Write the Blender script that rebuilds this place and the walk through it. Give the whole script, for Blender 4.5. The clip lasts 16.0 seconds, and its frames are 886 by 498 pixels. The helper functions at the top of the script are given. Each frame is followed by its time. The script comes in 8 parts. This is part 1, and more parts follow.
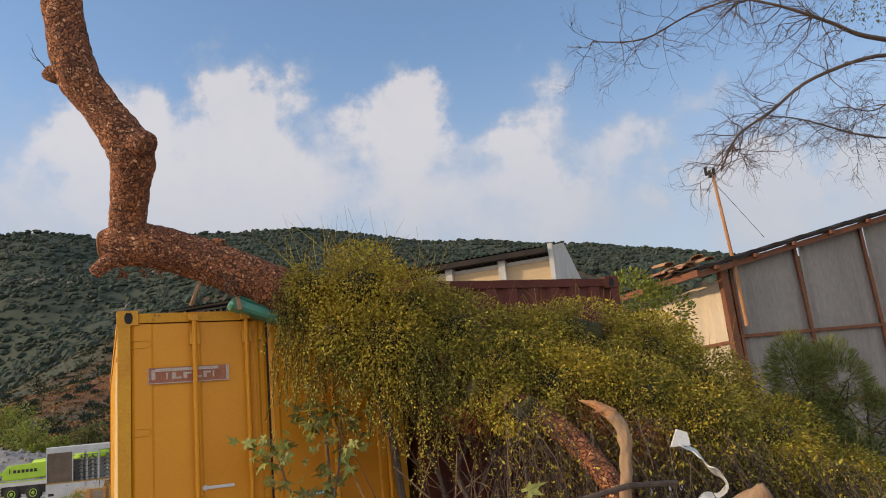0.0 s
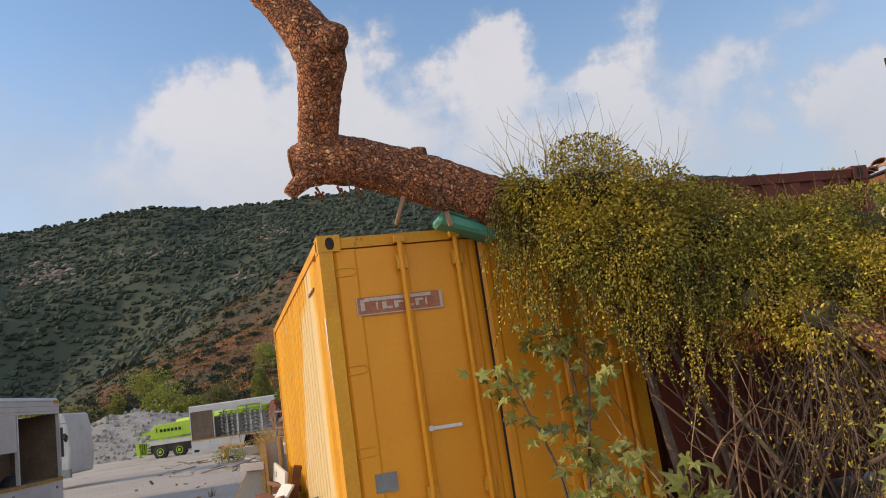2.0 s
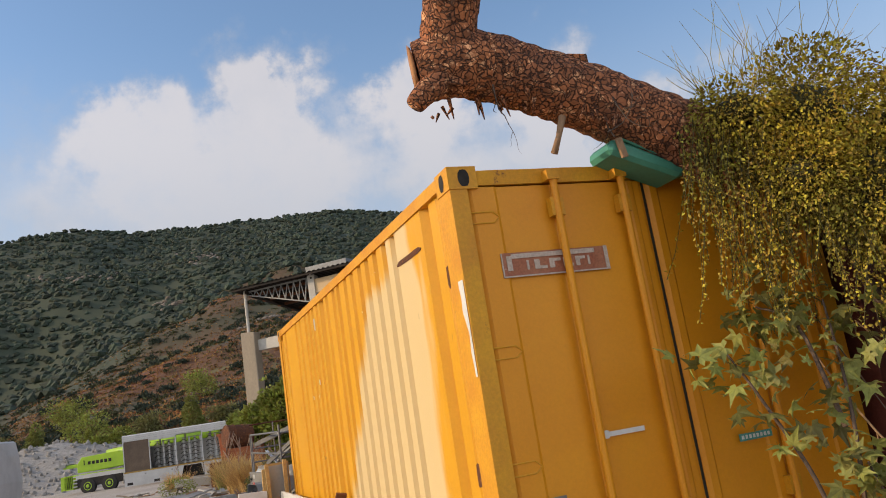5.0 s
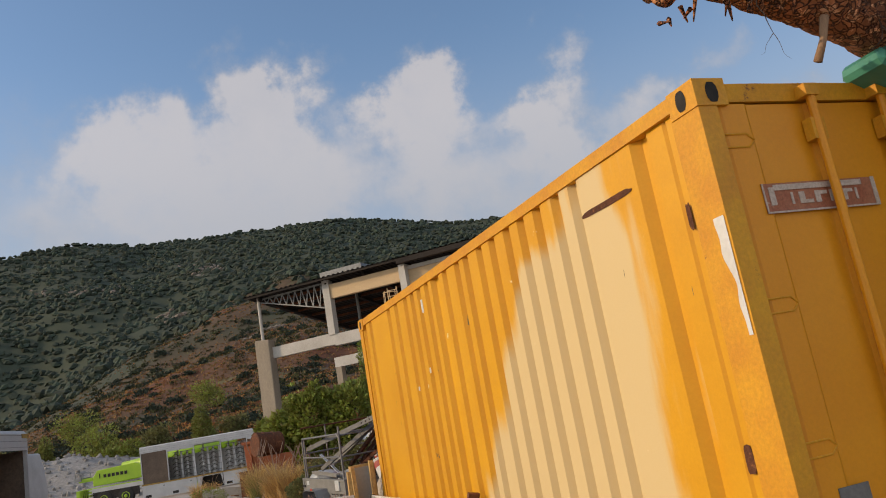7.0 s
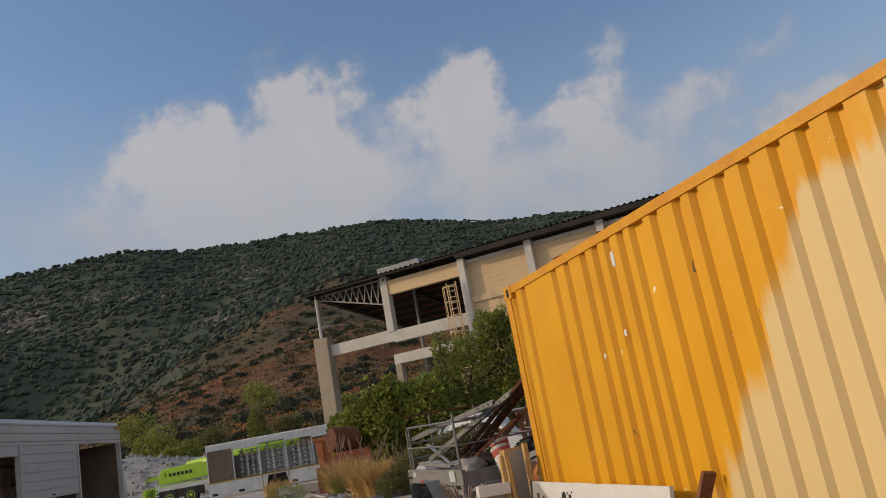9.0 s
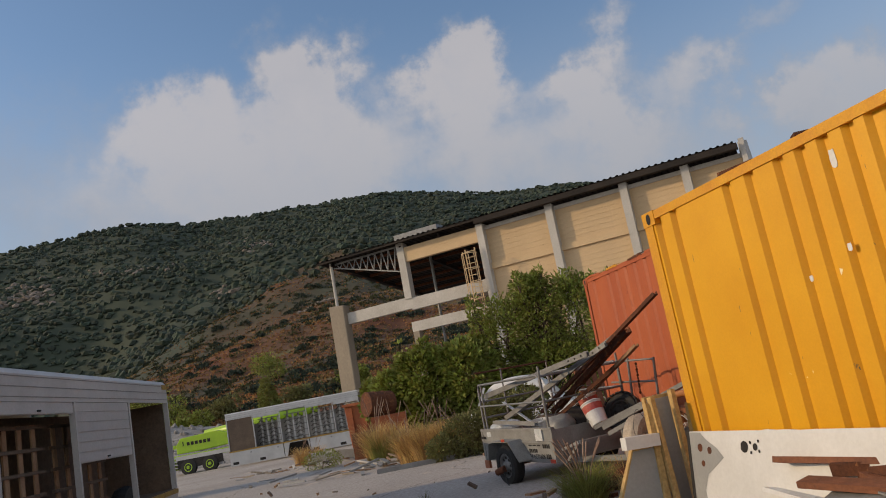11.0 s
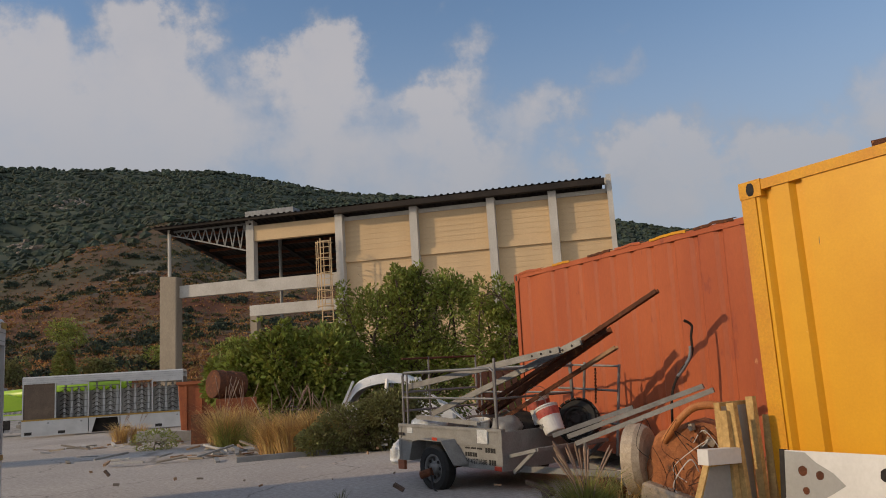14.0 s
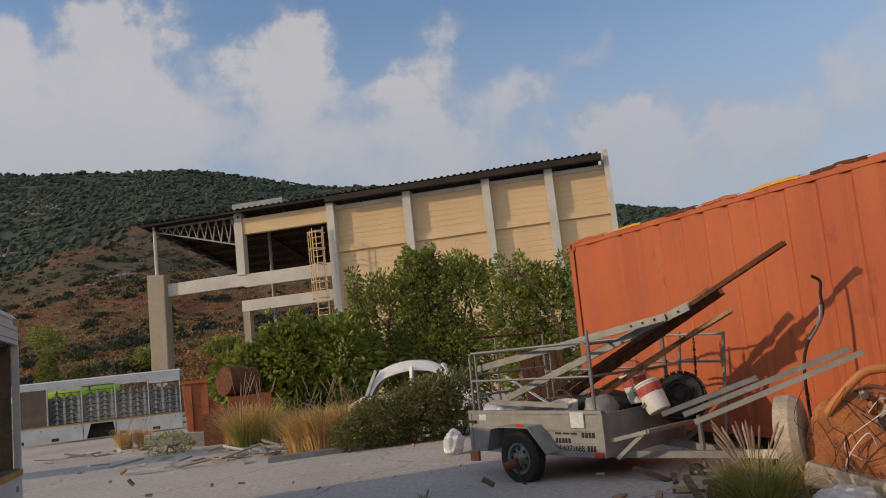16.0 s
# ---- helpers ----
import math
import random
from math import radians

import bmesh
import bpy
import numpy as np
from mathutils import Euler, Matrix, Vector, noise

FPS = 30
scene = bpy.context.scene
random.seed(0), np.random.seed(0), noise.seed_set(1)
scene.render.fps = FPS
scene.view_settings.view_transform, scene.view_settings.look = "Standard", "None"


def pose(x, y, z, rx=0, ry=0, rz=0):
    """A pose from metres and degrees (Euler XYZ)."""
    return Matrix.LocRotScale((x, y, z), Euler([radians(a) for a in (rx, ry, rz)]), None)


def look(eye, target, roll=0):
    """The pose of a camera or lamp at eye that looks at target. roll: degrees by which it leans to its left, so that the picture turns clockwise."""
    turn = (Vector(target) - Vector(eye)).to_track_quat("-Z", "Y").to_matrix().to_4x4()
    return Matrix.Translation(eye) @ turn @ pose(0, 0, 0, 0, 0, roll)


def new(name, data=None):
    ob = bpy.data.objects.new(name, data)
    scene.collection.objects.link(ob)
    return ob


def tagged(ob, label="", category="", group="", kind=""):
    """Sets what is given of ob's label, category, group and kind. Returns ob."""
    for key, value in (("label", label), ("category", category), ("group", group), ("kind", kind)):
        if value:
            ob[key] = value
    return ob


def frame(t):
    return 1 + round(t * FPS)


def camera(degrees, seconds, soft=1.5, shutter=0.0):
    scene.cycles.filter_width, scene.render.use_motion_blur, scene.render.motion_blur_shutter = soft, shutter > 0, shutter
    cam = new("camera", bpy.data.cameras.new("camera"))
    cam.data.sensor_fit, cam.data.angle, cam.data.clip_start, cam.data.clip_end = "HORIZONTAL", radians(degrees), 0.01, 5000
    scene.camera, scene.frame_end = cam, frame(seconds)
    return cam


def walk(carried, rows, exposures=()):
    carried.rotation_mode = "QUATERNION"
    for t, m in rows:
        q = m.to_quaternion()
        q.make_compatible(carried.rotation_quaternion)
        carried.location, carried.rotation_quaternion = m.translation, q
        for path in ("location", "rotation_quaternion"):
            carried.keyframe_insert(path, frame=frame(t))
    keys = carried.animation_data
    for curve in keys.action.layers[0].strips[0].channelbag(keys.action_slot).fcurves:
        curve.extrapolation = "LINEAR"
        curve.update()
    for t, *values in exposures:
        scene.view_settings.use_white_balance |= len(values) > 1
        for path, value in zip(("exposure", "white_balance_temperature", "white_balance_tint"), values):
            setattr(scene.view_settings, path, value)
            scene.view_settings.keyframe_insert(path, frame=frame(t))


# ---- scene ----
cam = camera(59.2, 16.0, soft=1.0)
PATH = [
    (0, (-0.009, 0.113, 1.379), (-0.033, 2.061, 1.831), -5.7),
    (0.5, (-0.261, 0.298, 1.364), (-0.283, 2.246, 1.816), -8.5),
    (1, (-0.5, 0.502, 1.352), (-0.548, 2.465, 1.732), -8.8),
    (1.5, (-0.76, 0.811, 1.359), (-0.98, 2.762, 1.739), -7.6),
    (2, (-1.118, 1.044, 1.362), (-1.406, 2.99, 1.718), -8.3),
    (2.5, (-1.389, 1.301, 1.337), (-1.662, 3.256, 1.66), -8.7),
    (3, (-1.686, 1.565, 1.374), (-1.912, 3.526, 1.697), -7.6),
    (5.5, (-2.951, 2.699, 1.367), (-3.049, 4.655, 1.774), -9.1),
    (6, (-3.233, 2.868, 1.375), (-3.38, 4.82, 1.784), -9.4),
    (6.5, (-3.544, 3.005, 1.396), (-3.679, 4.957, 1.811), -10.1),
    (7, (-3.827, 3.245, 1.39), (-3.934, 5.198, 1.807), -10.0),
    (7.5, (-4.131, 3.444, 1.38), (-4.231, 5.399, 1.792), -9.8),
    (8, (-4.456, 3.637, 1.39), (-4.558, 5.591, 1.804), -10.3),
    (8.5, (-4.711, 3.936, 1.419), (-4.851, 5.885, 1.846), -11.0),
    (9, (-5.063, 4.074, 1.378), (-5.276, 6.014, 1.814), -10.5),
    (9.5, (-5.368, 4.273, 1.359), (-5.622, 6.227, 1.704), -10.7),
    (12, (-7.04, 5.489, 1.367), (-7.216, 7.445, 1.747), -10.3),
    (12.5, (-7.349, 5.765, 1.361), (-7.405, 7.732, 1.717), -7.5),
    (13, (-7.669, 5.993, 1.343), (-7.607, 7.977, 1.59), -5.2),
    (13.5, (-7.927, 6.286, 1.332), (-7.762, 8.264, 1.578), -5.2),
    (14, (-8.139, 6.603, 1.334), (-7.941, 8.566, 1.662), -3.6),
    (14.5, (-8.432, 6.913, 1.336), (-8.218, 8.874, 1.666), -4.3),
    (15, (-8.62, 7.267, 1.319), (-8.39, 9.23, 1.628), -5.4),
    (15.5, (-8.838, 7.603, 1.334), (-8.601, 9.566, 1.634), -5.4),
    (16, (-9.111, 7.877, 1.337), (-8.86, 9.839, 1.633), -6.4),
]
walk(cam, [(t, look(eye, target, roll)) for t, eye, target, roll in PATH],
     exposures=[(0, 0.36), (3, 0.45), (5.5, 0.30), (7, 0.05), (8.5, -0.18), (13, -0.12), (14.5, -0.19), (16, -0.05)])

# ---- world, sun and exposure ----
SUN_AZ, SUN_EL = -100.0, 20.5
w = bpy.data.worlds.new("sky")
scene.world = w
w.use_nodes = True
nt = w.node_tree
nt.nodes.clear()


def wn(kind, **kw):
    n = nt.nodes.new(kind)
    for k, v in kw.items():
        n.inputs[k].default_value = v
    return n


def wmath(op, a, b=None, c=None):
    n = nt.nodes.new("ShaderNodeMath")
    n.operation = op
    for i, v in enumerate((a, b, c)):
        if v is None:
            continue
        if isinstance(v, (int, float)):
            n.inputs[i].default_value = v
        else:
            nt.links.new(v, n.inputs[i])
    return n.outputs[0]


def smooth(v, lo, hi, out0=0.0, out1=1.0):
    n = nt.nodes.new("ShaderNodeMapRange")
    n.interpolation_type = "SMOOTHSTEP"
    n.inputs[1].default_value, n.inputs[2].default_value = lo, hi
    n.inputs[3].default_value, n.inputs[4].default_value = out0, out1
    nt.links.new(v, n.inputs[0])
    return n.outputs[0]


def mixrgb(f, a, b):
    n = nt.nodes.new("ShaderNodeMix")
    n.data_type = "RGBA"
    for i, v in ((0, f), (6, a), (7, b)):
        if isinstance(v, (tuple, float, int)):
            n.inputs[i].default_value = v
        else:
            nt.links.new(v, n.inputs[i])
    return n.outputs[2]


sky = nt.nodes.new("ShaderNodeTexSky")
sky.sky_type = "NISHITA"
sky.sun_disc = False
sky.sun_elevation, sky.sun_rotation = radians(SUN_EL), radians(SUN_AZ)
sky.air_density, sky.dust_density, sky.ozone_density = 1.0, 0.6, 2.0
skyc = nt.nodes.new("ShaderNodeVectorMath")
skyc.operation = "SCALE"
nt.links.new(sky.outputs[0], skyc.inputs[0])
skyc.inputs["Scale"].default_value = 0.16
tc = nt.nodes.new("ShaderNodeTexCoord")
sep = nt.nodes.new("ShaderNodeSeparateXYZ")
nt.links.new(tc.outputs["Generated"], sep.inputs[0])
warp = wn("ShaderNodeTexNoise", Scale=8.0, Detail=8.0, Roughness=0.6)
nt.links.new(tc.outputs["Generated"], warp.inputs["Vector"])
wv = nt.nodes.new("ShaderNodeVectorMath")
wv.operation = "MULTIPLY_ADD"
nt.links.new(warp.outputs["Color"], wv.inputs[0])
wv.inputs[1].default_value = (0.24, 0.24, 0.20)
nt.links.new(tc.outputs["Generated"], wv.inputs[2])
# cumulus: azimuth, elevation, half width, strength
CLOUDS = [(-17, 15, 9, .42), (4, 14.5, 8, .42), (24, 11.5, 7, .5), (-33, 15, 7, .35), (-14, 26.3, 2.6, 1.0), (-17.3, 24.5, 2.6, 1.0), (-12, 23.5, 3.0, 1.0), (-16, 21, 4.2, 1.0), (-11.5, 19, 4.5, .95), (-18, 17, 5.5, .85), (-25.2, 22.8, 2.2, .95), (-28, 21.3, 2.0, .85), (-23, 20.5, 3.0, .8),
          (-25, 17.5, 5, .7), (-32, 17, 4.5, .6), (-2.6, 24.0, 2.1, 1.0), (-4.8, 22.4, 2.2, .95), (-0.8, 22.0, 2.4, .9), (-3, 19, 4.2, .7), (-5, 15.5, 6, .65),
          (9.8, 22.8, 2.0, 1.0), (6.5, 21.8, 2.2, .95), (4.0, 21.5, 1.7, .8), (7.2, 18.6, 3.2, .9), (4, 16, 5, .7), (11, 15.5, 4.5, .75), (6.6, 26.4, 1.3, .6), (3, 26.9, 1.1, .35),
          (19.5, 20.4, 1.8, .8), (16.5, 19.2, 2.0, .8), (14, 18.4, 2.2, .75), (16.5, 15.2, 2.0, .95), (20, 15.0, 1.8, 1.0), (24, 14.6, 1.9, 1.0), (28, 14.6, 2.2, 1.0), (31.5, 13.6, 2.2, .95), (36, 14.4, 3.0, 1.0),
          (40, 17, 4, .9), (22, 12.4, 4, .8), (30, 11.5, 4, .8), (20, 24.3, 1.1, .45), (47, 20, 5, .8), (-42, 21, 6, .8), (-60, 24, 9, .8), (70, 25, 10, .8),
          (120, 28, 12, .8), (175, 24, 12, .8), (-130, 30, 12, .7), (20, 48, 8, .4), (-40, 50, 10, .4)]
total = None
for az, el, half, amount in CLOUDS:
    a, e = radians(az), radians(el)
    d = nt.nodes.new("ShaderNodeVectorMath")
    d.operation = "DISTANCE"
    nt.links.new(wv.outputs[0], d.inputs[0])
    d.inputs[1].default_value = (math.sin(a) * math.cos(e) + .12, math.cos(a) * math.cos(e) + .12, math.sin(e) + .10)
    s = smooth(d.outputs["Value"], 0.0, math.tan(radians(half)) * 1.65, amount * 0.75, 0.0)
    total = s if total is None else wmath("ADD", total, s)
fine = wn("ShaderNodeTexNoise", Scale=13.0, Detail=9.0, Roughness=0.62)
nt.links.new(tc.outputs["Generated"], fine.inputs["Vector"])
total = wmath("MINIMUM", total, 1.05)
dens = smooth(wmath("ADD", total, wmath("MULTIPLY", wmath("SUBTRACT", fine.outputs[0], 0.5), 1.0)), 0.08, 1.1)
haze = smooth(sep.outputs[2], 0.12, 0.48, 0.8, 0.0)
soft = wn("ShaderNodeTexNoise", Scale=4.0, Detail=7.0, Roughness=0.55)
nt.links.new(wv.outputs[0], soft.inputs["Vector"])
# sunlit tops over grey bases
lit = wmath("MULTIPLY", smooth(wmath("ADD", total, wmath("MULTIPLY", soft.outputs[0], 1.1)), 0.75, 1.6), smooth(sep.outputs[2], 0.20, 0.40, 0.35, 1.0))
hazed = mixrgb(haze, skyc.outputs[0], (0.37, 0.40, 0.46, 1))
cloudc = mixrgb(lit, (0.37, 0.385, 0.43, 1), (0.64, 0.585, 0.56, 1))
full = mixrgb(wmath("MULTIPLY", dens, 0.72), hazed, cloudc)
# the unseen sky behind the view is brightened and warmed as fill light
back = smooth(sep.outputs[1], 0.25, -0.6, 1.0, 2.35)
bright = nt.nodes.new("ShaderNodeVectorMath")
bright.operation = "SCALE"
nt.links.new(full, bright.inputs[0])
nt.links.new(back, bright.inputs["Scale"])
full = mixrgb(smooth(sep.outputs[1], 0.25, -0.6, 0.0, 0.5), bright.outputs[0], (0.95, 0.82, 0.66, 1))
bg = nt.nodes.new("ShaderNodeBackground")
nt.links.new(full, bg.inputs[0])
bg.inputs[1].default_value = 1.0
out = nt.nodes.new("ShaderNodeOutputWorld")
nt.links.new(bg.outputs[0], out.inputs[0])

sun = new("sun", bpy.data.lights.new("sun", "SUN"))
sun.data.energy, sun.data.angle, sun.data.color = 2.9, radians(0.6), (1.0, 0.74, 0.45)
a, e = radians(SUN_AZ), radians(SUN_EL)
sun.matrix_world = look((math.sin(a) * math.cos(e) * 60, math.cos(a) * math.cos(e) * 60, math.sin(e) * 60), (0, 0, 0))


# ---- materials ----
def mat(name, c1, c2=None, rough=0.8, metal=0.0, scale=3.0, bump=0.25, bscale=30.0, wear=None, rand=0.0, stretch=(1, 1, 1), world=False, fine=0.25, spec=0.4):
    """Two-scale mottled surface: c1/c2 in large patches, fine grain, an optional third colour as worn patches (colour, amount, scale)."""
    m = bpy.data.materials.new(name)
    m.use_nodes = True
    t = m.node_tree
    p = t.nodes["Principled BSDF"]
    p.inputs["Roughness"].default_value, p.inputs["Metallic"].default_value = rough, metal
    p.inputs["Specular IOR Level"].default_value = spec
    if world:
        co = t.nodes.new("ShaderNodeNewGeometry").outputs["Position"]
    else:
        co = t.nodes.new("ShaderNodeTexCoord").outputs["Object"]
    mp = t.nodes.new("ShaderNodeMapping")
    mp.inputs["Scale"].default_value = stretch
    t.links.new(co, mp.inputs[0])

    def noise_(s, detail=5.0, rough_=0.6):
        n = t.nodes.new("ShaderNodeTexNoise")
        n.inputs["Scale"].default_value, n.inputs["Detail"].default_value, n.inputs["Roughness"].default_value = s, detail, rough_
        t.links.new(mp.outputs[0], n.inputs["Vector"])
        return n.outputs[0]

    def mix_(f, a, b, blend="MIX"):
        n = t.nodes.new("ShaderNodeMix")
        n.data_type, n.blend_type = "RGBA", blend
        for i, v in ((0, f), (6, a), (7, b)):
            if isinstance(v, (float, int, tuple)):
                n.inputs[i].default_value = v
            else:
                t.links.new(v, n.inputs[i])
        return n.outputs[2]

    def ramp_(v, lo, hi):
        n = t.nodes.new("ShaderNodeMapRange")
        n.inputs[1].default_value, n.inputs[2].default_value = lo, hi
        t.links.new(v, n.inputs[0])
        return n.outputs[0]

    col = mix_(ramp_(noise_(scale), 0.35, 0.65), (*c1, 1), (*(c2 or c1), 1))
    g = noise_(bscale, 4.0, 0.7)
    dark = tuple(v * (1 - fine * 1.6) for v in (1, 1, 1))
    col = mix_(ramp_(g, 0.3, 0.7), mix_(1.0, col, (*dark, 1), "MULTIPLY"), col)
    if wear:
        for wc, amount, ws in (wear if isinstance(wear, list) else [wear]):
            k = ramp_(noise_(ws, 8.0, 0.68), 0.74 - amount, 0.78 - amount)
            col = mix_(k, col, (*wc, 1))
    if rand:
        oi = t.nodes.new("ShaderNodeObjectInfo")
        pi = t.nodes.new("ShaderNodeNewGeometry")
        add = t.nodes.new("ShaderNodeMath")
        add.operation = "ADD"
        t.links.new(oi.outputs["Random"], add.inputs[0])
        t.links.new(pi.outputs["Random Per Island"], add.inputs[1])
        fr = t.nodes.new("ShaderNodeMath")
        fr.operation = "FRACT"
        t.links.new(add.outputs[0], fr.inputs[0])
        hs = t.nodes.new("ShaderNodeHueSaturation")
        mr = t.nodes.new("ShaderNodeMapRange")
        mr.inputs[3].default_value, mr.inputs[4].default_value = 1 - rand, 1 + rand
        t.links.new(fr.outputs[0], mr.inputs[0])
        t.links.new(mr.outputs[0], hs.inputs["Value"])
        mh = t.nodes.new("ShaderNodeMapRange")
        mh.inputs[3].default_value, mh.inputs[4].default_value = 0.5 - rand * 0.06, 0.5 + rand * 0.06
        t.links.new(fr.outputs[0], mh.inputs[0])
        t.links.new(mh.outputs[0], hs.inputs["Hue"])
        t.links.new(col, hs.inputs["Color"])
        col = hs.outputs[0]
    t.links.new(col, p.inputs["Base Color"])
    if bump:
        b = t.nodes.new("ShaderNodeBump")
        b.inputs["Strength"].default_value, b.inputs["Distance"].default_value = bump, 0.02
        t.links.new(g, b.inputs["Height"])
        t.links.new(b.outputs[0], p.inputs["Normal"])
    m["col"] = 0
    return m


RUST = (0.13, 0.045, 0.02)
M = dict(
    yellow=mat("yellow_paint", (0.62, 0.235, 0.004), (0.66, 0.27, 0.005), 0.5, 0, 1.3, 0.08, 60, (RUST, 0.0, 4), fine=0.06),
    yellow_rust=mat("yellow_paint_rusted", (0.66, 0.32, 0.01), (0.58, 0.25, 0.012), 0.55, 0, 4, 0.15, 50, [(RUST, 0.07, 5), ((0.7, 0.6, 0.4), 0.02, 9)], fine=0.15),
    rust=mat("rust", (0.16, 0.055, 0.022), (0.09, 0.035, 0.018), 0.9, 0.1, 7, 0.5, 60, ((0.25, 0.10, 0.035), 0.15, 12), fine=0.3),
    oxide=mat("oxide_red_paint", (0.42, 0.105, 0.034), (0.35, 0.08, 0.028), 0.6, 0, 1.0, 0.12, 45, [((0.25, 0.055, 0.025), 0.13, 3), ((0.52, 0.24, 0.10), 0.07, 4), ((0.14, 0.045, 0.022), 0.03, 9)], fine=0.1, stretch=(1, 1, .35)),
    brown=mat("brown_red_paint", (0.15, 0.032, 0.018), (0.10, 0.025, 0.016), 0.75, 0, 2, 0.2, 45, ((0.07, 0.025, 0.016), 0.15, 4), fine=0.2),
    black=mat("black_rubber", (0.012, 0.012, 0.012), (0.02, 0.019, 0.017), 0.7, 0, 10, 0.2, 60),
    dark=mat("dark_inside", (0.02, 0.018, 0.016), (0.035, 0.03, 0.026), 0.9, 0, 5, 0.1, 20),
    whitep=mat("white_paint", (0.66, 0.65, 0.62), (0.56, 0.55, 0.52), 0.5, 0, 2, 0.08, 40, ((0.38, 0.34, 0.28), 0.03, 5), fine=0.08),
    sticker=mat("faded_sticker", (0.56, 0.46, 0.38), (0.48, 0.38, 0.30), 0.6, 0, 8, 0.05, 80, ((0.55, 0.27, 0.02), 0.08, 9)),
    stickred=mat("faded_red_print", (0.34, 0.105, 0.05), (0.40, 0.16, 0.08), 0.6, 0, 8, 0.05, 80, ((0.5, 0.4, 0.3), 0.06, 14)),
    teal=mat("teal_print", (0.06, 0.25, 0.2), (0.1, 0.33, 0.28), 0.5, 0, 10, 0.05, 60),
    concrete=mat("concrete", (0.31, 0.255, 0.19), (0.24, 0.20, 0.15), 0.85, 0, 0.8, 0.25, 18, ((0.18, 0.155, 0.12), 0.08, 1.2), fine=0.15, stretch=(1, 1, .4)),
    cream=mat("cream_concrete_panel", (0.60, 0.43, 0.245), (0.52, 0.375, 0.215), 0.85, 0, 0.35, 0.15, 9, ((0.40, 0.30, 0.18), 0.05, 0.6), fine=0.1, stretch=(1, 1, 2.5)),
    paleconc=mat("pale_concrete", (0.52, 0.49, 0.44), (0.42, 0.39, 0.34), 0.85, 0, 0.6, 0.2, 14, ((0.28, 0.22, 0.16), 0.06, 1.0), fine=0.14),
    roof=mat("dark_roof_sheet", (0.026, 0.022, 0.02), (0.045, 0.035, 0.028), 0.85, 0.0, 0.5, 0.15, 10, spec=0.2),
    steel=mat("galvanised_steel", (0.24, 0.24, 0.235), (0.17, 0.17, 0.17), 0.5, 0.55, 6, 0.1, 50, (RUST, 0.05, 8), fine=0.15),
    greysteel=mat("grey_weathered_steel", (0.27, 0.27, 0.255), (0.21, 0.205, 0.195), 0.55, 0.2, 5, 0.12, 50, [((0.16, 0.12, 0.09), 0.08, 6), ((0.42, 0.41, 0.39), 0.04, 10)], fine=0.15),
    asphalt=mat("dusty_yard_paving", (0.50, 0.445, 0.385), (0.39, 0.345, 0.30), 0.92, 0, 0.22, 0.35, 14, [((0.48, 0.385, 0.295), 0.12, 0.35), ((0.20, 0.165, 0.135), 0.05, 1.4), ((0.12, 0.10, 0.085), 0.02, 6.0)], world=True, fine=0.28),
    gravel=mat("pale_gravel", (0.36, 0.34, 0.31), (0.28, 0.26, 0.235), 0.95, 0, 0.3, 0.8, 3.5, ((0.20, 0.17, 0.14), 0.12, 1.0), world=True, fine=0.3),
)


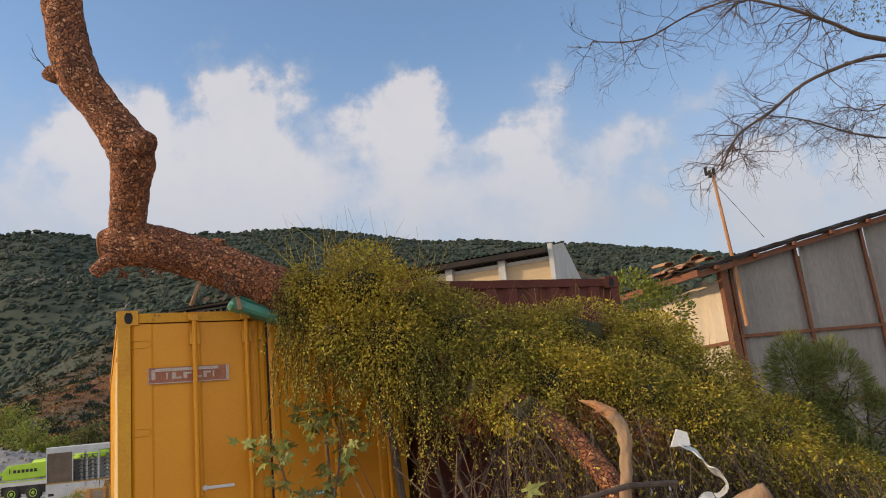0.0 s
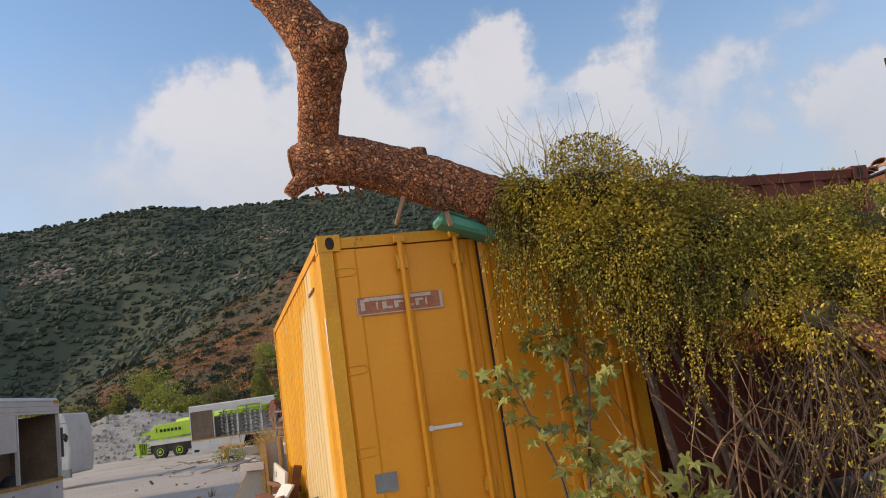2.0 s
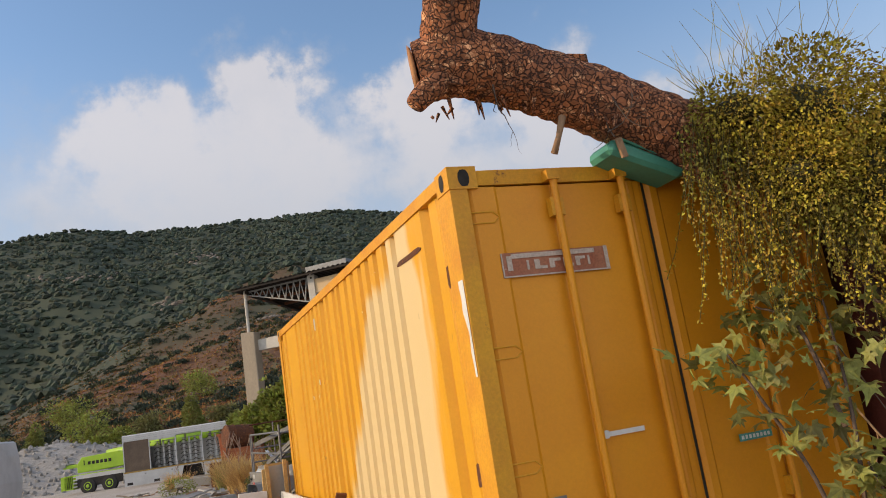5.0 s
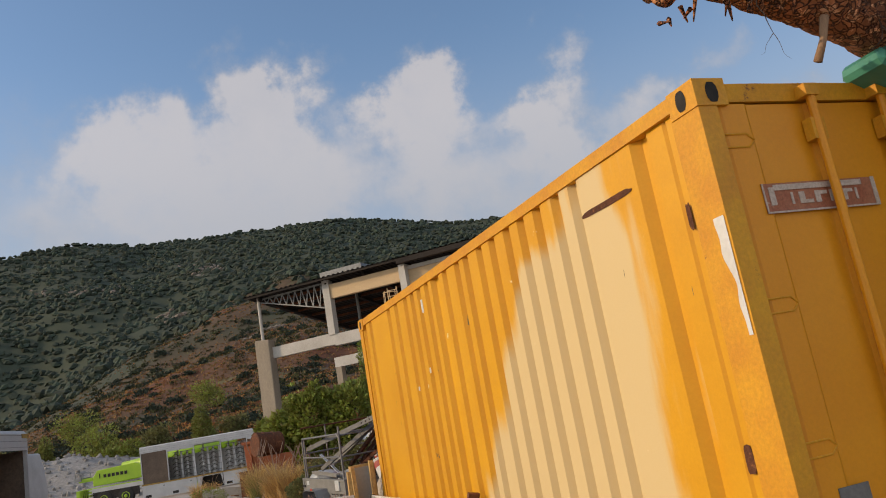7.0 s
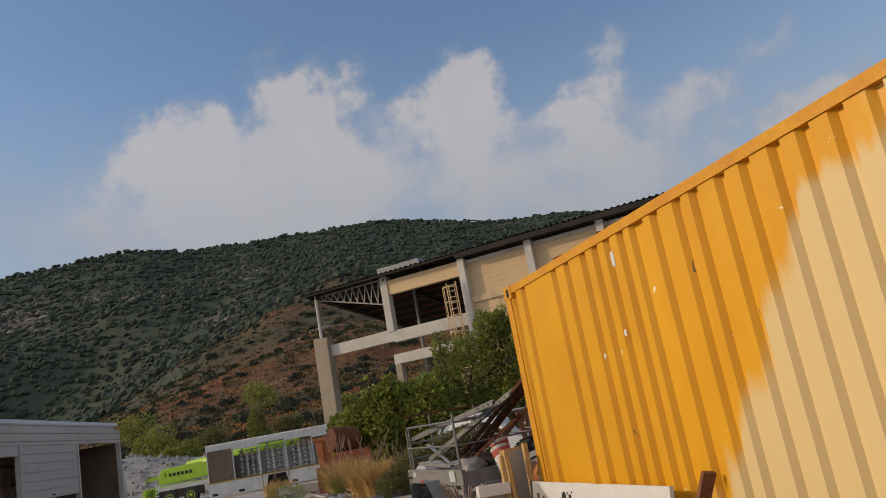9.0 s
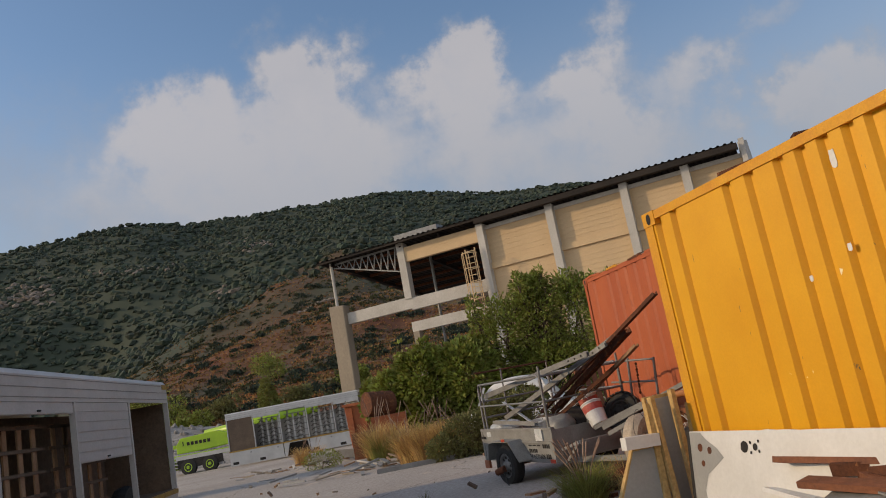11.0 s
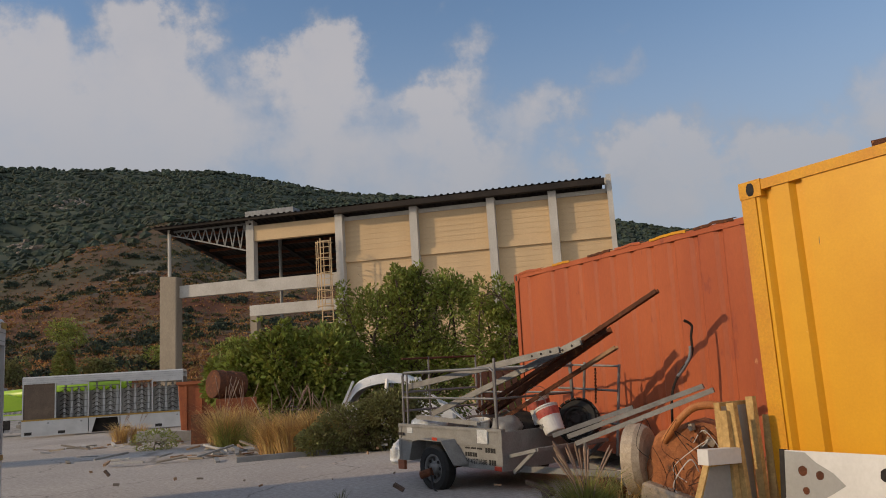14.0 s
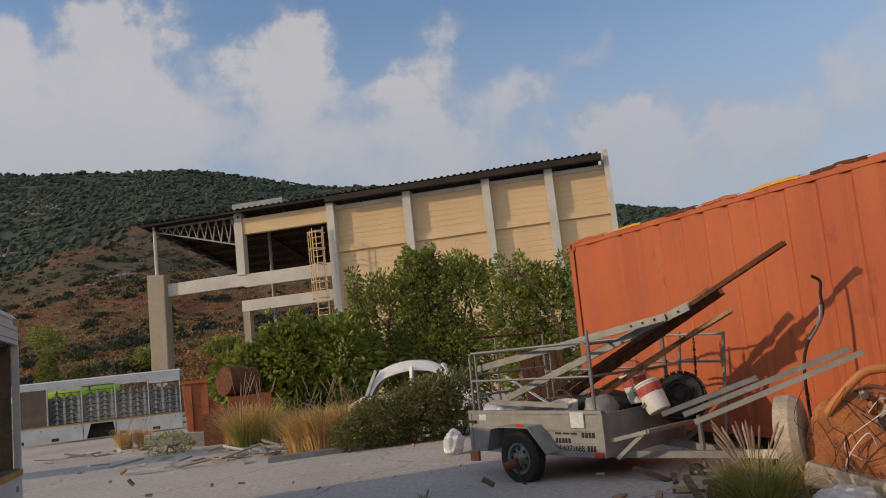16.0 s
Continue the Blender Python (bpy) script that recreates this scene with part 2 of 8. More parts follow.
def yellow_side():
    """Yellow paint bleached to cream on the middle panels, in drips with soft edges; local y runs along the wall."""
    m = mat("yellow_paint_bleached", (0.60, 0.285, 0.006), (0.66, 0.33, 0.009), 0.45, 0, 1.3, 0.06, 60, None, fine=0.05)
    t = m.node_tree
    p = t.nodes["Principled BSDF"]
    old = p.inputs["Base Color"].links[0].from_socket
    co = t.nodes.new("ShaderNodeTexCoord")
    s = t.nodes.new("ShaderNodeSeparateXYZ")
    t.links.new(co.outputs["Object"], s.inputs[0])
    mp = t.nodes.new("ShaderNodeMapping")
    mp.inputs["Scale"].default_value = (1, 3.2, 0.55)
    t.links.new(co.outputs["Object"], mp.inputs[0])
    n = t.nodes.new("ShaderNodeTexNoise")
    n.inputs["Scale"].default_value, n.inputs["Detail"].default_value = 1.1, 5
    t.links.new(mp.outputs[0], n.inputs["Vector"])

    def ma(op, a, b):
        k = t.nodes.new("ShaderNodeMath")
        k.operation = op
        for i, v in enumerate((a, b)):
            if isinstance(v, (int, float)):
                k.inputs[i].default_value = v
            else:
                t.links.new(v, k.inputs[i])
        return k.outputs[0]

    def mr(v, a, b, c, d):
        k = t.nodes.new("ShaderNodeMapRange")
        k.interpolation_type = "SMOOTHSTEP"
        for i, x in enumerate((a, b, c, d)):
            k.inputs[i + 1].default_value = x
        t.links.new(v, k.inputs[0])
        return k.outputs[0]
    near = mr(s.outputs[1], 0.30, 1.05, 0, 1)
    farr = mr(ma("SUBTRACT", s.outputs[1], ma("MULTIPLY", s.outputs[2], -0.7)), 3.15, 3.95, 1, 0)
    topp = mr(s.outputs[2], 2.02, 2.42, 1, 0.45)
    k = ma("MULTIPLY", ma("MULTIPLY", near, farr), topp)
    k = mr(ma("ADD", k, ma("MULTIPLY", ma("SUBTRACT", n.outputs[0], 0.5), 1.5)), 0.34, 0.62, 0, 1)
    mix = t.nodes.new("ShaderNodeMix")
    mix.data_type = "RGBA"
    t.links.new(k, mix.inputs[0])
    t.links.new(old, mix.inputs[6])
    mix.inputs[7].default_value = (0.60, 0.45, 0.22, 1)
    # pale scuffs and small chips
    n2 = t.nodes.new("ShaderNodeTexNoise")
    n2.inputs["Scale"].default_value, n2.inputs["Detail"].default_value = 7, 6
    t.links.new(co.outputs["Object"], n2.inputs["Vector"])
    mix2 = t.nodes.new("ShaderNodeMix")
    mix2.data_type = "RGBA"
    t.links.new(mr(n2.outputs[0], 0.71, 0.74, 0, 1), mix2.inputs[0])
    t.links.new(mix.outputs[2], mix2.inputs[6])
    mix2.inputs[7].default_value = (0.78, 0.66, 0.42, 1)
    n3 = t.nodes.new("ShaderNodeTexNoise")
    n3.inputs["Scale"].default_value, n3.inputs["Detail"].default_value = 11, 7
    t.links.new(mp.outputs[0], n3.inputs["Vector"])
    mix3 = t.nodes.new("ShaderNodeMix")
    mix3.data_type = "RGBA"
    t.links.new(mr(n3.outputs[0], 0.735, 0.75, 0, 1), mix3.inputs[0])
    t.links.new(mix2.outputs[2], mix3.inputs[6])
    mix3.inputs[7].default_value = (0.12, 0.10, 0.05, 1)
    t.links.new(mix3.outputs[2], p.inputs["Base Color"])
    return m


M["yellow_side"] = yellow_side()


# ---- building helpers ----
def box(bm, x0, x1, y0, y1, z0, z1, m=None):
    vs = [bm.verts.new((x, y, z)) for z in (z0, z1) for y in (y0, y1) for x in (x0, x1)]
    for f in ((0, 2, 3, 1), (4, 5, 7, 6), (0, 1, 5, 4), (2, 6, 7, 3), (0, 4, 6, 2), (1, 3, 7, 5)):
        bm.faces.new([vs[i] for i in f])
    if m is not None:
        for v in vs:
            v.co = m @ v.co
    return vs


def beam(bm, p, q, wx, wz, up=(0, 0, 1)):
    """A bar of rectangular section from p to q."""
    p, q = Vector(p), Vector(q)
    d = (q - p).normalized()
    s = d.cross(Vector(up))
    if s.length < 1e-3:
        s = d.cross(Vector((1, 0, 0)))
    s.normalize()
    n = s.cross(d)
    m = Matrix((s, d, n)).transposed().to_4x4()
    m.translation = p
    return box(bm, -wx / 2, wx / 2, 0, (q - p).length, -wz / 2, wz / 2, m)


def tube(bm, pts, radii, seg=8, cap=True, wobble=0.0, seed=0):
    """A round tube through points with a radius at each; used for pipes, rods, trunks and twigs."""
    pts = [Vector(p) for p in pts]
    if isinstance(radii, (int, float)):
        radii = [radii] * len(pts)
    rings, side = [], None
    for i, p in enumerate(pts):
        d = (pts[min(i + 1, len(pts) - 1)] - pts[max(i - 1, 0)]).normalized()
        if side is None:
            side = d.cross(Vector((0, 0, 1)) if abs(d.z) < 0.9 else Vector((1, 0, 0)))
        side = (side - d * side.dot(d)).normalized()
        other = d.cross(side)
        ring = []
        for k in range(seg):
            an = 2 * math.pi * k / seg
            r = radii[i]
            if wobble:
                r *= 1 + wobble * noise.noise(Vector((math.cos(an) * 1.3 + seed, math.sin(an) * 1.3, i * 0.35)))
            ring.append(bm.verts.new(p + side * math.cos(an) * r + other * math.sin(an) * r))
        rings.append(ring)
    for a, b in zip(rings, rings[1:]):
        for k in range(seg):
            bm.faces.new((a[k], a[(k + 1) % seg], b[(k + 1) % seg], b[k]))
    if cap:
        bm.faces.new(rings[0][::-1])
        bm.faces.new(rings[-1])
    return rings


def prism(bm, outline, y0, y1, m=None):
    """An outline of (x, z) points pulled from y0 to y1."""
    a = [bm.verts.new((x, y0, z)) for x, z in outline]
    b = [bm.verts.new((x, y1, z)) for x, z in outline]
    n = len(a)
    bm.faces.new(a)
    bm.faces.new(b[::-1])
    for i in range(n):
        bm.faces.new((a[i], b[i], b[(i + 1) % n], a[(i + 1) % n]))
    if m is not None:
        for v in a + b:
            v.co = m @ v.co
    bmesh.ops.recalc_face_normals(bm, faces=bm.faces)


def lathe(bm, profile, seg=16, m=None, cap=True):
    """Turn (radius, height) points round z."""
    rings = [[bm.verts.new((r * math.cos(2 * math.pi * k / seg), r * math.sin(2 * math.pi * k / seg), z)) for k in range(seg)] for r, z in profile]
    for a, b in zip(rings, rings[1:]):
        for k in range(seg):
            bm.faces.new((a[k], a[(k + 1) % seg], b[(k + 1) % seg], b[k]))
    if cap:
        bm.faces.new(rings[0][::-1])
        bm.faces.new(rings[-1])
    if m is not None:
        for r in rings:
            for v in r:
                v.co = m @ v.co


def part(name, bm, material, parent=None, label="", flat=True, bevel=0.0):
    """Links a bmesh as one mesh object under a thing or a part."""
    me = bpy.data.meshes.new(name)
    if bevel:
        bmesh.ops.bevel(bm, geom=[e for e in bm.edges if len(e.link_faces) == 2 and e.calc_face_angle() > 0.6], offset=bevel, segments=1, affect="EDGES", clamp_overlap=True)
    bmesh.ops.recalc_face_normals(bm, faces=bm.faces)
    bm.to_mesh(me)
    bm.free()
    if not flat:
        me.shade_smooth()
    me.materials.append(M[material] if isinstance(material, str) else material)
    ob = new(name, me)
    if parent is not None:
        ob.parent = parent
    if label:
        ob["label"] = label
    return ob


def thing(name, m, label, category, group="", kind=""):
    ob = new(name)
    ob.empty_display_size = 0.2
    ob.matrix_basis = m
    return tagged(ob, label, category, group, kind)


def B():
    return bmesh.new()


def boxpart(name, dims, material, parent, label="", m=None, bevel=0.0):
    bm = B()
    box(bm, *dims, m)
    return part(name, bm, material, parent, label, bevel=bevel)


def raw_mesh(name, verts, faces, material, smooth_=False):
    me = bpy.data.meshes.new(name)
    me.from_pydata(verts, [], faces)
    if smooth_:
        me.shade_smooth()
    me.materials.append(M[material] if isinstance(material, str) else material)
    return new(name, me)


# ---- ground ----
def ground_z(x, y):
    d = math.hypot(x + 7, y - 16)
    z = -0.012 * max(0.0, min(d, 45) - 14)
    z += 0.02 * noise.noise(Vector((x * 0.25, y * 0.25, 3))) if d < 60 else 0
    # rough bank of earth at the foot of the fallen tree
    z += 0.35 * max(0, 1 - math.hypot((x - 3.4) / 3.4, (y - 6.6) / 3.0))
    return z


def crack_yard():
    t = M["asphalt"].node_tree
    p = t.nodes["Principled BSDF"]
    old = p.inputs["Base Color"].links[0].from_socket
    g = t.nodes.new("ShaderNodeNewGeometry")
    nz = t.nodes.new("ShaderNodeTexNoise")
    nz.inputs["Scale"].default_value, nz.inputs["Detail"].default_value = 0.9, 6
    t.links.new(g.outputs["Position"], nz.inputs["Vector"])
    ad = t.nodes.new("ShaderNodeVectorMath")
    ad.operation = "MULTIPLY_ADD"
    t.links.new(nz.outputs["Color"], ad.inputs[0])
    ad.inputs[1].default_value = (1.1, 1.1, 0)
    t.links.new(g.outputs["Position"], ad.inputs[2])
    v = t.nodes.new("ShaderNodeTexVoronoi")
    v.feature = "DISTANCE_TO_EDGE"
    v.inputs["Scale"].default_value = 0.25
    t.links.new(ad.outputs[0], v.inputs["Vector"])
    mr = t.nodes.new("ShaderNodeMapRange")
    mr.inputs[1].default_value, mr.inputs[2].default_value, mr.inputs[3].default_value, mr.inputs[4].default_value = 0.001, 0.006, 0.55, 0.0
    t.links.new(v.outputs["Distance"], mr.inputs[0])
    mx = t.nodes.new("ShaderNodeMix")
    mx.data_type = "RGBA"
    t.links.new(mr.outputs[0], mx.inputs[0])
    t.links.new(old, mx.inputs[6])
    mx.inputs[7].default_value = (0.07, 0.06, 0.05, 1)
    t.links.new(mx.outputs[2], p.inputs["Base Color"])


crack_yard()


def make_ground():
    xs = sorted(set([-1500, -900, -500, -300, -200, -140, -100] + [-80 + 4 * i for i in range(14)] + [-26 + 0.6 * i for i in range(68)] + [16 + 4 * i for i in range(14)] + [80, 120, 200, 300, 500, 900, 1500]))
    ys = sorted(set([-1500, -900, -500, -300, -150, -80, -40, -20] + [-10 + 0.6 * i for i in range(74)] + [36 + 4 * i for i in range(20)] + [130, 200, 350, 600, 1000, 1500]))
    verts = [(x, y, ground_z(x, y)) for y in ys for x in xs]
    n = len(xs)
    faces = [(j * n + i, j * n + i + 1, (j + 1) * n + i + 1, (j + 1) * n + i) for j in range(len(ys) - 1) for i in range(n - 1)]
    return tagged(raw_mesh("ground", verts, faces, "asphalt", True), "cracked dusty concrete yard with patches of earth", "ground", kind="structure")


make_ground()

# ---- hill ----
CX, CY = -5.0, 5.0
SKYLINE = [(-90, 9), (-60, 11.5), (-45, 13), (-37, 14.3), (-34, 14.85), (-30, 15.4), (-28.5, 15.55), (-25, 15.15), (-20, 15.35), (-16.5, 15.5), (-10.5, 15.4), (-7, 14.9), (-2, 14.05), (1, 13.7), (5, 13.2), (11, 12.35), (18.5, 10.5), (24, 9.1), (35, 7), (55, 5), (90, 4)]


def lerp(table, x):
    return float(np.interp(x, [r[0] for r in table], [r[1] for r in table]))


SPUR = [(-90, 1.5), (-45, 2.2), (-36, 3.0), (-31, 5.5), (-26, 8.3), (-20, 10.6), (-14, 12.0), (-5, 12.0), (5, 11.2), (20, 8.5), (40, 5.0), (90, 3)]


def hill_z(az, r):
    spur, crest = lerp(SPUR, az), lerp(SKYLINE, az)
    if r < 330:
        k = max(0, (r - 105) / 225)
        el = 1.1 + (spur - 1.1) * (k ** 0.8)
        z = r * math.tan(radians(el)) * min(1, max(0, (r - 92) / 16))
    else:
        z0, z1 = 330 * math.tan(radians(spur)), 760 * math.tan(radians(crest))
        k = min(1, (r - 330) / 430)
        dip = (crest - spur) * 2.6 * math.sin(min(1, k / 0.45) * math.pi)
        z = z0 + (z1 - z0) * (k ** 1.25) - max(0, dip) * (k < 0.45)
        if r > 760:
            z = z1 - (r - 760) * 0.18
    x, y = CX + r * math.sin(radians(az)), CY + r * math.cos(radians(az))
    amp = min(1, max(0, (r - 110) / 120)) * (0.35 if r > 740 else 1)
    z += amp * (7 * noise.noise(Vector((x / 60, y / 60, 0))) + 3.2 * noise.noise(Vector((x / 22, y / 22, 5))) + 1.2 * noise.noise(Vector((x / 8, y / 8, 9))))
    return x, y, z


def dryness(az, r):
    """How bare and grassy the slope is (1) as against wooded (0)."""
    x, y = CX + r * math.sin(radians(az)), CY + r * math.cos(radians(az))
    n = noise.noise(Vector((x / 55, y / 30, 2))) + 0.5 * noise.noise(Vector((x / 16, y / 12, 4)))
    if r < 330:
        return max(0, min(1, 0.95 - (r - 110) / 300 + 0.75 * n + (0.0 if az > -33 else -0.5)))
    return max(0, min(1, 0.02 + 0.4 * n - (r - 330) / 900))


def hill_material():
    m = mat("hillside", (0.165, 0.06, 0.027), (0.14, 0.07, 0.03), 0.95, 0, 0.05, 0.6, 0.9, [((0.13, 0.105, 0.04), 0.16, 0.09), ((0.085, 0.08, 0.032), 0.12, 0.3), ((0.36, 0.26, 0.18), 0.02, 0.12)], world=True, fine=0.3)
    t = m.node_tree
    p = t.nodes["Principled BSDF"]
    old = p.inputs["Base Color"].links[0].from_socket
    at = t.nodes.new("ShaderNodeAttribute")
    at.attribute_name = "dry"
    mix = t.nodes.new("ShaderNodeMix")
    mix.data_type = "RGBA"
    t.links.new(at.outputs["Fac"], mix.inputs[0])
    mix.inputs[6].default_value = (0.040, 0.050, 0.030, 1)
    t.links.new(old, mix.inputs[7])
    t.links.new(mix.outputs[2], p.inputs["Base Color"])
    return m


def make_hill():
    azs = [-90 + i * 3 for i in range(15)] + [-45 + i * 0.45 for i in range(190)] + [41 + i * 3.5 for i in range(15)]
    rs = [92, 98, 104, 110] + [110 * (1.022 ** i) for i in range(1, 92)] + [860, 950]
    verts, dry = [], []
    for r in rs:
        for az in azs:
            verts.append(hill_z(az, r))
            dry.append(dryness(az, r))
    n = len(azs)
    faces = [(j * n + i, j * n + i + 1, (j + 1) * n + i + 1, (j + 1) * n + i) for j in range(len(rs) - 1) for i in range(n - 1)]
    ob = raw_mesh("hill", verts, faces, hill_material(), True)
    at = ob.data.attributes.new("dry", "FLOAT", "POINT")
    at.data.foreach_set("value", dry)
    return tagged(ob, "long dry hillside of red earth and dark scrub", "hill", kind="structure")


make_hill()

M["scrub"] = mat("scrub_leaves", (0.05, 0.062, 0.02), (0.10, 0.09, 0.03), 0.9, 0, 0.5, 0.8, 2.5, None, rand=0.45, world=True, fine=0.45)
# leaf colour carries a bluish tint in place of distance haze
M["scrubdark"] = mat("haze_tinted_scrub", (0.040, 0.058, 0.038), (0.058, 0.074, 0.045), 0.9, 0, 0.5, 0.8, 1.2, None, rand=0.35, world=True, fine=0.4)


def ico(sub):
    bm = B()
    bmesh.ops.create_icosphere(bm, subdivisions=sub, radius=1)
    v = np.array([tuple(x.co) for x in bm.verts])
    f = np.array([[x.index for x in k.verts] for k in bm.faces])
    bm.free()
    return v, f


def scatter(name, spots, sub, material, label, category, lumpy=0.35):
    """Many uneven clumps joined into one mesh: spots are (x, y, z, width, height)."""
    v, f = ico(sub)
    rng = np.random.default_rng(len(spots))
    vs, fs = [], []
    for i, (x, y, z, wd, ht) in enumerate(spots):
        k = 1 + lumpy * rng.standard_normal(len(v))[:, None].clip(-1.5, 1.5)
        q = v * k * np.array((wd, wd, ht)) + np.array((x, y, z + ht * 0.5))
        vs.append(q)
        fs.append(f + i * len(v))
    ob = raw_mesh(name, np.concatenate(vs).tolist(), np.concatenate(fs).tolist(), material)
    return tagged(ob, label, category, kind="stuff")


def leaf_clumps(name, spots, n, size, material, label, category, seed, upright=0.3):
    """Many small plants, each a dome of separate leaf blades, joined into one mesh: spots are (x, y, z, width, height)."""
    rng = np.random.default_rng(seed)
    sp = np.repeat(np.array(spots), n, axis=0)
    k = len(sp)
    d = rng.standard_normal((k, 3))
    d[:, 2] = np.abs(d[:, 2])
    d /= np.linalg.norm(d, axis=1)[:, None]
    lump = 1 + 0.25 * np.sin(d[:, 0] * 5 + sp[:, 0] * 3) * np.sin(d[:, 1] * 5 + sp[:, 1] * 3)
    c = sp[:, :3] + d * (sp[:, [3, 3, 4]] * (lump * rng.uniform(0.6, 1.05, k))[:, None])
    a = d + 0.7 * rng.standard_normal((k, 3))
    a[:, 2] += upright
    a /= np.linalg.norm(a, axis=1)[:, None]
    b = np.cross(a, rng.standard_normal((k, 3)))
    b /= np.linalg.norm(b, axis=1)[:, None]
    L = (size * rng.uniform(0.6, 1.4, k) * np.clip(sp[:, 3], 0.5, 1.6))[:, None]
    v = np.stack([c - a * L * .5, c + b * L * .32, c + a * L * .6, c - b * L * .32], 1).reshape(-1, 3)
    f = np.arange(k * 4).reshape(-1, 4)
    return tagged(raw_mesh(name, v.tolist(), f.tolist(), material), label, category, kind="stuff")


def make_scrub():
    M["tussock"] = mat("dry_tussock", (0.40, 0.165, 0.055), (0.26, 0.15, 0.055), 0.95, 0, 0.08, 0, 2.5, ((0.12, 0.11, 0.04), 0.2, 0.25), rand=0.4, world=True, fine=0.3)
    rnd = random.Random(5)
    near, far = [], []
    while len(near) < 9000:
        az, r = rnd.uniform(-46, 30), 112 + 215 * rnd.random() ** 1.3
        if rnd.random() > 0.22 + 0.9 * (1 - dryness(az, r)):
            continue
        x, y, z = hill_z(az, r)
        s = rnd.uniform(0.35, 1.15) * (2.4 if rnd.random() < 0.07 else 1)
        near.append((x, y, z - 0.3, s, s * rnd.uniform(0.6, 0.95)))
    while len(far) < 26000:
        az, r = rnd.uniform(-46, 34), 300 + 520 * rnd.random() ** 0.9
        if rnd.random() > 0.12 + 0.9 * (1 - dryness(az, r)):
            continue
        x, y, z = hill_z(az, r)
        s = rnd.uniform(1.2, 2.8)
        far.append((x, y, z - 0.6, s, s * rnd.uniform(0.55, 0.85)))
    leaf_clumps("hill_scrub", near, 46, 0.42, "scrub", "grey-green shrubs dotted over the dry slope", "shrubs", 6)
    big = []
    while len(big) < 330:
        az, r = rnd.uniform(-42, 6), 112 + 190 * rnd.random()
        x, y, z = hill_z(az, r)
        s = rnd.uniform(1.1, 2.3)
        big.append((x, y, z - 0.3, s, s * rnd.uniform(0.65, 0.9)))
    leaf_clumps("hill_bushes", big, 240, 0.34, "scrubdark", "rounded dark evergreen bushes on the red slope, haze-tinted", "bushes", 8)
    tufts = []
    while len(tufts) < 26000:
        az, r = rnd.uniform(-44, 8), 110 + 200 * rnd.random() ** 1.2
        if rnd.random() > 0.15 + dryness(az, r):
            continue
        x, y, z = hill_z(az, r)
        s = rnd.uniform(0.25, 0.6)
        tufts.append((x, y, z - 0.1, s, s * 0.7))
    leaf_clumps("hill_tussocks", tufts, 7, 0.75, "tussock", "rust-brown dry tussocks over the red slope", "dry grass", 7, 0.8)
    scatter("hill_woods", far, 1, "scrubdark", "dense dark evergreen scrub on the far slope, with haze in its colour", "woods", 0.28)


make_scrub()

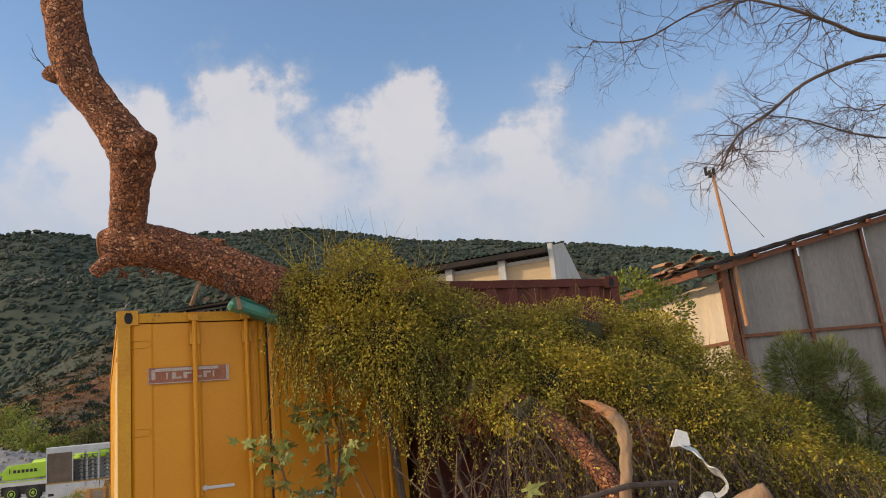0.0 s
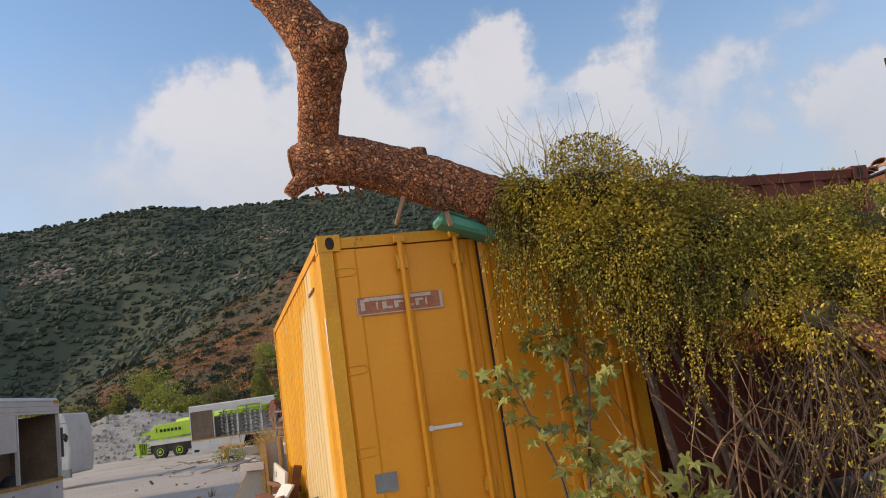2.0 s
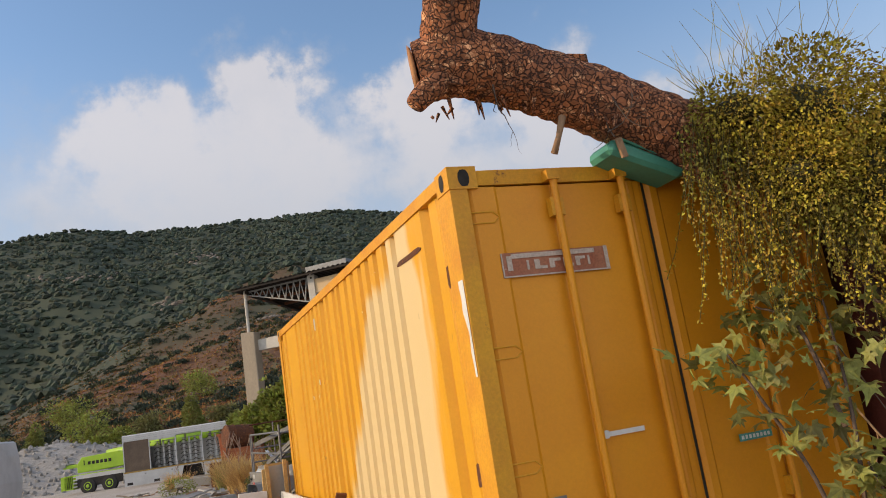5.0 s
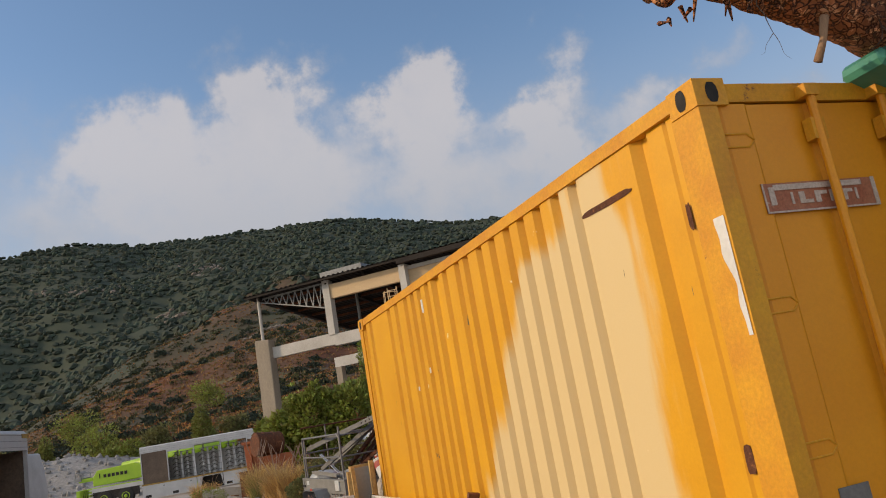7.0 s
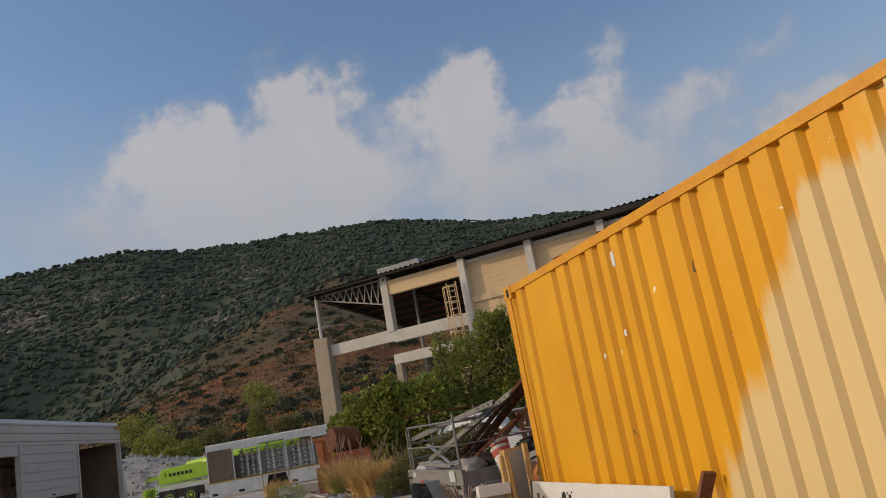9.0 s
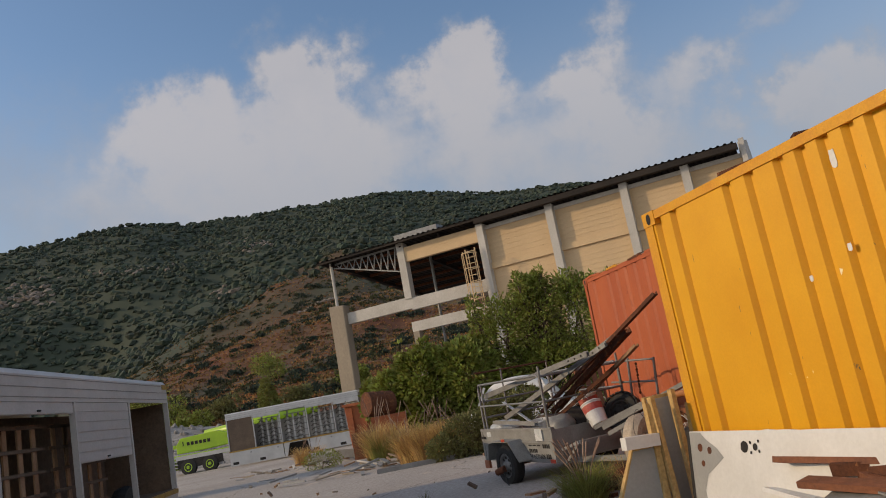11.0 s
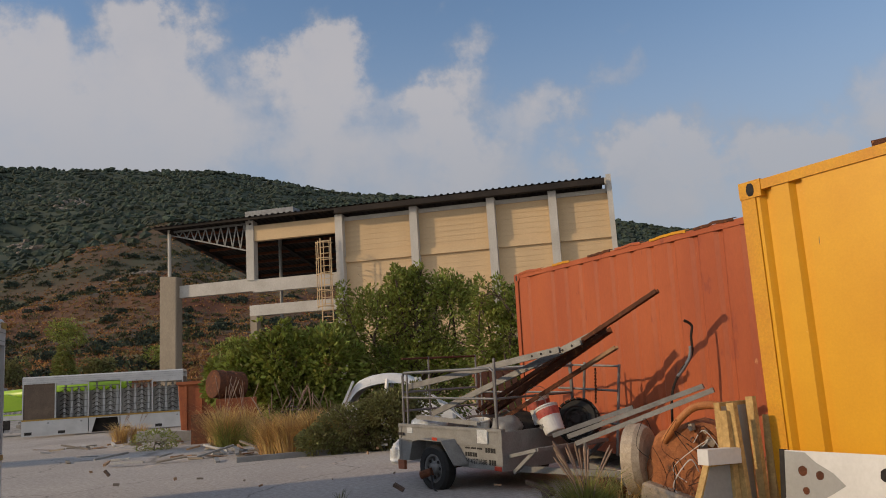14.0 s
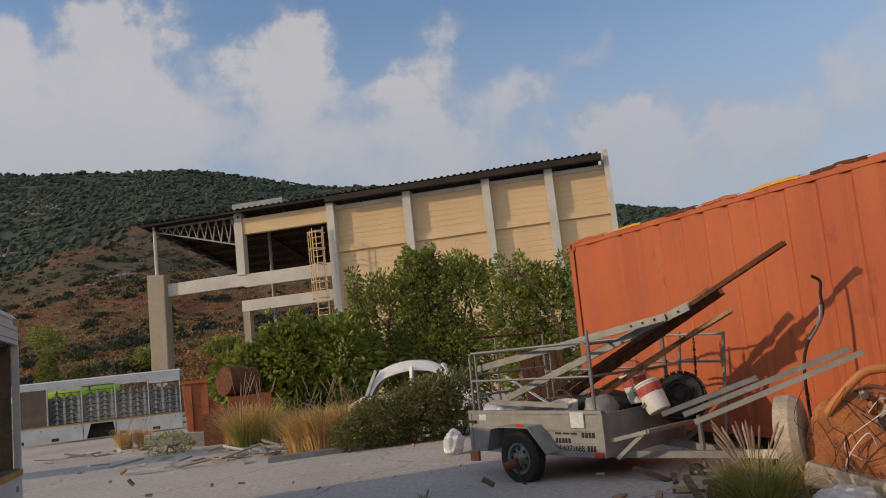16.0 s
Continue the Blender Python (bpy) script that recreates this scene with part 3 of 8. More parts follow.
# ---- shipping containers ----
def container(name, m, width, length, height, paint, post, label, side_profile, doors, door_paint=None, group="shipping containers"):
    """Local x along the door end, y along the side, z up. side_profile: (y, depth) points of the pressed side sheet."""
    root = thing(name, m, label, "shipping container", group)
    dp = door_paint or paint
    for px, py in ((0, 0), (width, 0), (0, length), (width, length)):
        sx, sy = (1 if px == 0 else -1), (1 if py == 0 else -1)
        bm = B()
        x0, x1 = sorted((px, px + sx * 0.10))
        y0, y1 = sorted((py, py + sy * (0.19 if py == 0 else 0.12)))
        box(bm, x0, x1, y0, y1, 0.12, height - 0.12)
        part("corner_post", bm, post, root, bevel=0.012)
        for z0 in (0, height - 0.12):
            bm = B()
            a0, a1 = sorted((px - sx * 0.006, px + sx * 0.162))
            b0, b1 = sorted((py - sy * 0.006, py + sy * 0.178))
            box(bm, a0, a1, b0, b1, z0, z0 + 0.118 + (0.006 if z0 else 0))
            c = part("corner_casting", bm, post, root, bevel=0.012)
            for hx, hy, al in ((px - sx * 0.0075, py + sy * 0.09, "y"), (px + sx * 0.085, py - sy * 0.0075, "x")):
                bm = B()
                ring = []
                for k in range(12):
                    an = 2 * math.pi * k / 12
                    du, dz = 0.034 * math.cos(an), 0.052 * math.sin(an) * (1 if abs(math.sin(an)) < .9 else .9)
                    ring.append(bm.verts.new((hx + (du if al == "x" else 0), hy + (du if al == "y" else 0), z0 + 0.06 + dz)))
                bm.faces.new(ring)
                part("lifting_hole", bm, "dark", c)
    for x0 in (0.0, width - 0.07):
        bm = B()
        box(bm, x0, x0 + 0.07, 0.172, length - 0.172, height - 0.075, height - 0.004)
        part("top_rail", bm, post, root, bevel=0.008)
        bm = B()
        box(bm, x0, x0 + 0.07, 0.172, length - 0.172, 0.0, 0.14)
        part("bottom_rail", bm, post, root, bevel=0.008)
    for y0, nm in ((0.0, "door_header"), (length - 0.1, "end_rail")):
        bm = B()
        n = 24
        rows = []
        for i in range(n + 1):
            x = 0.165 + (width - 0.33) * i / n
            sag = 0.012 * noise.noise(Vector((x * 3, y0, 1)))
            rows.append([bm.verts.new((x, y, z)) for y, z in ((y0 + 0.012, height - 0.10), (y0 + 0.10, height - 0.10), (y0 + 0.10, height - 0.02 + sag), (y0 + 0.0 + sag, height - 0.02 + sag))])
        for a, b in zip(rows, rows[1:]):
            for k in range(4):
                bm.faces.new((a[k], a[(k + 1) % 4], b[(k + 1) % 4], b[k]))
        bm.faces.new(rows[0])
        bm.faces.new(rows[-1][::-1])
        part(nm, bm, post, root)
        bm = B()
        box(bm, 0.165, width - 0.165, y0, y0 + 0.1, 0.0, 0.13)
        part("sill" if y0 == 0 else "end_sill", bm, post, root, bevel=0.006)
    for sgn, x0, sheet in ((1, 0.012, paint), (-1, width - 0.012, door_paint or post)):
        bm = B()
        a = [bm.verts.new((x0 + sgn * d, y, 0.12)) for y, d in side_profile]
        b = [bm.verts.new((x0 + sgn * d, y, height - 0.06)) for y, d in side_profile]
        a2 = [bm.verts.new((x0 + sgn * (d + 0.004), y, 0.12)) for y, d in side_profile]
        b2 = [bm.verts.new((x0 + sgn * (d + 0.004), y, height - 0.06)) for y, d in side_profile]
        for i in range(len(a) - 1):
            bm.faces.new((a[i], a[i + 1], b[i + 1], b[i]))
            bm.faces.new((a2[i], b2[i], b2[i + 1], a2[i + 1]))
        part("side_panel", bm, sheet, root)
    # roof with shallow cross ribs, and the back wall
    bm = B()
    rows = []
    n = int(length / 0.2)
    for i in range(n + 1):
        y = 0.11 + (length - 0.22) * i / n
        rows.append([bm.verts.new((0.07, y, height - 0.03 - 0.012 * (i % 2))), bm.verts.new((width - 0.07, y, height - 0.03 - 0.012 * (i % 2)))])
    for a, b in zip(rows, rows[1:]):
        bm.faces.new((a[0], a[1], b[1], b[0]))
    part("roof", bm, post, root)
    boxpart("end_wall", (0.1, width - 0.1, length - 0.06, length - 0.03, 0.12, height - 0.09), post, root)
    boxpart("floor_deck", (0.07, width - 0.07, 0.05, length - 0.05, 0.10, 0.16), "dark", root)
    if doors:
        half = (width - 0.2) / 2
        for k, x0 in enumerate((0.10, 0.10 + half + 0.008)):
            bm = B()
            # leaf with shallow vertical pressings
            prof = [(x0 + 0.006, 0.03), (x0 + 0.03, 0.014)]
            cuts = (0.14, 0.46, 0.50, 0.92, 0.96) if k == 0 else (0.06, 0.42, 0.50, 0.88, 0.95)
            depth = 0.014
            for c in cuts:
                prof += [(x0 + c * (half - 0.05) + 0.01, depth)]
                depth = 0.024 if depth == 0.014 else 0.014
                prof += [(x0 + c * (half - 0.05) + 0.028, depth)]
            prof += [(x0 + half - 0.03, depth), (x0 + half - 0.006, 0.034)]
            pts = prof + [(prof[-1][0], 0.06), (prof[0][0], 0.06)]
            lo = [bm.verts.new((x, y, 0.14)) for x, y in pts]
            hi = [bm.verts.new((x, y, height - 0.11)) for x, y in pts]
            for i in range(len(lo)):
                j = (i + 1) % len(lo)
                bm.faces.new((lo[i], lo[j], hi[j], hi[i]))
            bm.faces.new(lo)
            bm.faces.new(hi[::-1])
            d = part("container_door", bm, dp, root)
            for hz in (0.42, 1.02, 1.60, 2.32):
                bm = B()
                ex = x0 + (0.0 if k == 0 else half)
                s = 1 if k == 0 else -1
                tube(bm, [(ex + s * 0.005, 0.012, hz - 0.03), (ex + s * 0.13, 0.012, hz - 0.03), (ex + s * 0.165, 0.012, hz), (ex + s * 0.13, 0.012, hz + 0.03), (ex + s * 0.005, 0.012, hz + 0.03)], 0.005, 6)
                part("hinge", bm, post, d)
            for bx in ((0.605, 1.04) if k == 0 else (1.78, 2.30 - 0.03)):
                bm = B()
                tube(bm, [(bx, -0.03, 0.06), (bx, -0.03, height - 0.05)], 0.021, 10)
                r = part("locking_bar", bm, paint if door_paint is None else dp, d)
                for bz in (0.10, 0.62, height - 0.30):
                    bm = B()
                    box(bm, bx - 0.04, bx + 0.04, -0.034, 0.016, bz, bz + 0.10)
                    part("bar_bracket", bm, post, r, bevel=0.01)
                for bz in (0.03, height - 0.10):
                    bm = B()
                    box(bm, bx - 0.045, bx + 0.03, -0.055, 0.016, bz, bz + 0.055)
                    part("cam_keeper", bm, post, r, bevel=0.012)
        boxpart("gasket", (0.10 + half - 0.010, 0.10 + half + 0.020, 0.036, 0.055, 0.14, height - 0.11), "black", root)
    else:
        bm = B()
        pts = []
        for i in range(int((width - 0.2) / 0.25) + 1):
            x = 0.1 + i * 0.25
            pts += [(x, 0.02), (x + 0.10, 0.02), (x + 0.14, 0.05), (x + 0.21, 0.05)]
        pts = [p for p in pts if p[0] < width - 0.1] + [(width - 0.1, 0.02)]
        lo = [bm.verts.new((x, y, 0.12)) for x, y in pts]
        hi = [bm.verts.new((x, y, height - 0.1)) for x, y in pts]
        for i in range(len(lo) - 1):
            bm.faces.new((lo[i], lo[i + 1], hi[i + 1], hi[i]))
        part("front_wall", bm, post, root)
    return root


def pressed(start, end, pitch, flat_, depth, lead):
    """Side sheet: lead-in points, then corrugations of that pitch."""
    pts = list(lead)
    y = start
    while y + pitch < end:
        s = (pitch - flat_) * 0.3
        pts += [(y, depth), (y + (pitch - flat_) - 2 * s, depth), (y + (pitch - flat_) - s, 0.0), (y + pitch - s, 0.0)]
        y += pitch
    return pts


YEL = pose(-2.832, 6.449, 0.0, 0, 0, 25.0)
prof = [(0.172, 0.012), (0.255, 0.012), (0.265, 0.03), (0.285, 0.012), (0.41, 0.012), (0.44, 0.05), (0.50, 0.05), (0.54, 0.0)]
for g_ in (1.12, 1.33, 1.57, 1.80, 2.02, 2.27, 2.50, 2.77, 2.96, 3.24, 3.48, 3.71, 3.92, 4.12, 4.33, 4.64, 4.90, 5.62, 5.86):
    hw = 0.085 if g_ == 3.48 else 0.036
    prof += [(g_ - hw - 0.016, 0.0), (g_ - hw + 0.012, 0.042), (g_ + hw - 0.012, 0.042), (g_ + hw + 0.016, 0.0)]
prof += [(5.945, 0.0)]
yellow = container("yellow_container", YEL, 2.44, 6.06, 2.60, "yellow_side", "yellow_rust", "yellow shipping container with bleached paint and rusted edges", prof, True, "yellow")
BROWN = YEL @ pose(2.56, -0.08, 0.22)
brown = container("brown_container", BROWN, 2.44, 6.06, 2.60, "brown", "brown", "rusty dark red container overgrown by the vine", pressed(0.25, 5.9, 0.278, 0.18, 0.036, [(0.172, 0.0)]), False)
OR = Matrix.Translation((-4.02, 13.63, 0.09)) @ pose(0, 0, 0, 0, 0, 15.1) @ pose(0, 0, 0, 1.9, 0, 0)
orange = container("red_container", OR, 2.44, 6.3, 2.70, "oxide", "oxide", "faded orange-red shipping container with scratches", pressed(0.3, 5.7, 0.42, 0.26, 0.03, [(0.12, 0.0)]) + [(5.75, 0.03), (5.8, 0.03), (5.84, 0.0), (6.15, 0.0)], False)

rng_ = random.Random(19)
for k, y in enumerate((0.9, 1.7, 2.6, 3.3, 4.4, 5.3)):
    ln = rng_.uniform(0.35, 0.8)
    bm = B()
    rows = []
    for i in range(9):
        t = i / 8
        lift = 0.012 + 0.035 * abs(noise.noise(Vector((k * 5.1 + t * 3, 0.3, 0)))) * math.sin(math.pi * t)
        rows.append([bm.verts.new((x, y + ln * t, 2.70 + lift + dz)) for x, dz in ((-0.012, -0.03), (-0.012, 0.0), (0.05, 0.012), (0.05, 0.006), (-0.004, -0.006), (-0.004, -0.03))])
    for a, b in zip(rows, rows[1:]):
        for i in range(6):
            bm.faces.new((a[i], a[(i + 1) % 6], b[(i + 1) % 6], b[i]))
    bm.faces.new(rows[0])
    bm.faces.new(rows[-1][::-1])
    part("bent_edge_sheet", bm, ("rust", "yellow_rust", "oxide")[k % 3], orange, "crumpled rusty sheet on the roof edge")

# ---- concrete hall ----
HALL = Matrix(((.951, .309, 0, -9.9), (-.309, .951, 0, 55.96), (0, 0, 1, 0), (0, 0, 0, 1)))


def make_hall():
    h = thing("concrete_hall", HALL, "cream concrete industrial hall with a bare frame bay and dark roof", "hall")
    Z0, X1, D = -0.8, 17.15, 15.0
    xs = [-0.04, 4.88, 9.78, 13.55, 17.05]
    for a, b in zip(xs, xs[1:]):
        for z0, z1 in ((Z0, 6.7), (6.73, 9.0), (9.38, 11.7)):
            wall_ = boxpart("wall_panel", (a + 0.48, b, 0.335, 0.55, z0, z1), "cream", h)
            n = max(1, int((z1 - z0) / 0.29))
            first = None
            for i in range(n):
                step_ = (z1 - z0) / n
                if first is None:
                    first = boxpart("board_course", (a + 0.48, b, 0.315, 0.335, z0 + 0.014, z0 + step_), "cream", wall_)
                else:
                    o_ = new("board_course", first.data)
                    o_.parent = wall_
                    o_.matrix_basis = Matrix.Translation((0, 0, i * step_))
        bm = B()
        box(bm, a + 0.48, b, 0.16, 0.55, 9.0, 9.38)
        part("string_course", bm, "cream", h)
        bm = B()
        box(bm, a + 0.48, b, 0.2, 0.55, 11.7, 11.95)
        part("wall_coping", bm, "paleconc", h)
    for i, x in enumerate(xs):
        bm = B()
        box(bm, x, x + (0.48 if i < 4 else 0.3), -0.22, 0.6, Z0, 12.08 if i < 4 else 12.72)
        part("pilaster", bm, "paleconc", h, bevel=0.04)
    bm = B()
    prism(bm, [(0.6, Z0), (D, Z0), (D, 10.3), (10.7, 11.7), (4.4, 13.6), (0.6, 12.72)], X1 - 0.2, X1 + 0.2, Matrix(((0, 1, 0, 0), (1, 0, 0, 0), (0, 0, 1, 0), (0, 0, 0, 1))))
    part("gable_wall", bm, "paleconc", h)
    bm = B()
    x = -12.75
    rows = []
    while x < 16.7:
        for dx, dz in ((0, 0), (0.18, 0), (0.24, 0.07), (0.34, 0.07)):
            rows.append([bm.verts.new((x + dx, y, z + dz)) for y, z in ((-0.75, 12.46), (D, 10.6))])
        x += 0.40
    for a, b in zip(rows, rows[1:]):
        bm.faces.new((a[0], a[1], b[1], b[0]))
    part("roof_sheet", bm, "roof", h)
    bm = B()
    beam(bm, (0.1, -0.45, 12.25), (16.95, -0.45, 12.25), 0.5, 0.34)
    part("gutter", bm, "roof", h)
    bm = B()
    beam(bm, (-12.6, -0.6, 12.38), (0.1, -0.6, 12.38), 0.12, 0.16)
    part("eave_beam", bm, "roof", h)
    for yy in (1.2, 3, 5, 7, 9, 11, 13):
        bm = B()
        beam(bm, (-12.4, yy, 12.25 - yy * 0.12), (0.3, yy, 12.25 - yy * 0.12), 0.12, 0.2)
        part("purlin", bm, "rust", h)
    for xx in (-11.8, -6.0, -2.9, 0.2):
        bm = B()
        beam(bm, (xx, 0, 12.2), (xx, D, 10.35), 0.16, 0.24)
        part("rafter", bm, "roof", h)
    bm = B()
    box(bm, -6.32, -5.78, 0, 0.6, 8.42, 12.5)
    part("frame_post", bm, "paleconc", h, bevel=0.03)
    bm = B()
    box(bm, -6.15, -5.7, 0.05, 0.6, Z0, 6.1)
    part("frame_post", bm, "concrete", h, bevel=0.03)
    bm = B()
    box(bm, -5.78, -0.04, 0.1, 0.5, 11.0, 12.02)
    part("edge_beam", bm, "cream", h, bevel=0.03)
    bm = B()
    prism(bm, [(-11.28, 7.7), (-5.95, 7.72), (-5.95, 8.55), (-11.28, 8.5)], 0.1, 0.5)
    part("tie_beam", bm, "paleconc", h)
    bm = B()
    box(bm, -5.95, -0.04, 0.1, 0.5, 7.62, 8.44)
    part("tie_beam", bm, "paleconc", h, bevel=0.02)
    bm = B()
    box(bm, -6.2, -0.04, 0.1, 0.5, 6.1, 6.78)
    part("low_beam", bm, "paleconc", h, bevel=0.02)
    bm = B()
    prism(bm, [(-12.5, Z0), (-11.3, Z0), (-11.22, 9.08), (-12.45, 9.2)], -0.3, 0.5)
    part("column", bm, "concrete", h, bevel=0.05)
    bm = B()
    tube(bm, [(-11.95, 0.1, 9.1), (-11.95, 0.1, 12.35)], 0.12, 8)
    part("steel_post", bm, "paleconc", h)
    bm = B()
    tube(bm, [(-5.4, 3.3, 5.0), (-5.4, 3.3, 11.8)], 0.12, 8)
    part("steel_post", bm, "greysteel", h)
    bm = B()
    bot = lambda x: 12.0 - 1.6 * max(0, (x + 11.8) / 5.6)
    n = 10
    for i in range(n):
        x0, x1 = -11.9 + 5.6 * i / n, -11.9 + 5.6 * (i + 1) / n
        beam(bm, (x0, 0.3, bot(x0)), (x1, 0.3, bot(x1)), 0.09, 0.09)
        beam(bm, (x0, 0.3, bot(x0)), ((x0 + x1) / 2, 0.3, 12.25), 0.06, 0.06)
        beam(bm, ((x0 + x1) / 2, 0.3, 12.25), (x1, 0.3, bot(x1)), 0.06, 0.06)
    beam(bm, (-12.0, 0.3, 12.25), (-6.3, 0.3, 12.25), 0.1, 0.12)
    part("truss", bm, "greysteel", h)
    # roof light box
    bm = B()
    box(bm, -6.25, -2.85, -0.2, 3, 12.52, 12.95)
    part("roof_hatch", bm, "steel", h)
    # caged ladder
    bm = B()
    for dx in (-0.97, -0.27):
        beam(bm, (dx, -0.5, 3), (dx, -0.5, 10.6), 0.06, 0.06)
    z = 3.2
    while z < 10.5:
        beam(bm, (-0.97, -0.6, z), (-0.27, -0.6, z), 0.04, 0.04)
        z += 0.4
    lad = part("ladder", bm, "cream", h)
    for z in (6.2, 7.2, 8.2, 9.2, 10.2):
        bm = B()
        pts = [(-0.62 + 0.5 * math.cos(a_), -0.65 - 0.75 * math.sin(a_), z) for a_ in np.linspace(0, math.pi, 9)]
        tube(bm, pts, 0.04, 5)
        part("cage_hoop", bm, "cream", lad)
    for a_ in (0.5, 1.2, 1.95, 2.65):
        bm = B()
        tube(bm, [(-0.62 + 0.5 * math.cos(a_), -0.65 - 0.75 * math.sin(a_), z) for z in (6.1, 10.3)], 0.03, 5)
        part("cage_bar", bm, "cream", lad)
    return h


make_hall()

# ---- plants: shared makers ----


def bark_material():
    """Flaky pine bark: plates of varying red-brown, dark crevices between them."""
    m = mat("pine_bark", (0.38, 0.135, 0.05), (0.24, 0.09, 0.042), 0.9, 0, 5, 0, 40, [((0.58, 0.29, 0.14), 0.17, 20)], fine=0.25)
    t = m.node_tree
    p = t.nodes["Principled BSDF"]
    old = p.inputs["Base Color"].links[0].from_socket
    co = t.nodes.new("ShaderNodeTexCoord")
    nz = t.nodes.new("ShaderNodeTexNoise")
    nz.inputs["Scale"].default_value = 14
    t.links.new(co.outputs["Object"], nz.inputs["Vector"])
    ad = t.nodes.new("ShaderNodeVectorMath")
    ad.operation = "MULTIPLY_ADD"
    t.links.new(nz.outputs["Color"], ad.inputs[0])
    ad.inputs[1].default_value = (0.09, 0.09, 0.09)
    t.links.new(co.outputs["Object"], ad.inputs[2])
    ve = t.nodes.new("ShaderNodeTexVoronoi")
    ve.feature = "DISTANCE_TO_EDGE"
    vc = t.nodes.new("ShaderNodeTexVoronoi")
    for v in (ve, vc):
        v.inputs["Scale"].default_value = 32
        t.links.new(ad.outputs[0], v.inputs["Vector"])
    mr = t.nodes.new("ShaderNodeMapRange")
    mr.inputs[1].default_value, mr.inputs[2].default_value = 0.0, 0.10
    t.links.new(ve.outputs["Distance"], mr.inputs[0])
    hs = t.nodes.new("ShaderNodeHueSaturation")
    sp = t.nodes.new("ShaderNodeSeparateColor")
    t.links.new(vc.outputs["Color"], sp.inputs[0])
    mv = t.nodes.new("ShaderNodeMapRange")
    mv.inputs[3].default_value, mv.inputs[4].default_value = 0.72, 1.4
    t.links.new(sp.outputs[0], mv.inputs[0])
    t.links.new(mv.outputs[0], hs.inputs["Value"])
    t.links.new(old, hs.inputs["Color"])
    mx = t.nodes.new("ShaderNodeMix")
    mx.data_type = "RGBA"
    t.links.new(mr.outputs[0], mx.inputs[0])
    mx.inputs[6].default_value = (0.08, 0.035, 0.02, 1)
    t.links.new(hs.outputs[0], mx.inputs[7])
    t.links.new(mx.outputs[2], p.inputs["Base Color"])
    b = t.nodes.new("ShaderNodeBump")
    b.inputs["Strength"].default_value, b.inputs["Distance"].default_value = 1.0, 0.03
    t.links.new(mr.outputs[0], b.inputs["Height"])
    t.links.new(b.outputs[0], p.inputs["Normal"])
    return m


M["bark"] = bark_material()
M["barkgrey"] = mat("grey_bark", (0.15, 0.10, 0.072), (0.09, 0.062, 0.045), 0.9, 0, 6, 0.5, 40, fine=0.3)
M["cutwood"] = mat("sawn_wood", (0.48, 0.24, 0.10), (0.38, 0.17, 0.07), 0.85, 0, 8, 0.3, 60, fine=0.2)
M["drywood"] = mat("torn_dry_wood", (0.42, 0.27, 0.15), (0.28, 0.16, 0.09), 0.85, 0, 5, 0.4, 40, ((0.22, 0.09, 0.04), 0.12, 8), fine=0.25, stretch=(1, 1, .3))
M["vineleaf"] = mat("vine_leaves", (0.50, 0.345, 0.025), (0.22, 0.19, 0.025), 0.7, 0, 1.6, 0, 20, ((0.42, 0.30, 0.04), 0.12, 4), rand=0.4)
# dark base colour stands for shade within the vine; tendrils share it
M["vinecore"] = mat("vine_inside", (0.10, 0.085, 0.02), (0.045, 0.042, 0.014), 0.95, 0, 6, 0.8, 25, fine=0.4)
M["deadneedle"] = mat("withered_needles", (0.42, 0.15, 0.04), (0.28, 0.10, 0.03), 0.9, 0, 3, 0, 20, rand=0.35)
M["figleaf"] = mat("fig_leaves", (0.24, 0.25, 0.05), (0.30, 0.28, 0.08), 0.6, 0, 4, 0, 20, rand=0.35)
M["leaf"] = mat("green_leaves", (0.33, 0.35, 0.06), (0.19, 0.22, 0.042), 0.6, 0, 0.8, 0, 20, rand=0.45)
M["pineleaf"] = mat("pine_needles", (0.20, 0.22, 0.05), (0.25, 0.25, 0.06), 0.7, 0, 2, 0, 20, rand=0.35)
M["limeleaf"] = mat("yellow_green_leaves", (0.26, 0.27, 0.03), (0.2, 0.22, 0.025), 0.6, 0, 2, 0, 20, rand=0.3)
M["olive"] = mat("grey_olive_leaves", (0.18, 0.185, 0.06), (0.22, 0.20, 0.075), 0.7, 0, 0.8, 0, 20, rand=0.4)
M["straw"] = mat("dry_straw", (0.74, 0.50, 0.20), (0.60, 0.38, 0.15), 0.85, 0, 2, 0, 30, rand=0.3)
M["grassgreen"] = mat("green_grass", (0.24, 0.27, 0.06), (0.34, 0.32, 0.08), 0.75, 0, 3, 0, 30, rand=0.35)
M["plume"] = mat("grass_plumes", (0.46, 0.32, 0.24), (0.38, 0.27, 0.20), 0.9, 0, 3, 0, 30, rand=0.2)


def leafy(name, amount=0.3):
    """Thin leaves: part of the light passes through the blade."""
    t = M[name].node_tree
    p = t.nodes["Principled BSDF"]
    tr = t.nodes.new("ShaderNodeBsdfTranslucent")
    t.links.new(p.inputs["Base Color"].links[0].from_socket, tr.inputs["Color"])
    mx = t.nodes.new("ShaderNodeMixShader")
    mx.inputs[0].default_value = amount
    t.links.new(p.outputs[0], mx.inputs[1])
    t.links.new(tr.outputs[0], mx.inputs[2])
    t.links.new(mx.outputs[0], t.nodes["Material Output"].inputs[0])


for nm in ("figleaf", "leaf", "pineleaf", "limeleaf", "olive", "straw", "grassgreen", "plume"):
    leafy(nm)


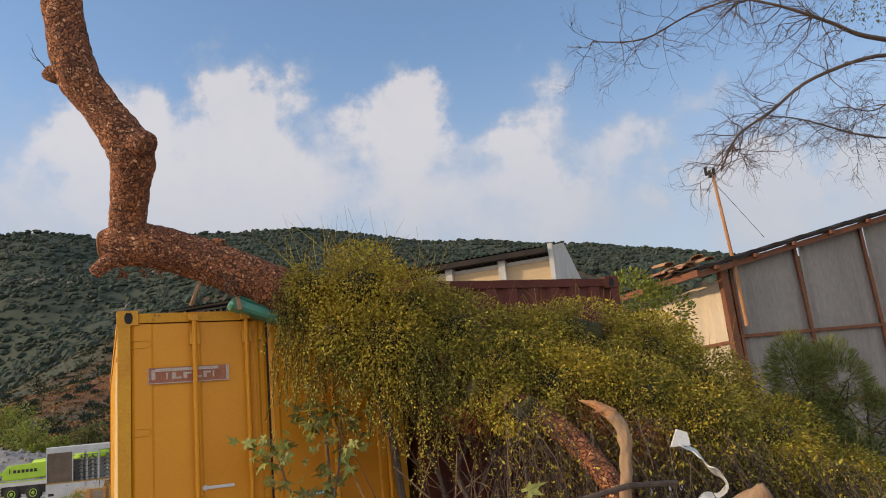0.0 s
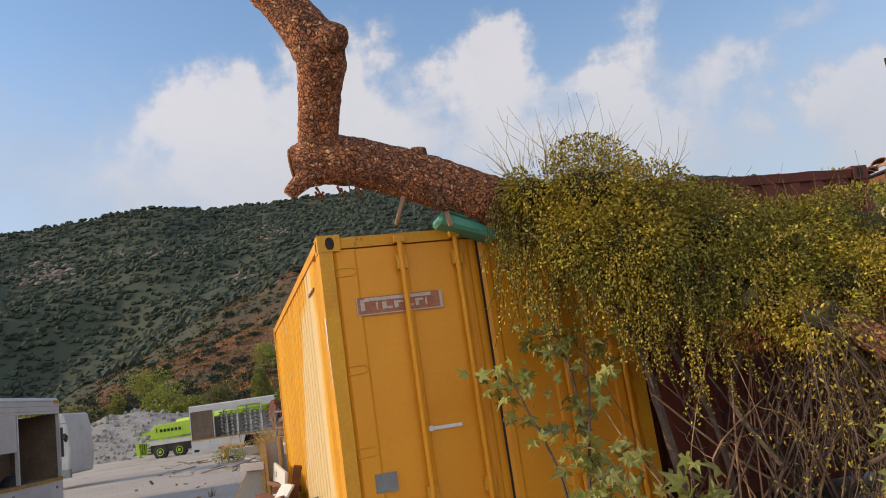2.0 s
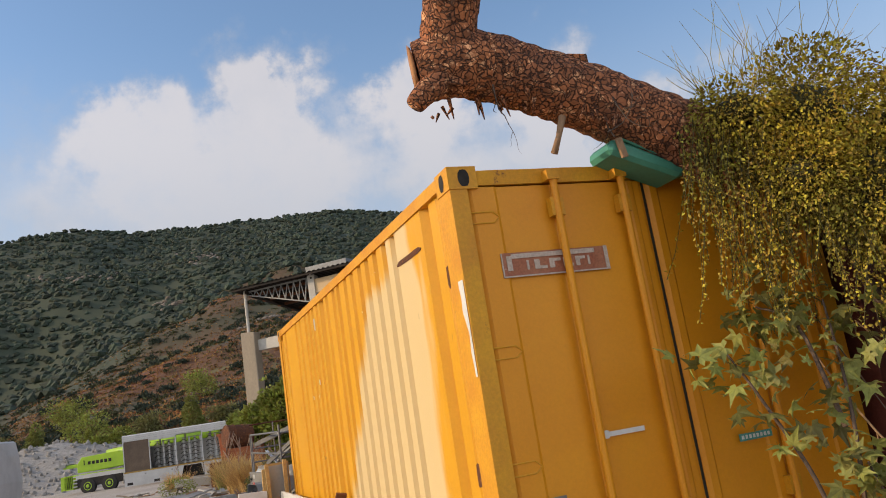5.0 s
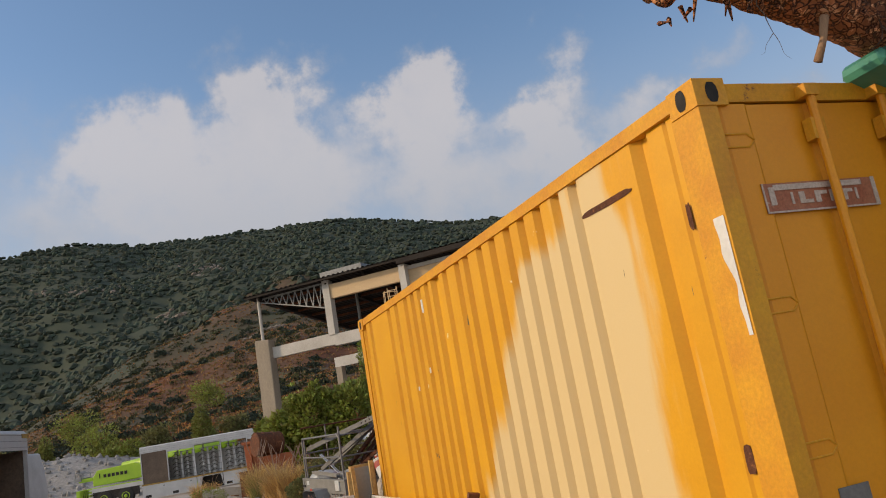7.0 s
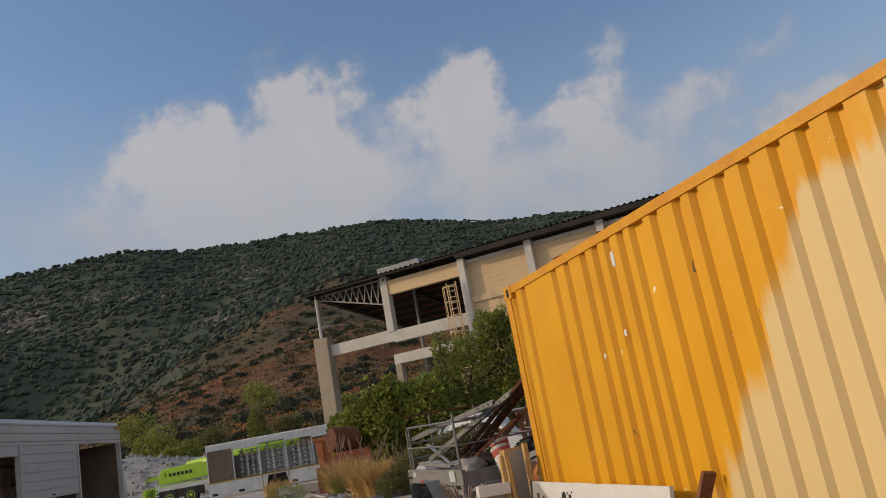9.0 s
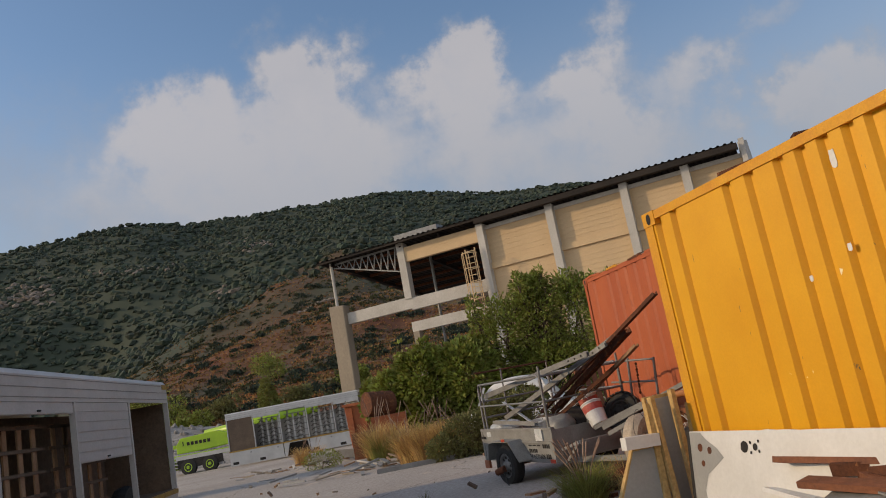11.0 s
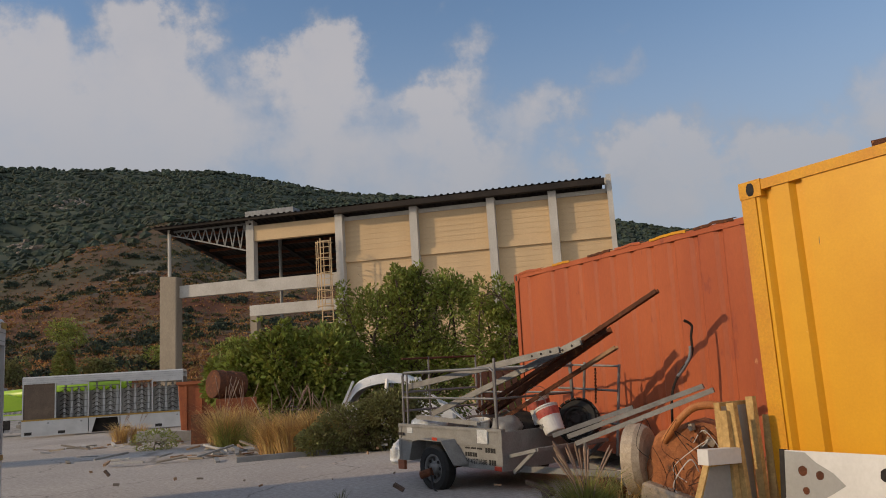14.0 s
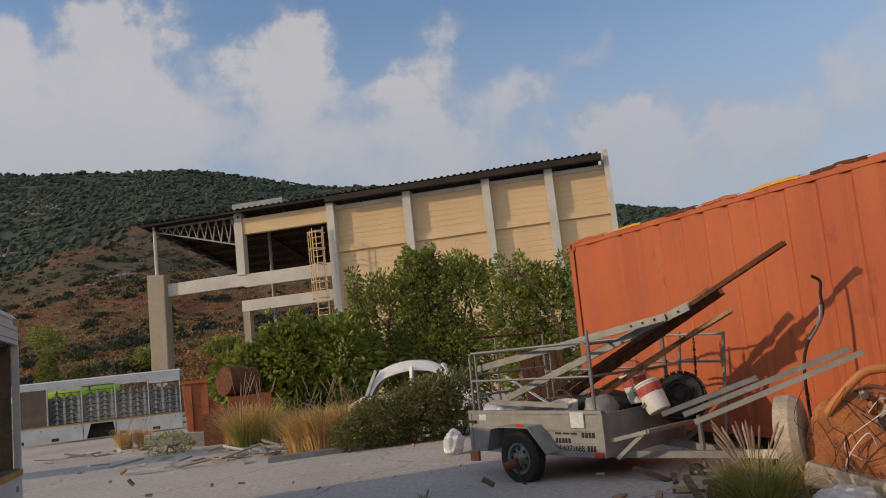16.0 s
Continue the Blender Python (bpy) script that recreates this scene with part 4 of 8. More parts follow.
def spline(pts, n):
    """Smooth points through pts (Catmull-Rom)."""
    p = np.array([pts[0]] + list(pts) + [pts[-1]], float)
    res = []
    for i in range(1, len(p) - 2):
        for k in range(n):
            t = k / n
            res.append(0.5 * ((2 * p[i]) + (-p[i - 1] + p[i + 1]) * t + (2 * p[i - 1] - 5 * p[i] + 4 * p[i + 1] - p[i + 2]) * t * t + (-p[i - 1] + 3 * p[i] - 3 * p[i + 1] + p[i + 2]) * t ** 3))
    res.append(p[-2])
    return np.array(res)


def leaf_part(name, centres, length, width, material, parent=None, rng=None, along=None, droop=0.0, label="", curl=0.25):
    """One mesh of folded leaves, each with two faces, at the given points."""
    rng = rng or np.random.default_rng(1)
    c = np.asarray(centres, float)
    n = len(c)
    a = rng.standard_normal((n, 3)) if along is None else np.asarray(along, float) + 0.35 * rng.standard_normal((n, 3))
    a[:, 2] -= droop
    a /= np.linalg.norm(a, axis=1)[:, None] + 1e-9
    b = np.cross(a, rng.standard_normal((n, 3)))
    b /= np.linalg.norm(b, axis=1)[:, None] + 1e-9
    up = np.cross(a, b)
    L = (length * rng.uniform(0.6, 1.3, n))[:, None]
    W = L * (width / length) * 0.5
    v = np.stack([c, c + a * L * 0.5 + b * W + up * W * curl, c + a * L, c + a * L * 0.5 - b * W + up * W * curl], 1).reshape(-1, 3)
    i = np.arange(n)[:, None] * 4
    f = np.concatenate([i + np.array([[0, 1, 2]]), i + np.array([[0, 2, 3]])], 0)
    ob = raw_mesh(name, v.tolist(), f.tolist(), material)
    if parent is not None:
        ob.parent = parent
    if label:
        ob["label"] = label
    return ob


def in_blobs(blobs, n, rng, shell=0.55):
    """Points in the outer shells of ellipsoids (x, y, z, rx, ry, rz), thinned by noise for an uneven outline."""
    w_ = np.array([b[3] * b[4] + b[3] * b[5] for b in blobs])
    pick = rng.choice(len(blobs), n, p=w_ / w_.sum())
    d = rng.standard_normal((n, 3))
    d /= np.linalg.norm(d, axis=1)[:, None]
    r = shell + (1.12 - shell) * rng.random(n) ** 0.7
    b = np.array(blobs)[pick]
    p = b[:, :3] + d * r[:, None] * b[:, 3:]
    keep = np.array([noise.noise(Vector(q * 3.1)) + 0.35 * noise.noise(Vector(q * 9)) > -0.28 for q in p])
    return p[keep], d[keep]


def twigs(bm, start, direction, length, radius, rng, depth=2, seg=5, bend=0.35, gravity=0.0, spread=0.8):
    """A branching limb with ever thinner side branches."""
    d = Vector(direction).normalized()
    p = Vector(start)
    pts, n = [p.copy()], 6
    for i in range(n):
        d = (d + Vector(rng.standard_normal(3)) * bend * 0.3 + Vector((0, 0, -gravity))).normalized()
        p = p + d * length / n
        pts.append(p.copy())
    tube(bm, pts, [radius * (1 - 0.75 * i / n) for i in range(n + 1)], seg, cap=False)
    if depth > 0:
        for k in range(3 + int(rng.integers(0, 3))):
            i = int(rng.integers(2, n + 1))
            nd = (d + Vector(rng.standard_normal(3)) * spread).normalized()
            twigs(bm, pts[i], nd, length * rng.uniform(0.4, 0.7), radius * (1 - 0.75 * i / n) * 0.7 + 0.0008, rng, depth - 1, max(3, seg - 1), bend, gravity, spread)


def shrub(name, blobs, n, size, material, label, category, seed, trunks=4, base=None, width=0.55, bark="barkgrey"):
    """A bush or tree: stems that fork towards the crown, and a crown of separate leaves."""
    rng = np.random.default_rng(seed)
    c = np.array(blobs)[:, :3].mean(0)
    bx, by = (c[0], c[1]) if base is None else base[:2]
    bz = ground_z(bx, by) if base is None or len(base) < 3 else base[2]
    root = thing(name, Matrix.Translation((bx, by, bz)), label, category)
    inv = Matrix.Translation((-bx, -by, -bz))
    bm = B()
    for b in blobs:
        s = Vector((bx + rng.normal() * 0.1, by + rng.normal() * 0.1, bz - 0.05))
        e = Vector(b[:3])
        m_ = (s + e) / 2 + Vector(rng.standard_normal(3)) * 0.12 * (e - s).length
        tube(bm, [tuple(q) for q in spline([s, m_, e], 5)], [0.05 * (1 - 0.07 * i) * max(0.5, (e - s).length / 3) for i in range(11)], 6)
        for k in range(trunks):
            twigs(bm, m_.lerp(e, rng.random()), rng.standard_normal(3) + np.array((0, 0, .5)), max(b[3:]) * 1.0, 0.018, rng, 1, 4)
    bmesh.ops.transform(bm, matrix=inv, verts=bm.verts)
    part("trunk", bm, bark, root)
    p, d = in_blobs(blobs, n, rng)
    leaf_part("crown", p - np.array((bx, by, bz)), size, size * width, material, root, rng, d, 0.1)
    return root


# ---- fallen pine ----
def bark_tube(pts, radii, n, seg, seed):
    bm = B()
    p = spline(pts, n)
    r = np.interp(np.linspace(0, len(pts) - 1, len(p)), range(len(pts)), radii)
    rings = tube(bm, p, list(r), seg, True)
    for i, ring in enumerate(rings):
        c = Vector(p[i])
        for v in ring:
            q = v.co
            (d1, d2, *_), _p = noise.voronoi(Vector((q.x * 9 + seed, q.y * 9, q.z * 9)))
            lump = noise.noise(q * 2.2 + Vector((seed, 0, 0)))
            k = 1 + 0.07 * lump + 0.13 * min(0.5, (d2 - d1)) - 0.03
            v.co = c + (q - c) * k
    return bm


tree = thing("fallen_pine", Matrix.Translation((0.96, 5.89, 0.36)), "fallen pine with flaking red bark and a sawn-off end", "fallen tree")
TINV = Matrix.Translation((-0.93, -5.95, -0.35))


def tree_part(name, bm, material, label="", flat=False):
    bmesh.ops.transform(bm, matrix=TINV, verts=bm.verts)
    return part(name, bm, material, tree, label, flat)


tree_part("trunk", bark_tube([(-2.93, 6.46, 3.12), (-2.70, 6.48, 3.14), (-2.36, 6.64, 3.07), (-1.95, 6.78, 2.89), (-1.51, 6.94, 2.66), (-1.0, 6.98, 2.34), (-0.35, 6.82, 1.95), (0.25, 6.55, 1.58), (0.66, 6.2, 1.26), (0.95, 5.95, 0.80), (1.0, 5.9, 0.28)],
                             [0.165, 0.18, 0.18, 0.19, 0.21, 0.21, 0.18, 0.13, 0.085, 0.085, 0.10], 16, 60, 0), "bark")
tree_part("limb", bark_tube([(-2.78, 6.5, 3.03), (-2.72, 6.4, 3.34), (-2.63, 6.24, 3.58), (-2.56, 6.08, 3.82), (-2.75, 5.97, 4.17), (-2.90, 5.87, 4.43), (-2.94, 5.77, 4.78), (-2.97, 5.62, 5.24), (-3.1, 5.5, 5.8)],
                            [0.155, 0.15, 0.15, 0.18, 0.155, 0.17, 0.155, 0.15, 0.13], 16, 54, 4), "bark")
tree_part("branch_stub", bark_tube([(-2.55, 6.02, 3.84), (-2.42, 5.98, 3.83), (-2.36, 5.96, 3.80)], [0.13, 0.115, 0.09], 5, 20, 9), "bark")
tree_part("branch_stub", bark_tube([(-2.9, 5.86, 4.40), (-3.07, 5.82, 4.43), (-3.12, 5.8, 4.46)], [0.1, 0.07, 0.05], 5, 16, 3), "bark")
tree_part("branch_stub", bark_tube([(-2.08, 6.72, 3.0), (-2.06, 6.70, 3.12), (-2.05, 6.68, 3.17)], [0.09, 0.07, 0.055], 5, 16, 5), "bark")
tree_part("branch_stub", bark_tube([(-2.8, 6.40, 3.05), (-2.92, 6.32, 2.93), (-2.96, 6.30, 2.88)], [0.08, 0.06, 0.05], 5, 16, 6), "bark")
bm = B()
lathe(bm, [(0.14, 0), (0.155, 0.012), (0.0001, 0.02)], 28, look((-2.945, 6.458, 3.12), (-3.6, 6.40, 3.06)) @ Matrix.Rotation(math.pi, 4, "X"))
tree_part("sawn_face", bm, "cutwood", "pale orange sawn end of the trunk")
# split wood and dead twigs hanging from the underside
rng = np.random.default_rng(3)
for k in range(26):
    bm = B()
    x = rng.uniform(-2.9, -1.6)
    z = float(np.interp(x, [-3, -2.35, -1.94, -1.5], [2.91, 2.87, 2.71, 2.48])) + 0.03
    tube(bm, [(x, 6.55 + rng.normal() * 0.06, z), (x + rng.normal() * 0.02, 6.54, z - rng.uniform(0.03, 0.09))], [0.012, 0.003], 4)
    tree_part("bark_splinter", bm, "bark")
bm = B()
tube(bm, [(-2.2, 6.62, 2.80), (-2.24, 6.6, 2.69), (-2.28, 6.62, 2.60)], [0.022, 0.016, 0.02], 7)
tree_part("split_wood", bm, "drywood")
for s_, d_ in (((-2.55, 6.4, 2.96), (0.1, 0, -1)), ((-1.95, 6.45, 2.80), (0.3, -0.2, -0.8)), ((-2.0, 6.5, 2.63), (0.5, -.1, .2)), ((-1.95, 6.6, 2.63), (-.4, -.1, .4))):
    bm = B()
    twigs(bm, s_, d_, 0.28, 0.005, rng, 1, 4, 0.8)
    tree_part("dead_twig", bm, "barkgrey")
bm = B()
twigs(bm, (-3.1, 5.82, 4.45), (-.5, 0, .8), 0.25, 0.006, rng, 1, 4, 0.6)
tree_part("dead_twig", bm, "barkgrey")

# green plastic trough wedged between the trunk and the container
def make_trough():
    m = Matrix.Translation((-1.78, 6.82, 2.565)) @ Matrix.Rotation(radians(24.4), 4, "Z") @ Matrix.Rotation(radians(20), 4, "Y")
    t = thing("plastic_trough", m, "green plastic trough wedged under the fallen trunk", "trough")
    M["green"] = mat("green_plastic", (0.05, 0.21, 0.145), (0.07, 0.26, 0.18), 0.4, 0, 4, 0.05, 30, ((0.25, 0.33, 0.25), 0.04, 6), fine=0.08)
    bm = B()
    prism(bm, [(-0.22, -0.055), (0.25, -0.055), (0.27, -0.01), (0.25, 0.03), (-0.17, 0.045), (-0.23, 0.02)], -0.10, 0.14)
    part("body", bm, "green", t, bevel=0.022)
    bm = B()
    prism(bm, [(-0.17, 0.044), (0.24, 0.026), (0.24, 0.040), (-0.17, 0.058)], -0.10, 0.10)
    part("raised_panel", bm, "green", t, bevel=0.006)
    bm = B()
    beam(bm, (-0.19, -0.115, 0.035), (-0.13, -0.112, -0.06), 0.035, 0.02, (0, 1, 0))
    part("strap", bm, "drywood", t, "faded pale strap")


make_trough()

# ---- climbing vine ----
def make_vine():
    root = thing("climbing_vine", Matrix.Translation((1.0, 6.9, 0.1)), "dense yellow-green climbing vine smothering the fallen pine", "vine")
    rng = np.random.default_rng(11)
    off = np.array((1.0, 6.9, 0.1))
    blobs = [(-0.85, 6.75, 2.62, .42, .42, .40), (-1.22, 6.66, 2.68, .26, .26, .20), (-0.45, 6.8, 2.4, .40, .40, .36), (-0.1, 6.85, 2.2, .48, .45, .34), (0.4, 6.95, 2.0, .52, .5, .36), (1.0, 7.2, 2.05, .55, .5, .36),
             (1.6, 7.45, 1.9, .55, .5, .36), (2.05, 7.25, 1.5, .5, .5, .36), (2.45, 7.0, 1.05, .5, .5, .34), (2.85, 6.9, .65, .5, .42, .3), (3.4, 6.9, .45, .5, .42, .25), (0.2, 6.55, 1.82, .5, .28, .30),
             (0.12, 6.38, 1.66, .32, .18, .22), (0.42, 6.26, 1.46, .28, .16, .2), (0.75, 6.55, 1.62, .5, .28, .34), (1.25, 6.6, 1.45, .5, .32, .40), (1.75, 6.6, 1.2, .5, .34, .40), (2.2, 6.55, 0.8, .5, .34, .40), (-0.65, 6.5, 2.12, .40, .24, .34), (-1.0, 6.5, 2.25, .24, .2, .25)]
    # solid lumps close the vine; shade inside it is put into their dark colour
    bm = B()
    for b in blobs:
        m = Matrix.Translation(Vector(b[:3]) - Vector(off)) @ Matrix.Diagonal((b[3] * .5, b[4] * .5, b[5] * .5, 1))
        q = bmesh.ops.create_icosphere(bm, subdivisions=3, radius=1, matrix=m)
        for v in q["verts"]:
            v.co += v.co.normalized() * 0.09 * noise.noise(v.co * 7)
    part("inner_growth", bm, "vinecore", root, "solid lumps coloured dark for the shade inside the vine", flat=False)
    p, d = in_blobs(blobs, 240000, rng, 0.45)
    d2 = d + np.array((0, 0, -0.5))
    leaf_part("leaves", p - off, 0.025, 0.015, "vineleaf", root, rng, d2)
    # hanging strands with leaves along them
    pts, strands = [], []
    for k in range(1300):
        u = rng.random()
        x = -1.55 + 4.2 * u
        top = float(np.interp(x, [-1.55, -1.3, -0.85, -0.2, 0.5, 1.2, 2.0, 2.65], [2.62, 2.6, 2.4, 2.0, 1.75, 1.6, 1.2, .7]))
        y = float(np.interp(x, [-1.55, -0.9, 0.2, 1.3, 2.6], [6.52, 6.40, 6.32, 6.32, 6.35])) + abs(rng.normal()) * 0.16
        ln = rng.uniform(0.15, 0.8) * (1.15 if -1.5 < x < -0.2 else 0.7)
        q = np.array((x, y, top + rng.uniform(-0.25, 0.1)))
        v = np.array((rng.normal() * 0.2, rng.normal() * 0.1 - 0.1, -1.0))
        for s in np.arange(0, ln, 0.012):
            pts.append(q + v * s + np.array((math.sin(s * 9 + k), math.cos(s * 7 + k), 0)) * 0.018 + rng.normal(size=3) * 0.008)
        strands.append([q + v * s + np.array((math.sin(s * 9 + k), math.cos(s * 7 + k), 0)) * 0.018 for s in np.linspace(0, ln, 6)])
    leaf_part("hanging_leaves", np.array(pts) - off, 0.022, 0.014, "vineleaf", root, rng, None, 0.6)
    bm = B()
    for s in strands:
        tube(bm, [q - off for q in s], 0.0022, 3, False)
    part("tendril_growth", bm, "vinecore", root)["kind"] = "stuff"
    # withered brown needles and a curtain of dry stems below the green
    dead = [(0.25, 6.42, 1.5, .42, .16, .16), (0.75, 6.36, 1.34, .36, .16, .2), (1.15, 6.34, 1.12, .36, .16, .2), (-0.75, 6.55, 2.05, .16, .1, .14)]
    p, d = in_blobs(dead, 16000, rng, 0.3)
    leaf_part("withered_needles", p - off, 0.05, 0.006, "deadneedle", root, rng, d, 0.6, "rust-brown withered needles")
    pts, stems = [], []
    for k in range(620):
        x = rng.uniform(0.25, 3.0)
        q = np.array((x, rng.uniform(6.0, 6.45), float(np.interp(x, [0.25, 1.3, 2.2, 3.0], [1.5, 1.3, 1.0, .7])) + rng.uniform(-.35, .1)))
        v = np.array((rng.normal() * 0.45, rng.normal() * 0.15 - 0.1, -1.0))
        ln = rng.uniform(0.3, 1.0)
        bend = rng.normal(size=3) * 0.12
        path = [q + v * s + bend * math.sin(s * 3) for s in np.linspace(0, ln, 7)]
        path = [np.array((c[0], c[1], max(c[2], ground_z(c[0], c[1]) + 0.01))) for c in path]
        stems.append(path)
        for c in path[::2]:
            pts += [c + rng.normal(size=3) * 0.03 for _ in range(3)]
    bm = B()
    for st_ in stems:
        tube(bm, [c - off for c in st_], 0.003, 3, False)
    part("dry_growth", bm, "barkgrey", root)["kind"] = "stuff"
    leaf_part("dry_leaves", np.array(pts) - off, 0.035, 0.014, "vineleaf", root, rng, None, 0.5)
    # fine shoots sticking up into the light
    bm = B()
    for k in range(260):
        b = blobs[int(rng.integers(0, 10))] if k % 2 else blobs[int(rng.integers(0, 3))]
        an = rng.uniform(0, 2 * math.pi)
        s = np.array((b[0] + math.cos(an) * b[3] * .6, b[1] + math.sin(an) * b[4] * .6, b[2] + b[5] * .75))
        v = np.array((math.cos(an) * .5, math.sin(an) * .5, 1.0)) + rng.normal(size=3) * .3
        ln = rng.uniform(0.08, 0.28)
        tube(bm, [s - off, s + v * ln * .5 - off, s + v * ln + rng.normal(size=3) * .05 - off], [0.0022, 0.0016, 0.001], 3, False)
    part("shoot_growth", bm, "vineleaf", root)["kind"] = "stuff"


make_vine()

# ---- dead roots and stems under the vine ----
def make_deadwood():
    rng = np.random.default_rng(21)
    root = thing("dead_branches", Matrix.Translation((0.4, 6.7, 0.0)), "tangle of bare dead branches under the vine", "branches")
    off = Vector((0.4, 6.7, 0.0))
    for k in range(95):
        x = rng.uniform(-0.65, 2.0)
        s = Vector((x, rng.uniform(6.35, 7.0), rng.uniform(0.0, 0.3) + ground_z(x, 6.7)))
        e = Vector((x + rng.normal() * 0.45, 6.45 + rng.random() * 0.4, rng.uniform(0.9, 1.75) - max(0, x) * 0.28))
        m_ = s.lerp(e, 0.5) + Vector(rng.standard_normal(3)) * 0.13
        bm = B()
        r = rng.uniform(0.004, 0.014) * (2.0 if k % 12 == 0 else 1)
        tube(bm, [Vector(q) - off for q in spline([s, m_, e], 4)], [r * (1 - 0.06 * i) for i in range(9)], 5)
        if k % 2:
            twigs(bm, m_ - off, rng.standard_normal(3), 0.35, r * 0.5, rng, 1, 4, 0.8)
        part("branch", bm, ("barkgrey", "drywood", "barkgrey")[k % 3], root)
    # two thick pale stems against the container
    for pts, r in (([(-0.80, 6.78, 2.05), (-0.76, 6.74, 1.75), (-0.66, 6.7, 1.35), (-0.6, 6.62, 0.8), (-0.5, 6.6, 0.0)], 0.032), ([(-0.5, 6.85, 1.78), (-0.44, 6.8, 1.4), (-0.3, 6.75, 1.0), (-0.26, 6.7, 0.75), (-0.2, 6.7, 0.1)], 0.02), ([(0.12, 6.7, 1.52), (-0.05, 6.72, 1.25), (-0.15, 6.6, 1.0), (0.05, 6.5, 0.6)], 0.022)):
        bm = B()
        tube(bm, [Vector(q) - off for q in spline(pts, 5)], r, 8, True, 0.25, 3)
        part("thick_stem", bm, "barkgrey", root)


make_deadwood()

# ---- broken snag, torn sheet and logs at the foot ----
sn = thing("broken_snag", Matrix.Translation((0.93, 5.4, 0.25)), "splintered pale branch stump with a torn end", "broken branch")
off = Vector((0.93, 5.4, 0.25))
bm = B()
p = spline([(0.86, 5.42, 0.30), (0.93, 5.4, 0.8), (0.97, 5.4, 1.05), (0.98, 5.38, 1.25), (0.91, 5.38, 1.39)], 8)
tube(bm, [Vector(q) - off for q in p], list(np.interp(range(len(p)), [0, 16, 26, len(p) - 1], [0.05, 0.036, 0.04, 0.04])), 16, True, 0.5, 2)
part("stem", bm, "drywood", sn, flat=False)
for e, r in (((0.72, 5.42, 1.49), 0.026), ((0.80, 5.36, 1.40), 0.018), ((0.86, 5.38, 1.36), 0.02)):
    bm = B()
    tube(bm, [Vector((0.93, 5.38, 1.37)) - off, Vector(e).lerp(Vector((0.93, 5.38, 1.40)), 0.5) - off + Vector((0, 0, 0.01)), Vector(e) - off], [r * 1.7, r, 0.003], 7, True, 0.4)
    part("splinter", bm, "cutwood", sn)


def curl_sheet():
    s = thing("torn_sheet", Matrix.Translation((1.55, 5.9, 0.45)), "curled strip of torn white sheet metal", "scrap metal")
    bm = B()
    path = [(-0.1, 0, 0.68), (-0.02, 0.02, 0.64), (0.04, 0, 0.58), (0.08, -0.02, 0.50), (0.16, 0, 0.44), (0.2, 0.02, 0.36), (0.12, 0.0, 0.30), (0.0, -0.03, 0.30), (-0.1, -0.06, 0.22)]
    q = spline(path, 5)
    rows = []
    for i, c in enumerate(q):
        wd = 0.055 + 0.02 * math.sin(i * 0.8)
        d = q[min(i + 1, len(q) - 1)] - q[max(i - 1, 0)]
        nrm = np.array((-d[2], 0, d[0])) / (np.linalg.norm(d) + 1e-9) * 0.004
        sd = np.array((0.2, 1, 0.35 * math.sin(i * .25)))
        rows.append([bm.verts.new(c + sd * wd + nrm), bm.verts.new(c - sd * wd + nrm), bm.verts.new(c - sd * wd - nrm), bm.verts.new(c + sd * wd - nrm)])
    for a, b in zip(rows, rows[1:]):
        for k in range(4):
            bm.faces.new((a[k], a[(k + 1) % 4], b[(k + 1) % 4], b[k]))
    part("strip", bm, "whitep", s)
    bm = B()
    prism(bm, [(-0.16, 0.66), (-0.10, 0.78), (-0.03, 0.75), (-0.02, 0.66)], -0.03, 0.0)
    part("tab", bm, "whitep", s)


curl_sheet()
lg = thing("sawn_log", Matrix.Translation((1.85, 5.8, 0.42)), "short weathered log lying in dry grass", "log")
bm = B()
p = spline([(-0.35, 0.1, 0.1), (0, 0, 0.28), (0.12, -0.05, 0.34)], 8)
tube(bm, p, list(np.linspace(0.085, 0.07, len(p))), 18, True, 0.2, 7)
part("wood", bm, "drywood", lg, flat=False)
for x0, y0, z0_, rz in ((0.70, 5.3, 0.70, 20), (1.38, 5.6, 0.62, -30)):
    bm = B()
    prism(bm, [(-0.09, 0), (0.10, 0.01), (0.08, 0.12), (-0.02, 0.15), (-0.08, 0.10)], -0.07, 0.07)
    st = tagged(part("broken_block", bm, "concrete", None, bevel=0.02), "broken concrete block in the dry grass", "rubble")
    st.matrix_basis = pose(x0, y0, z0_, 8, 10, rz)
st2 = tagged(part("long_branch", (lambda b: (tube(b, [(0.2, 5.3, 0.72), (0.6, 5.2, 0.88), (0.95, 5.3, 0.93), (1.3, 5.5, 0.9)], [0.012, 0.016, 0.02, 0.02], 8, True, 0.3), b)[1])(B()), "barkgrey"), "thin bare branch across the dry grass", "branch")


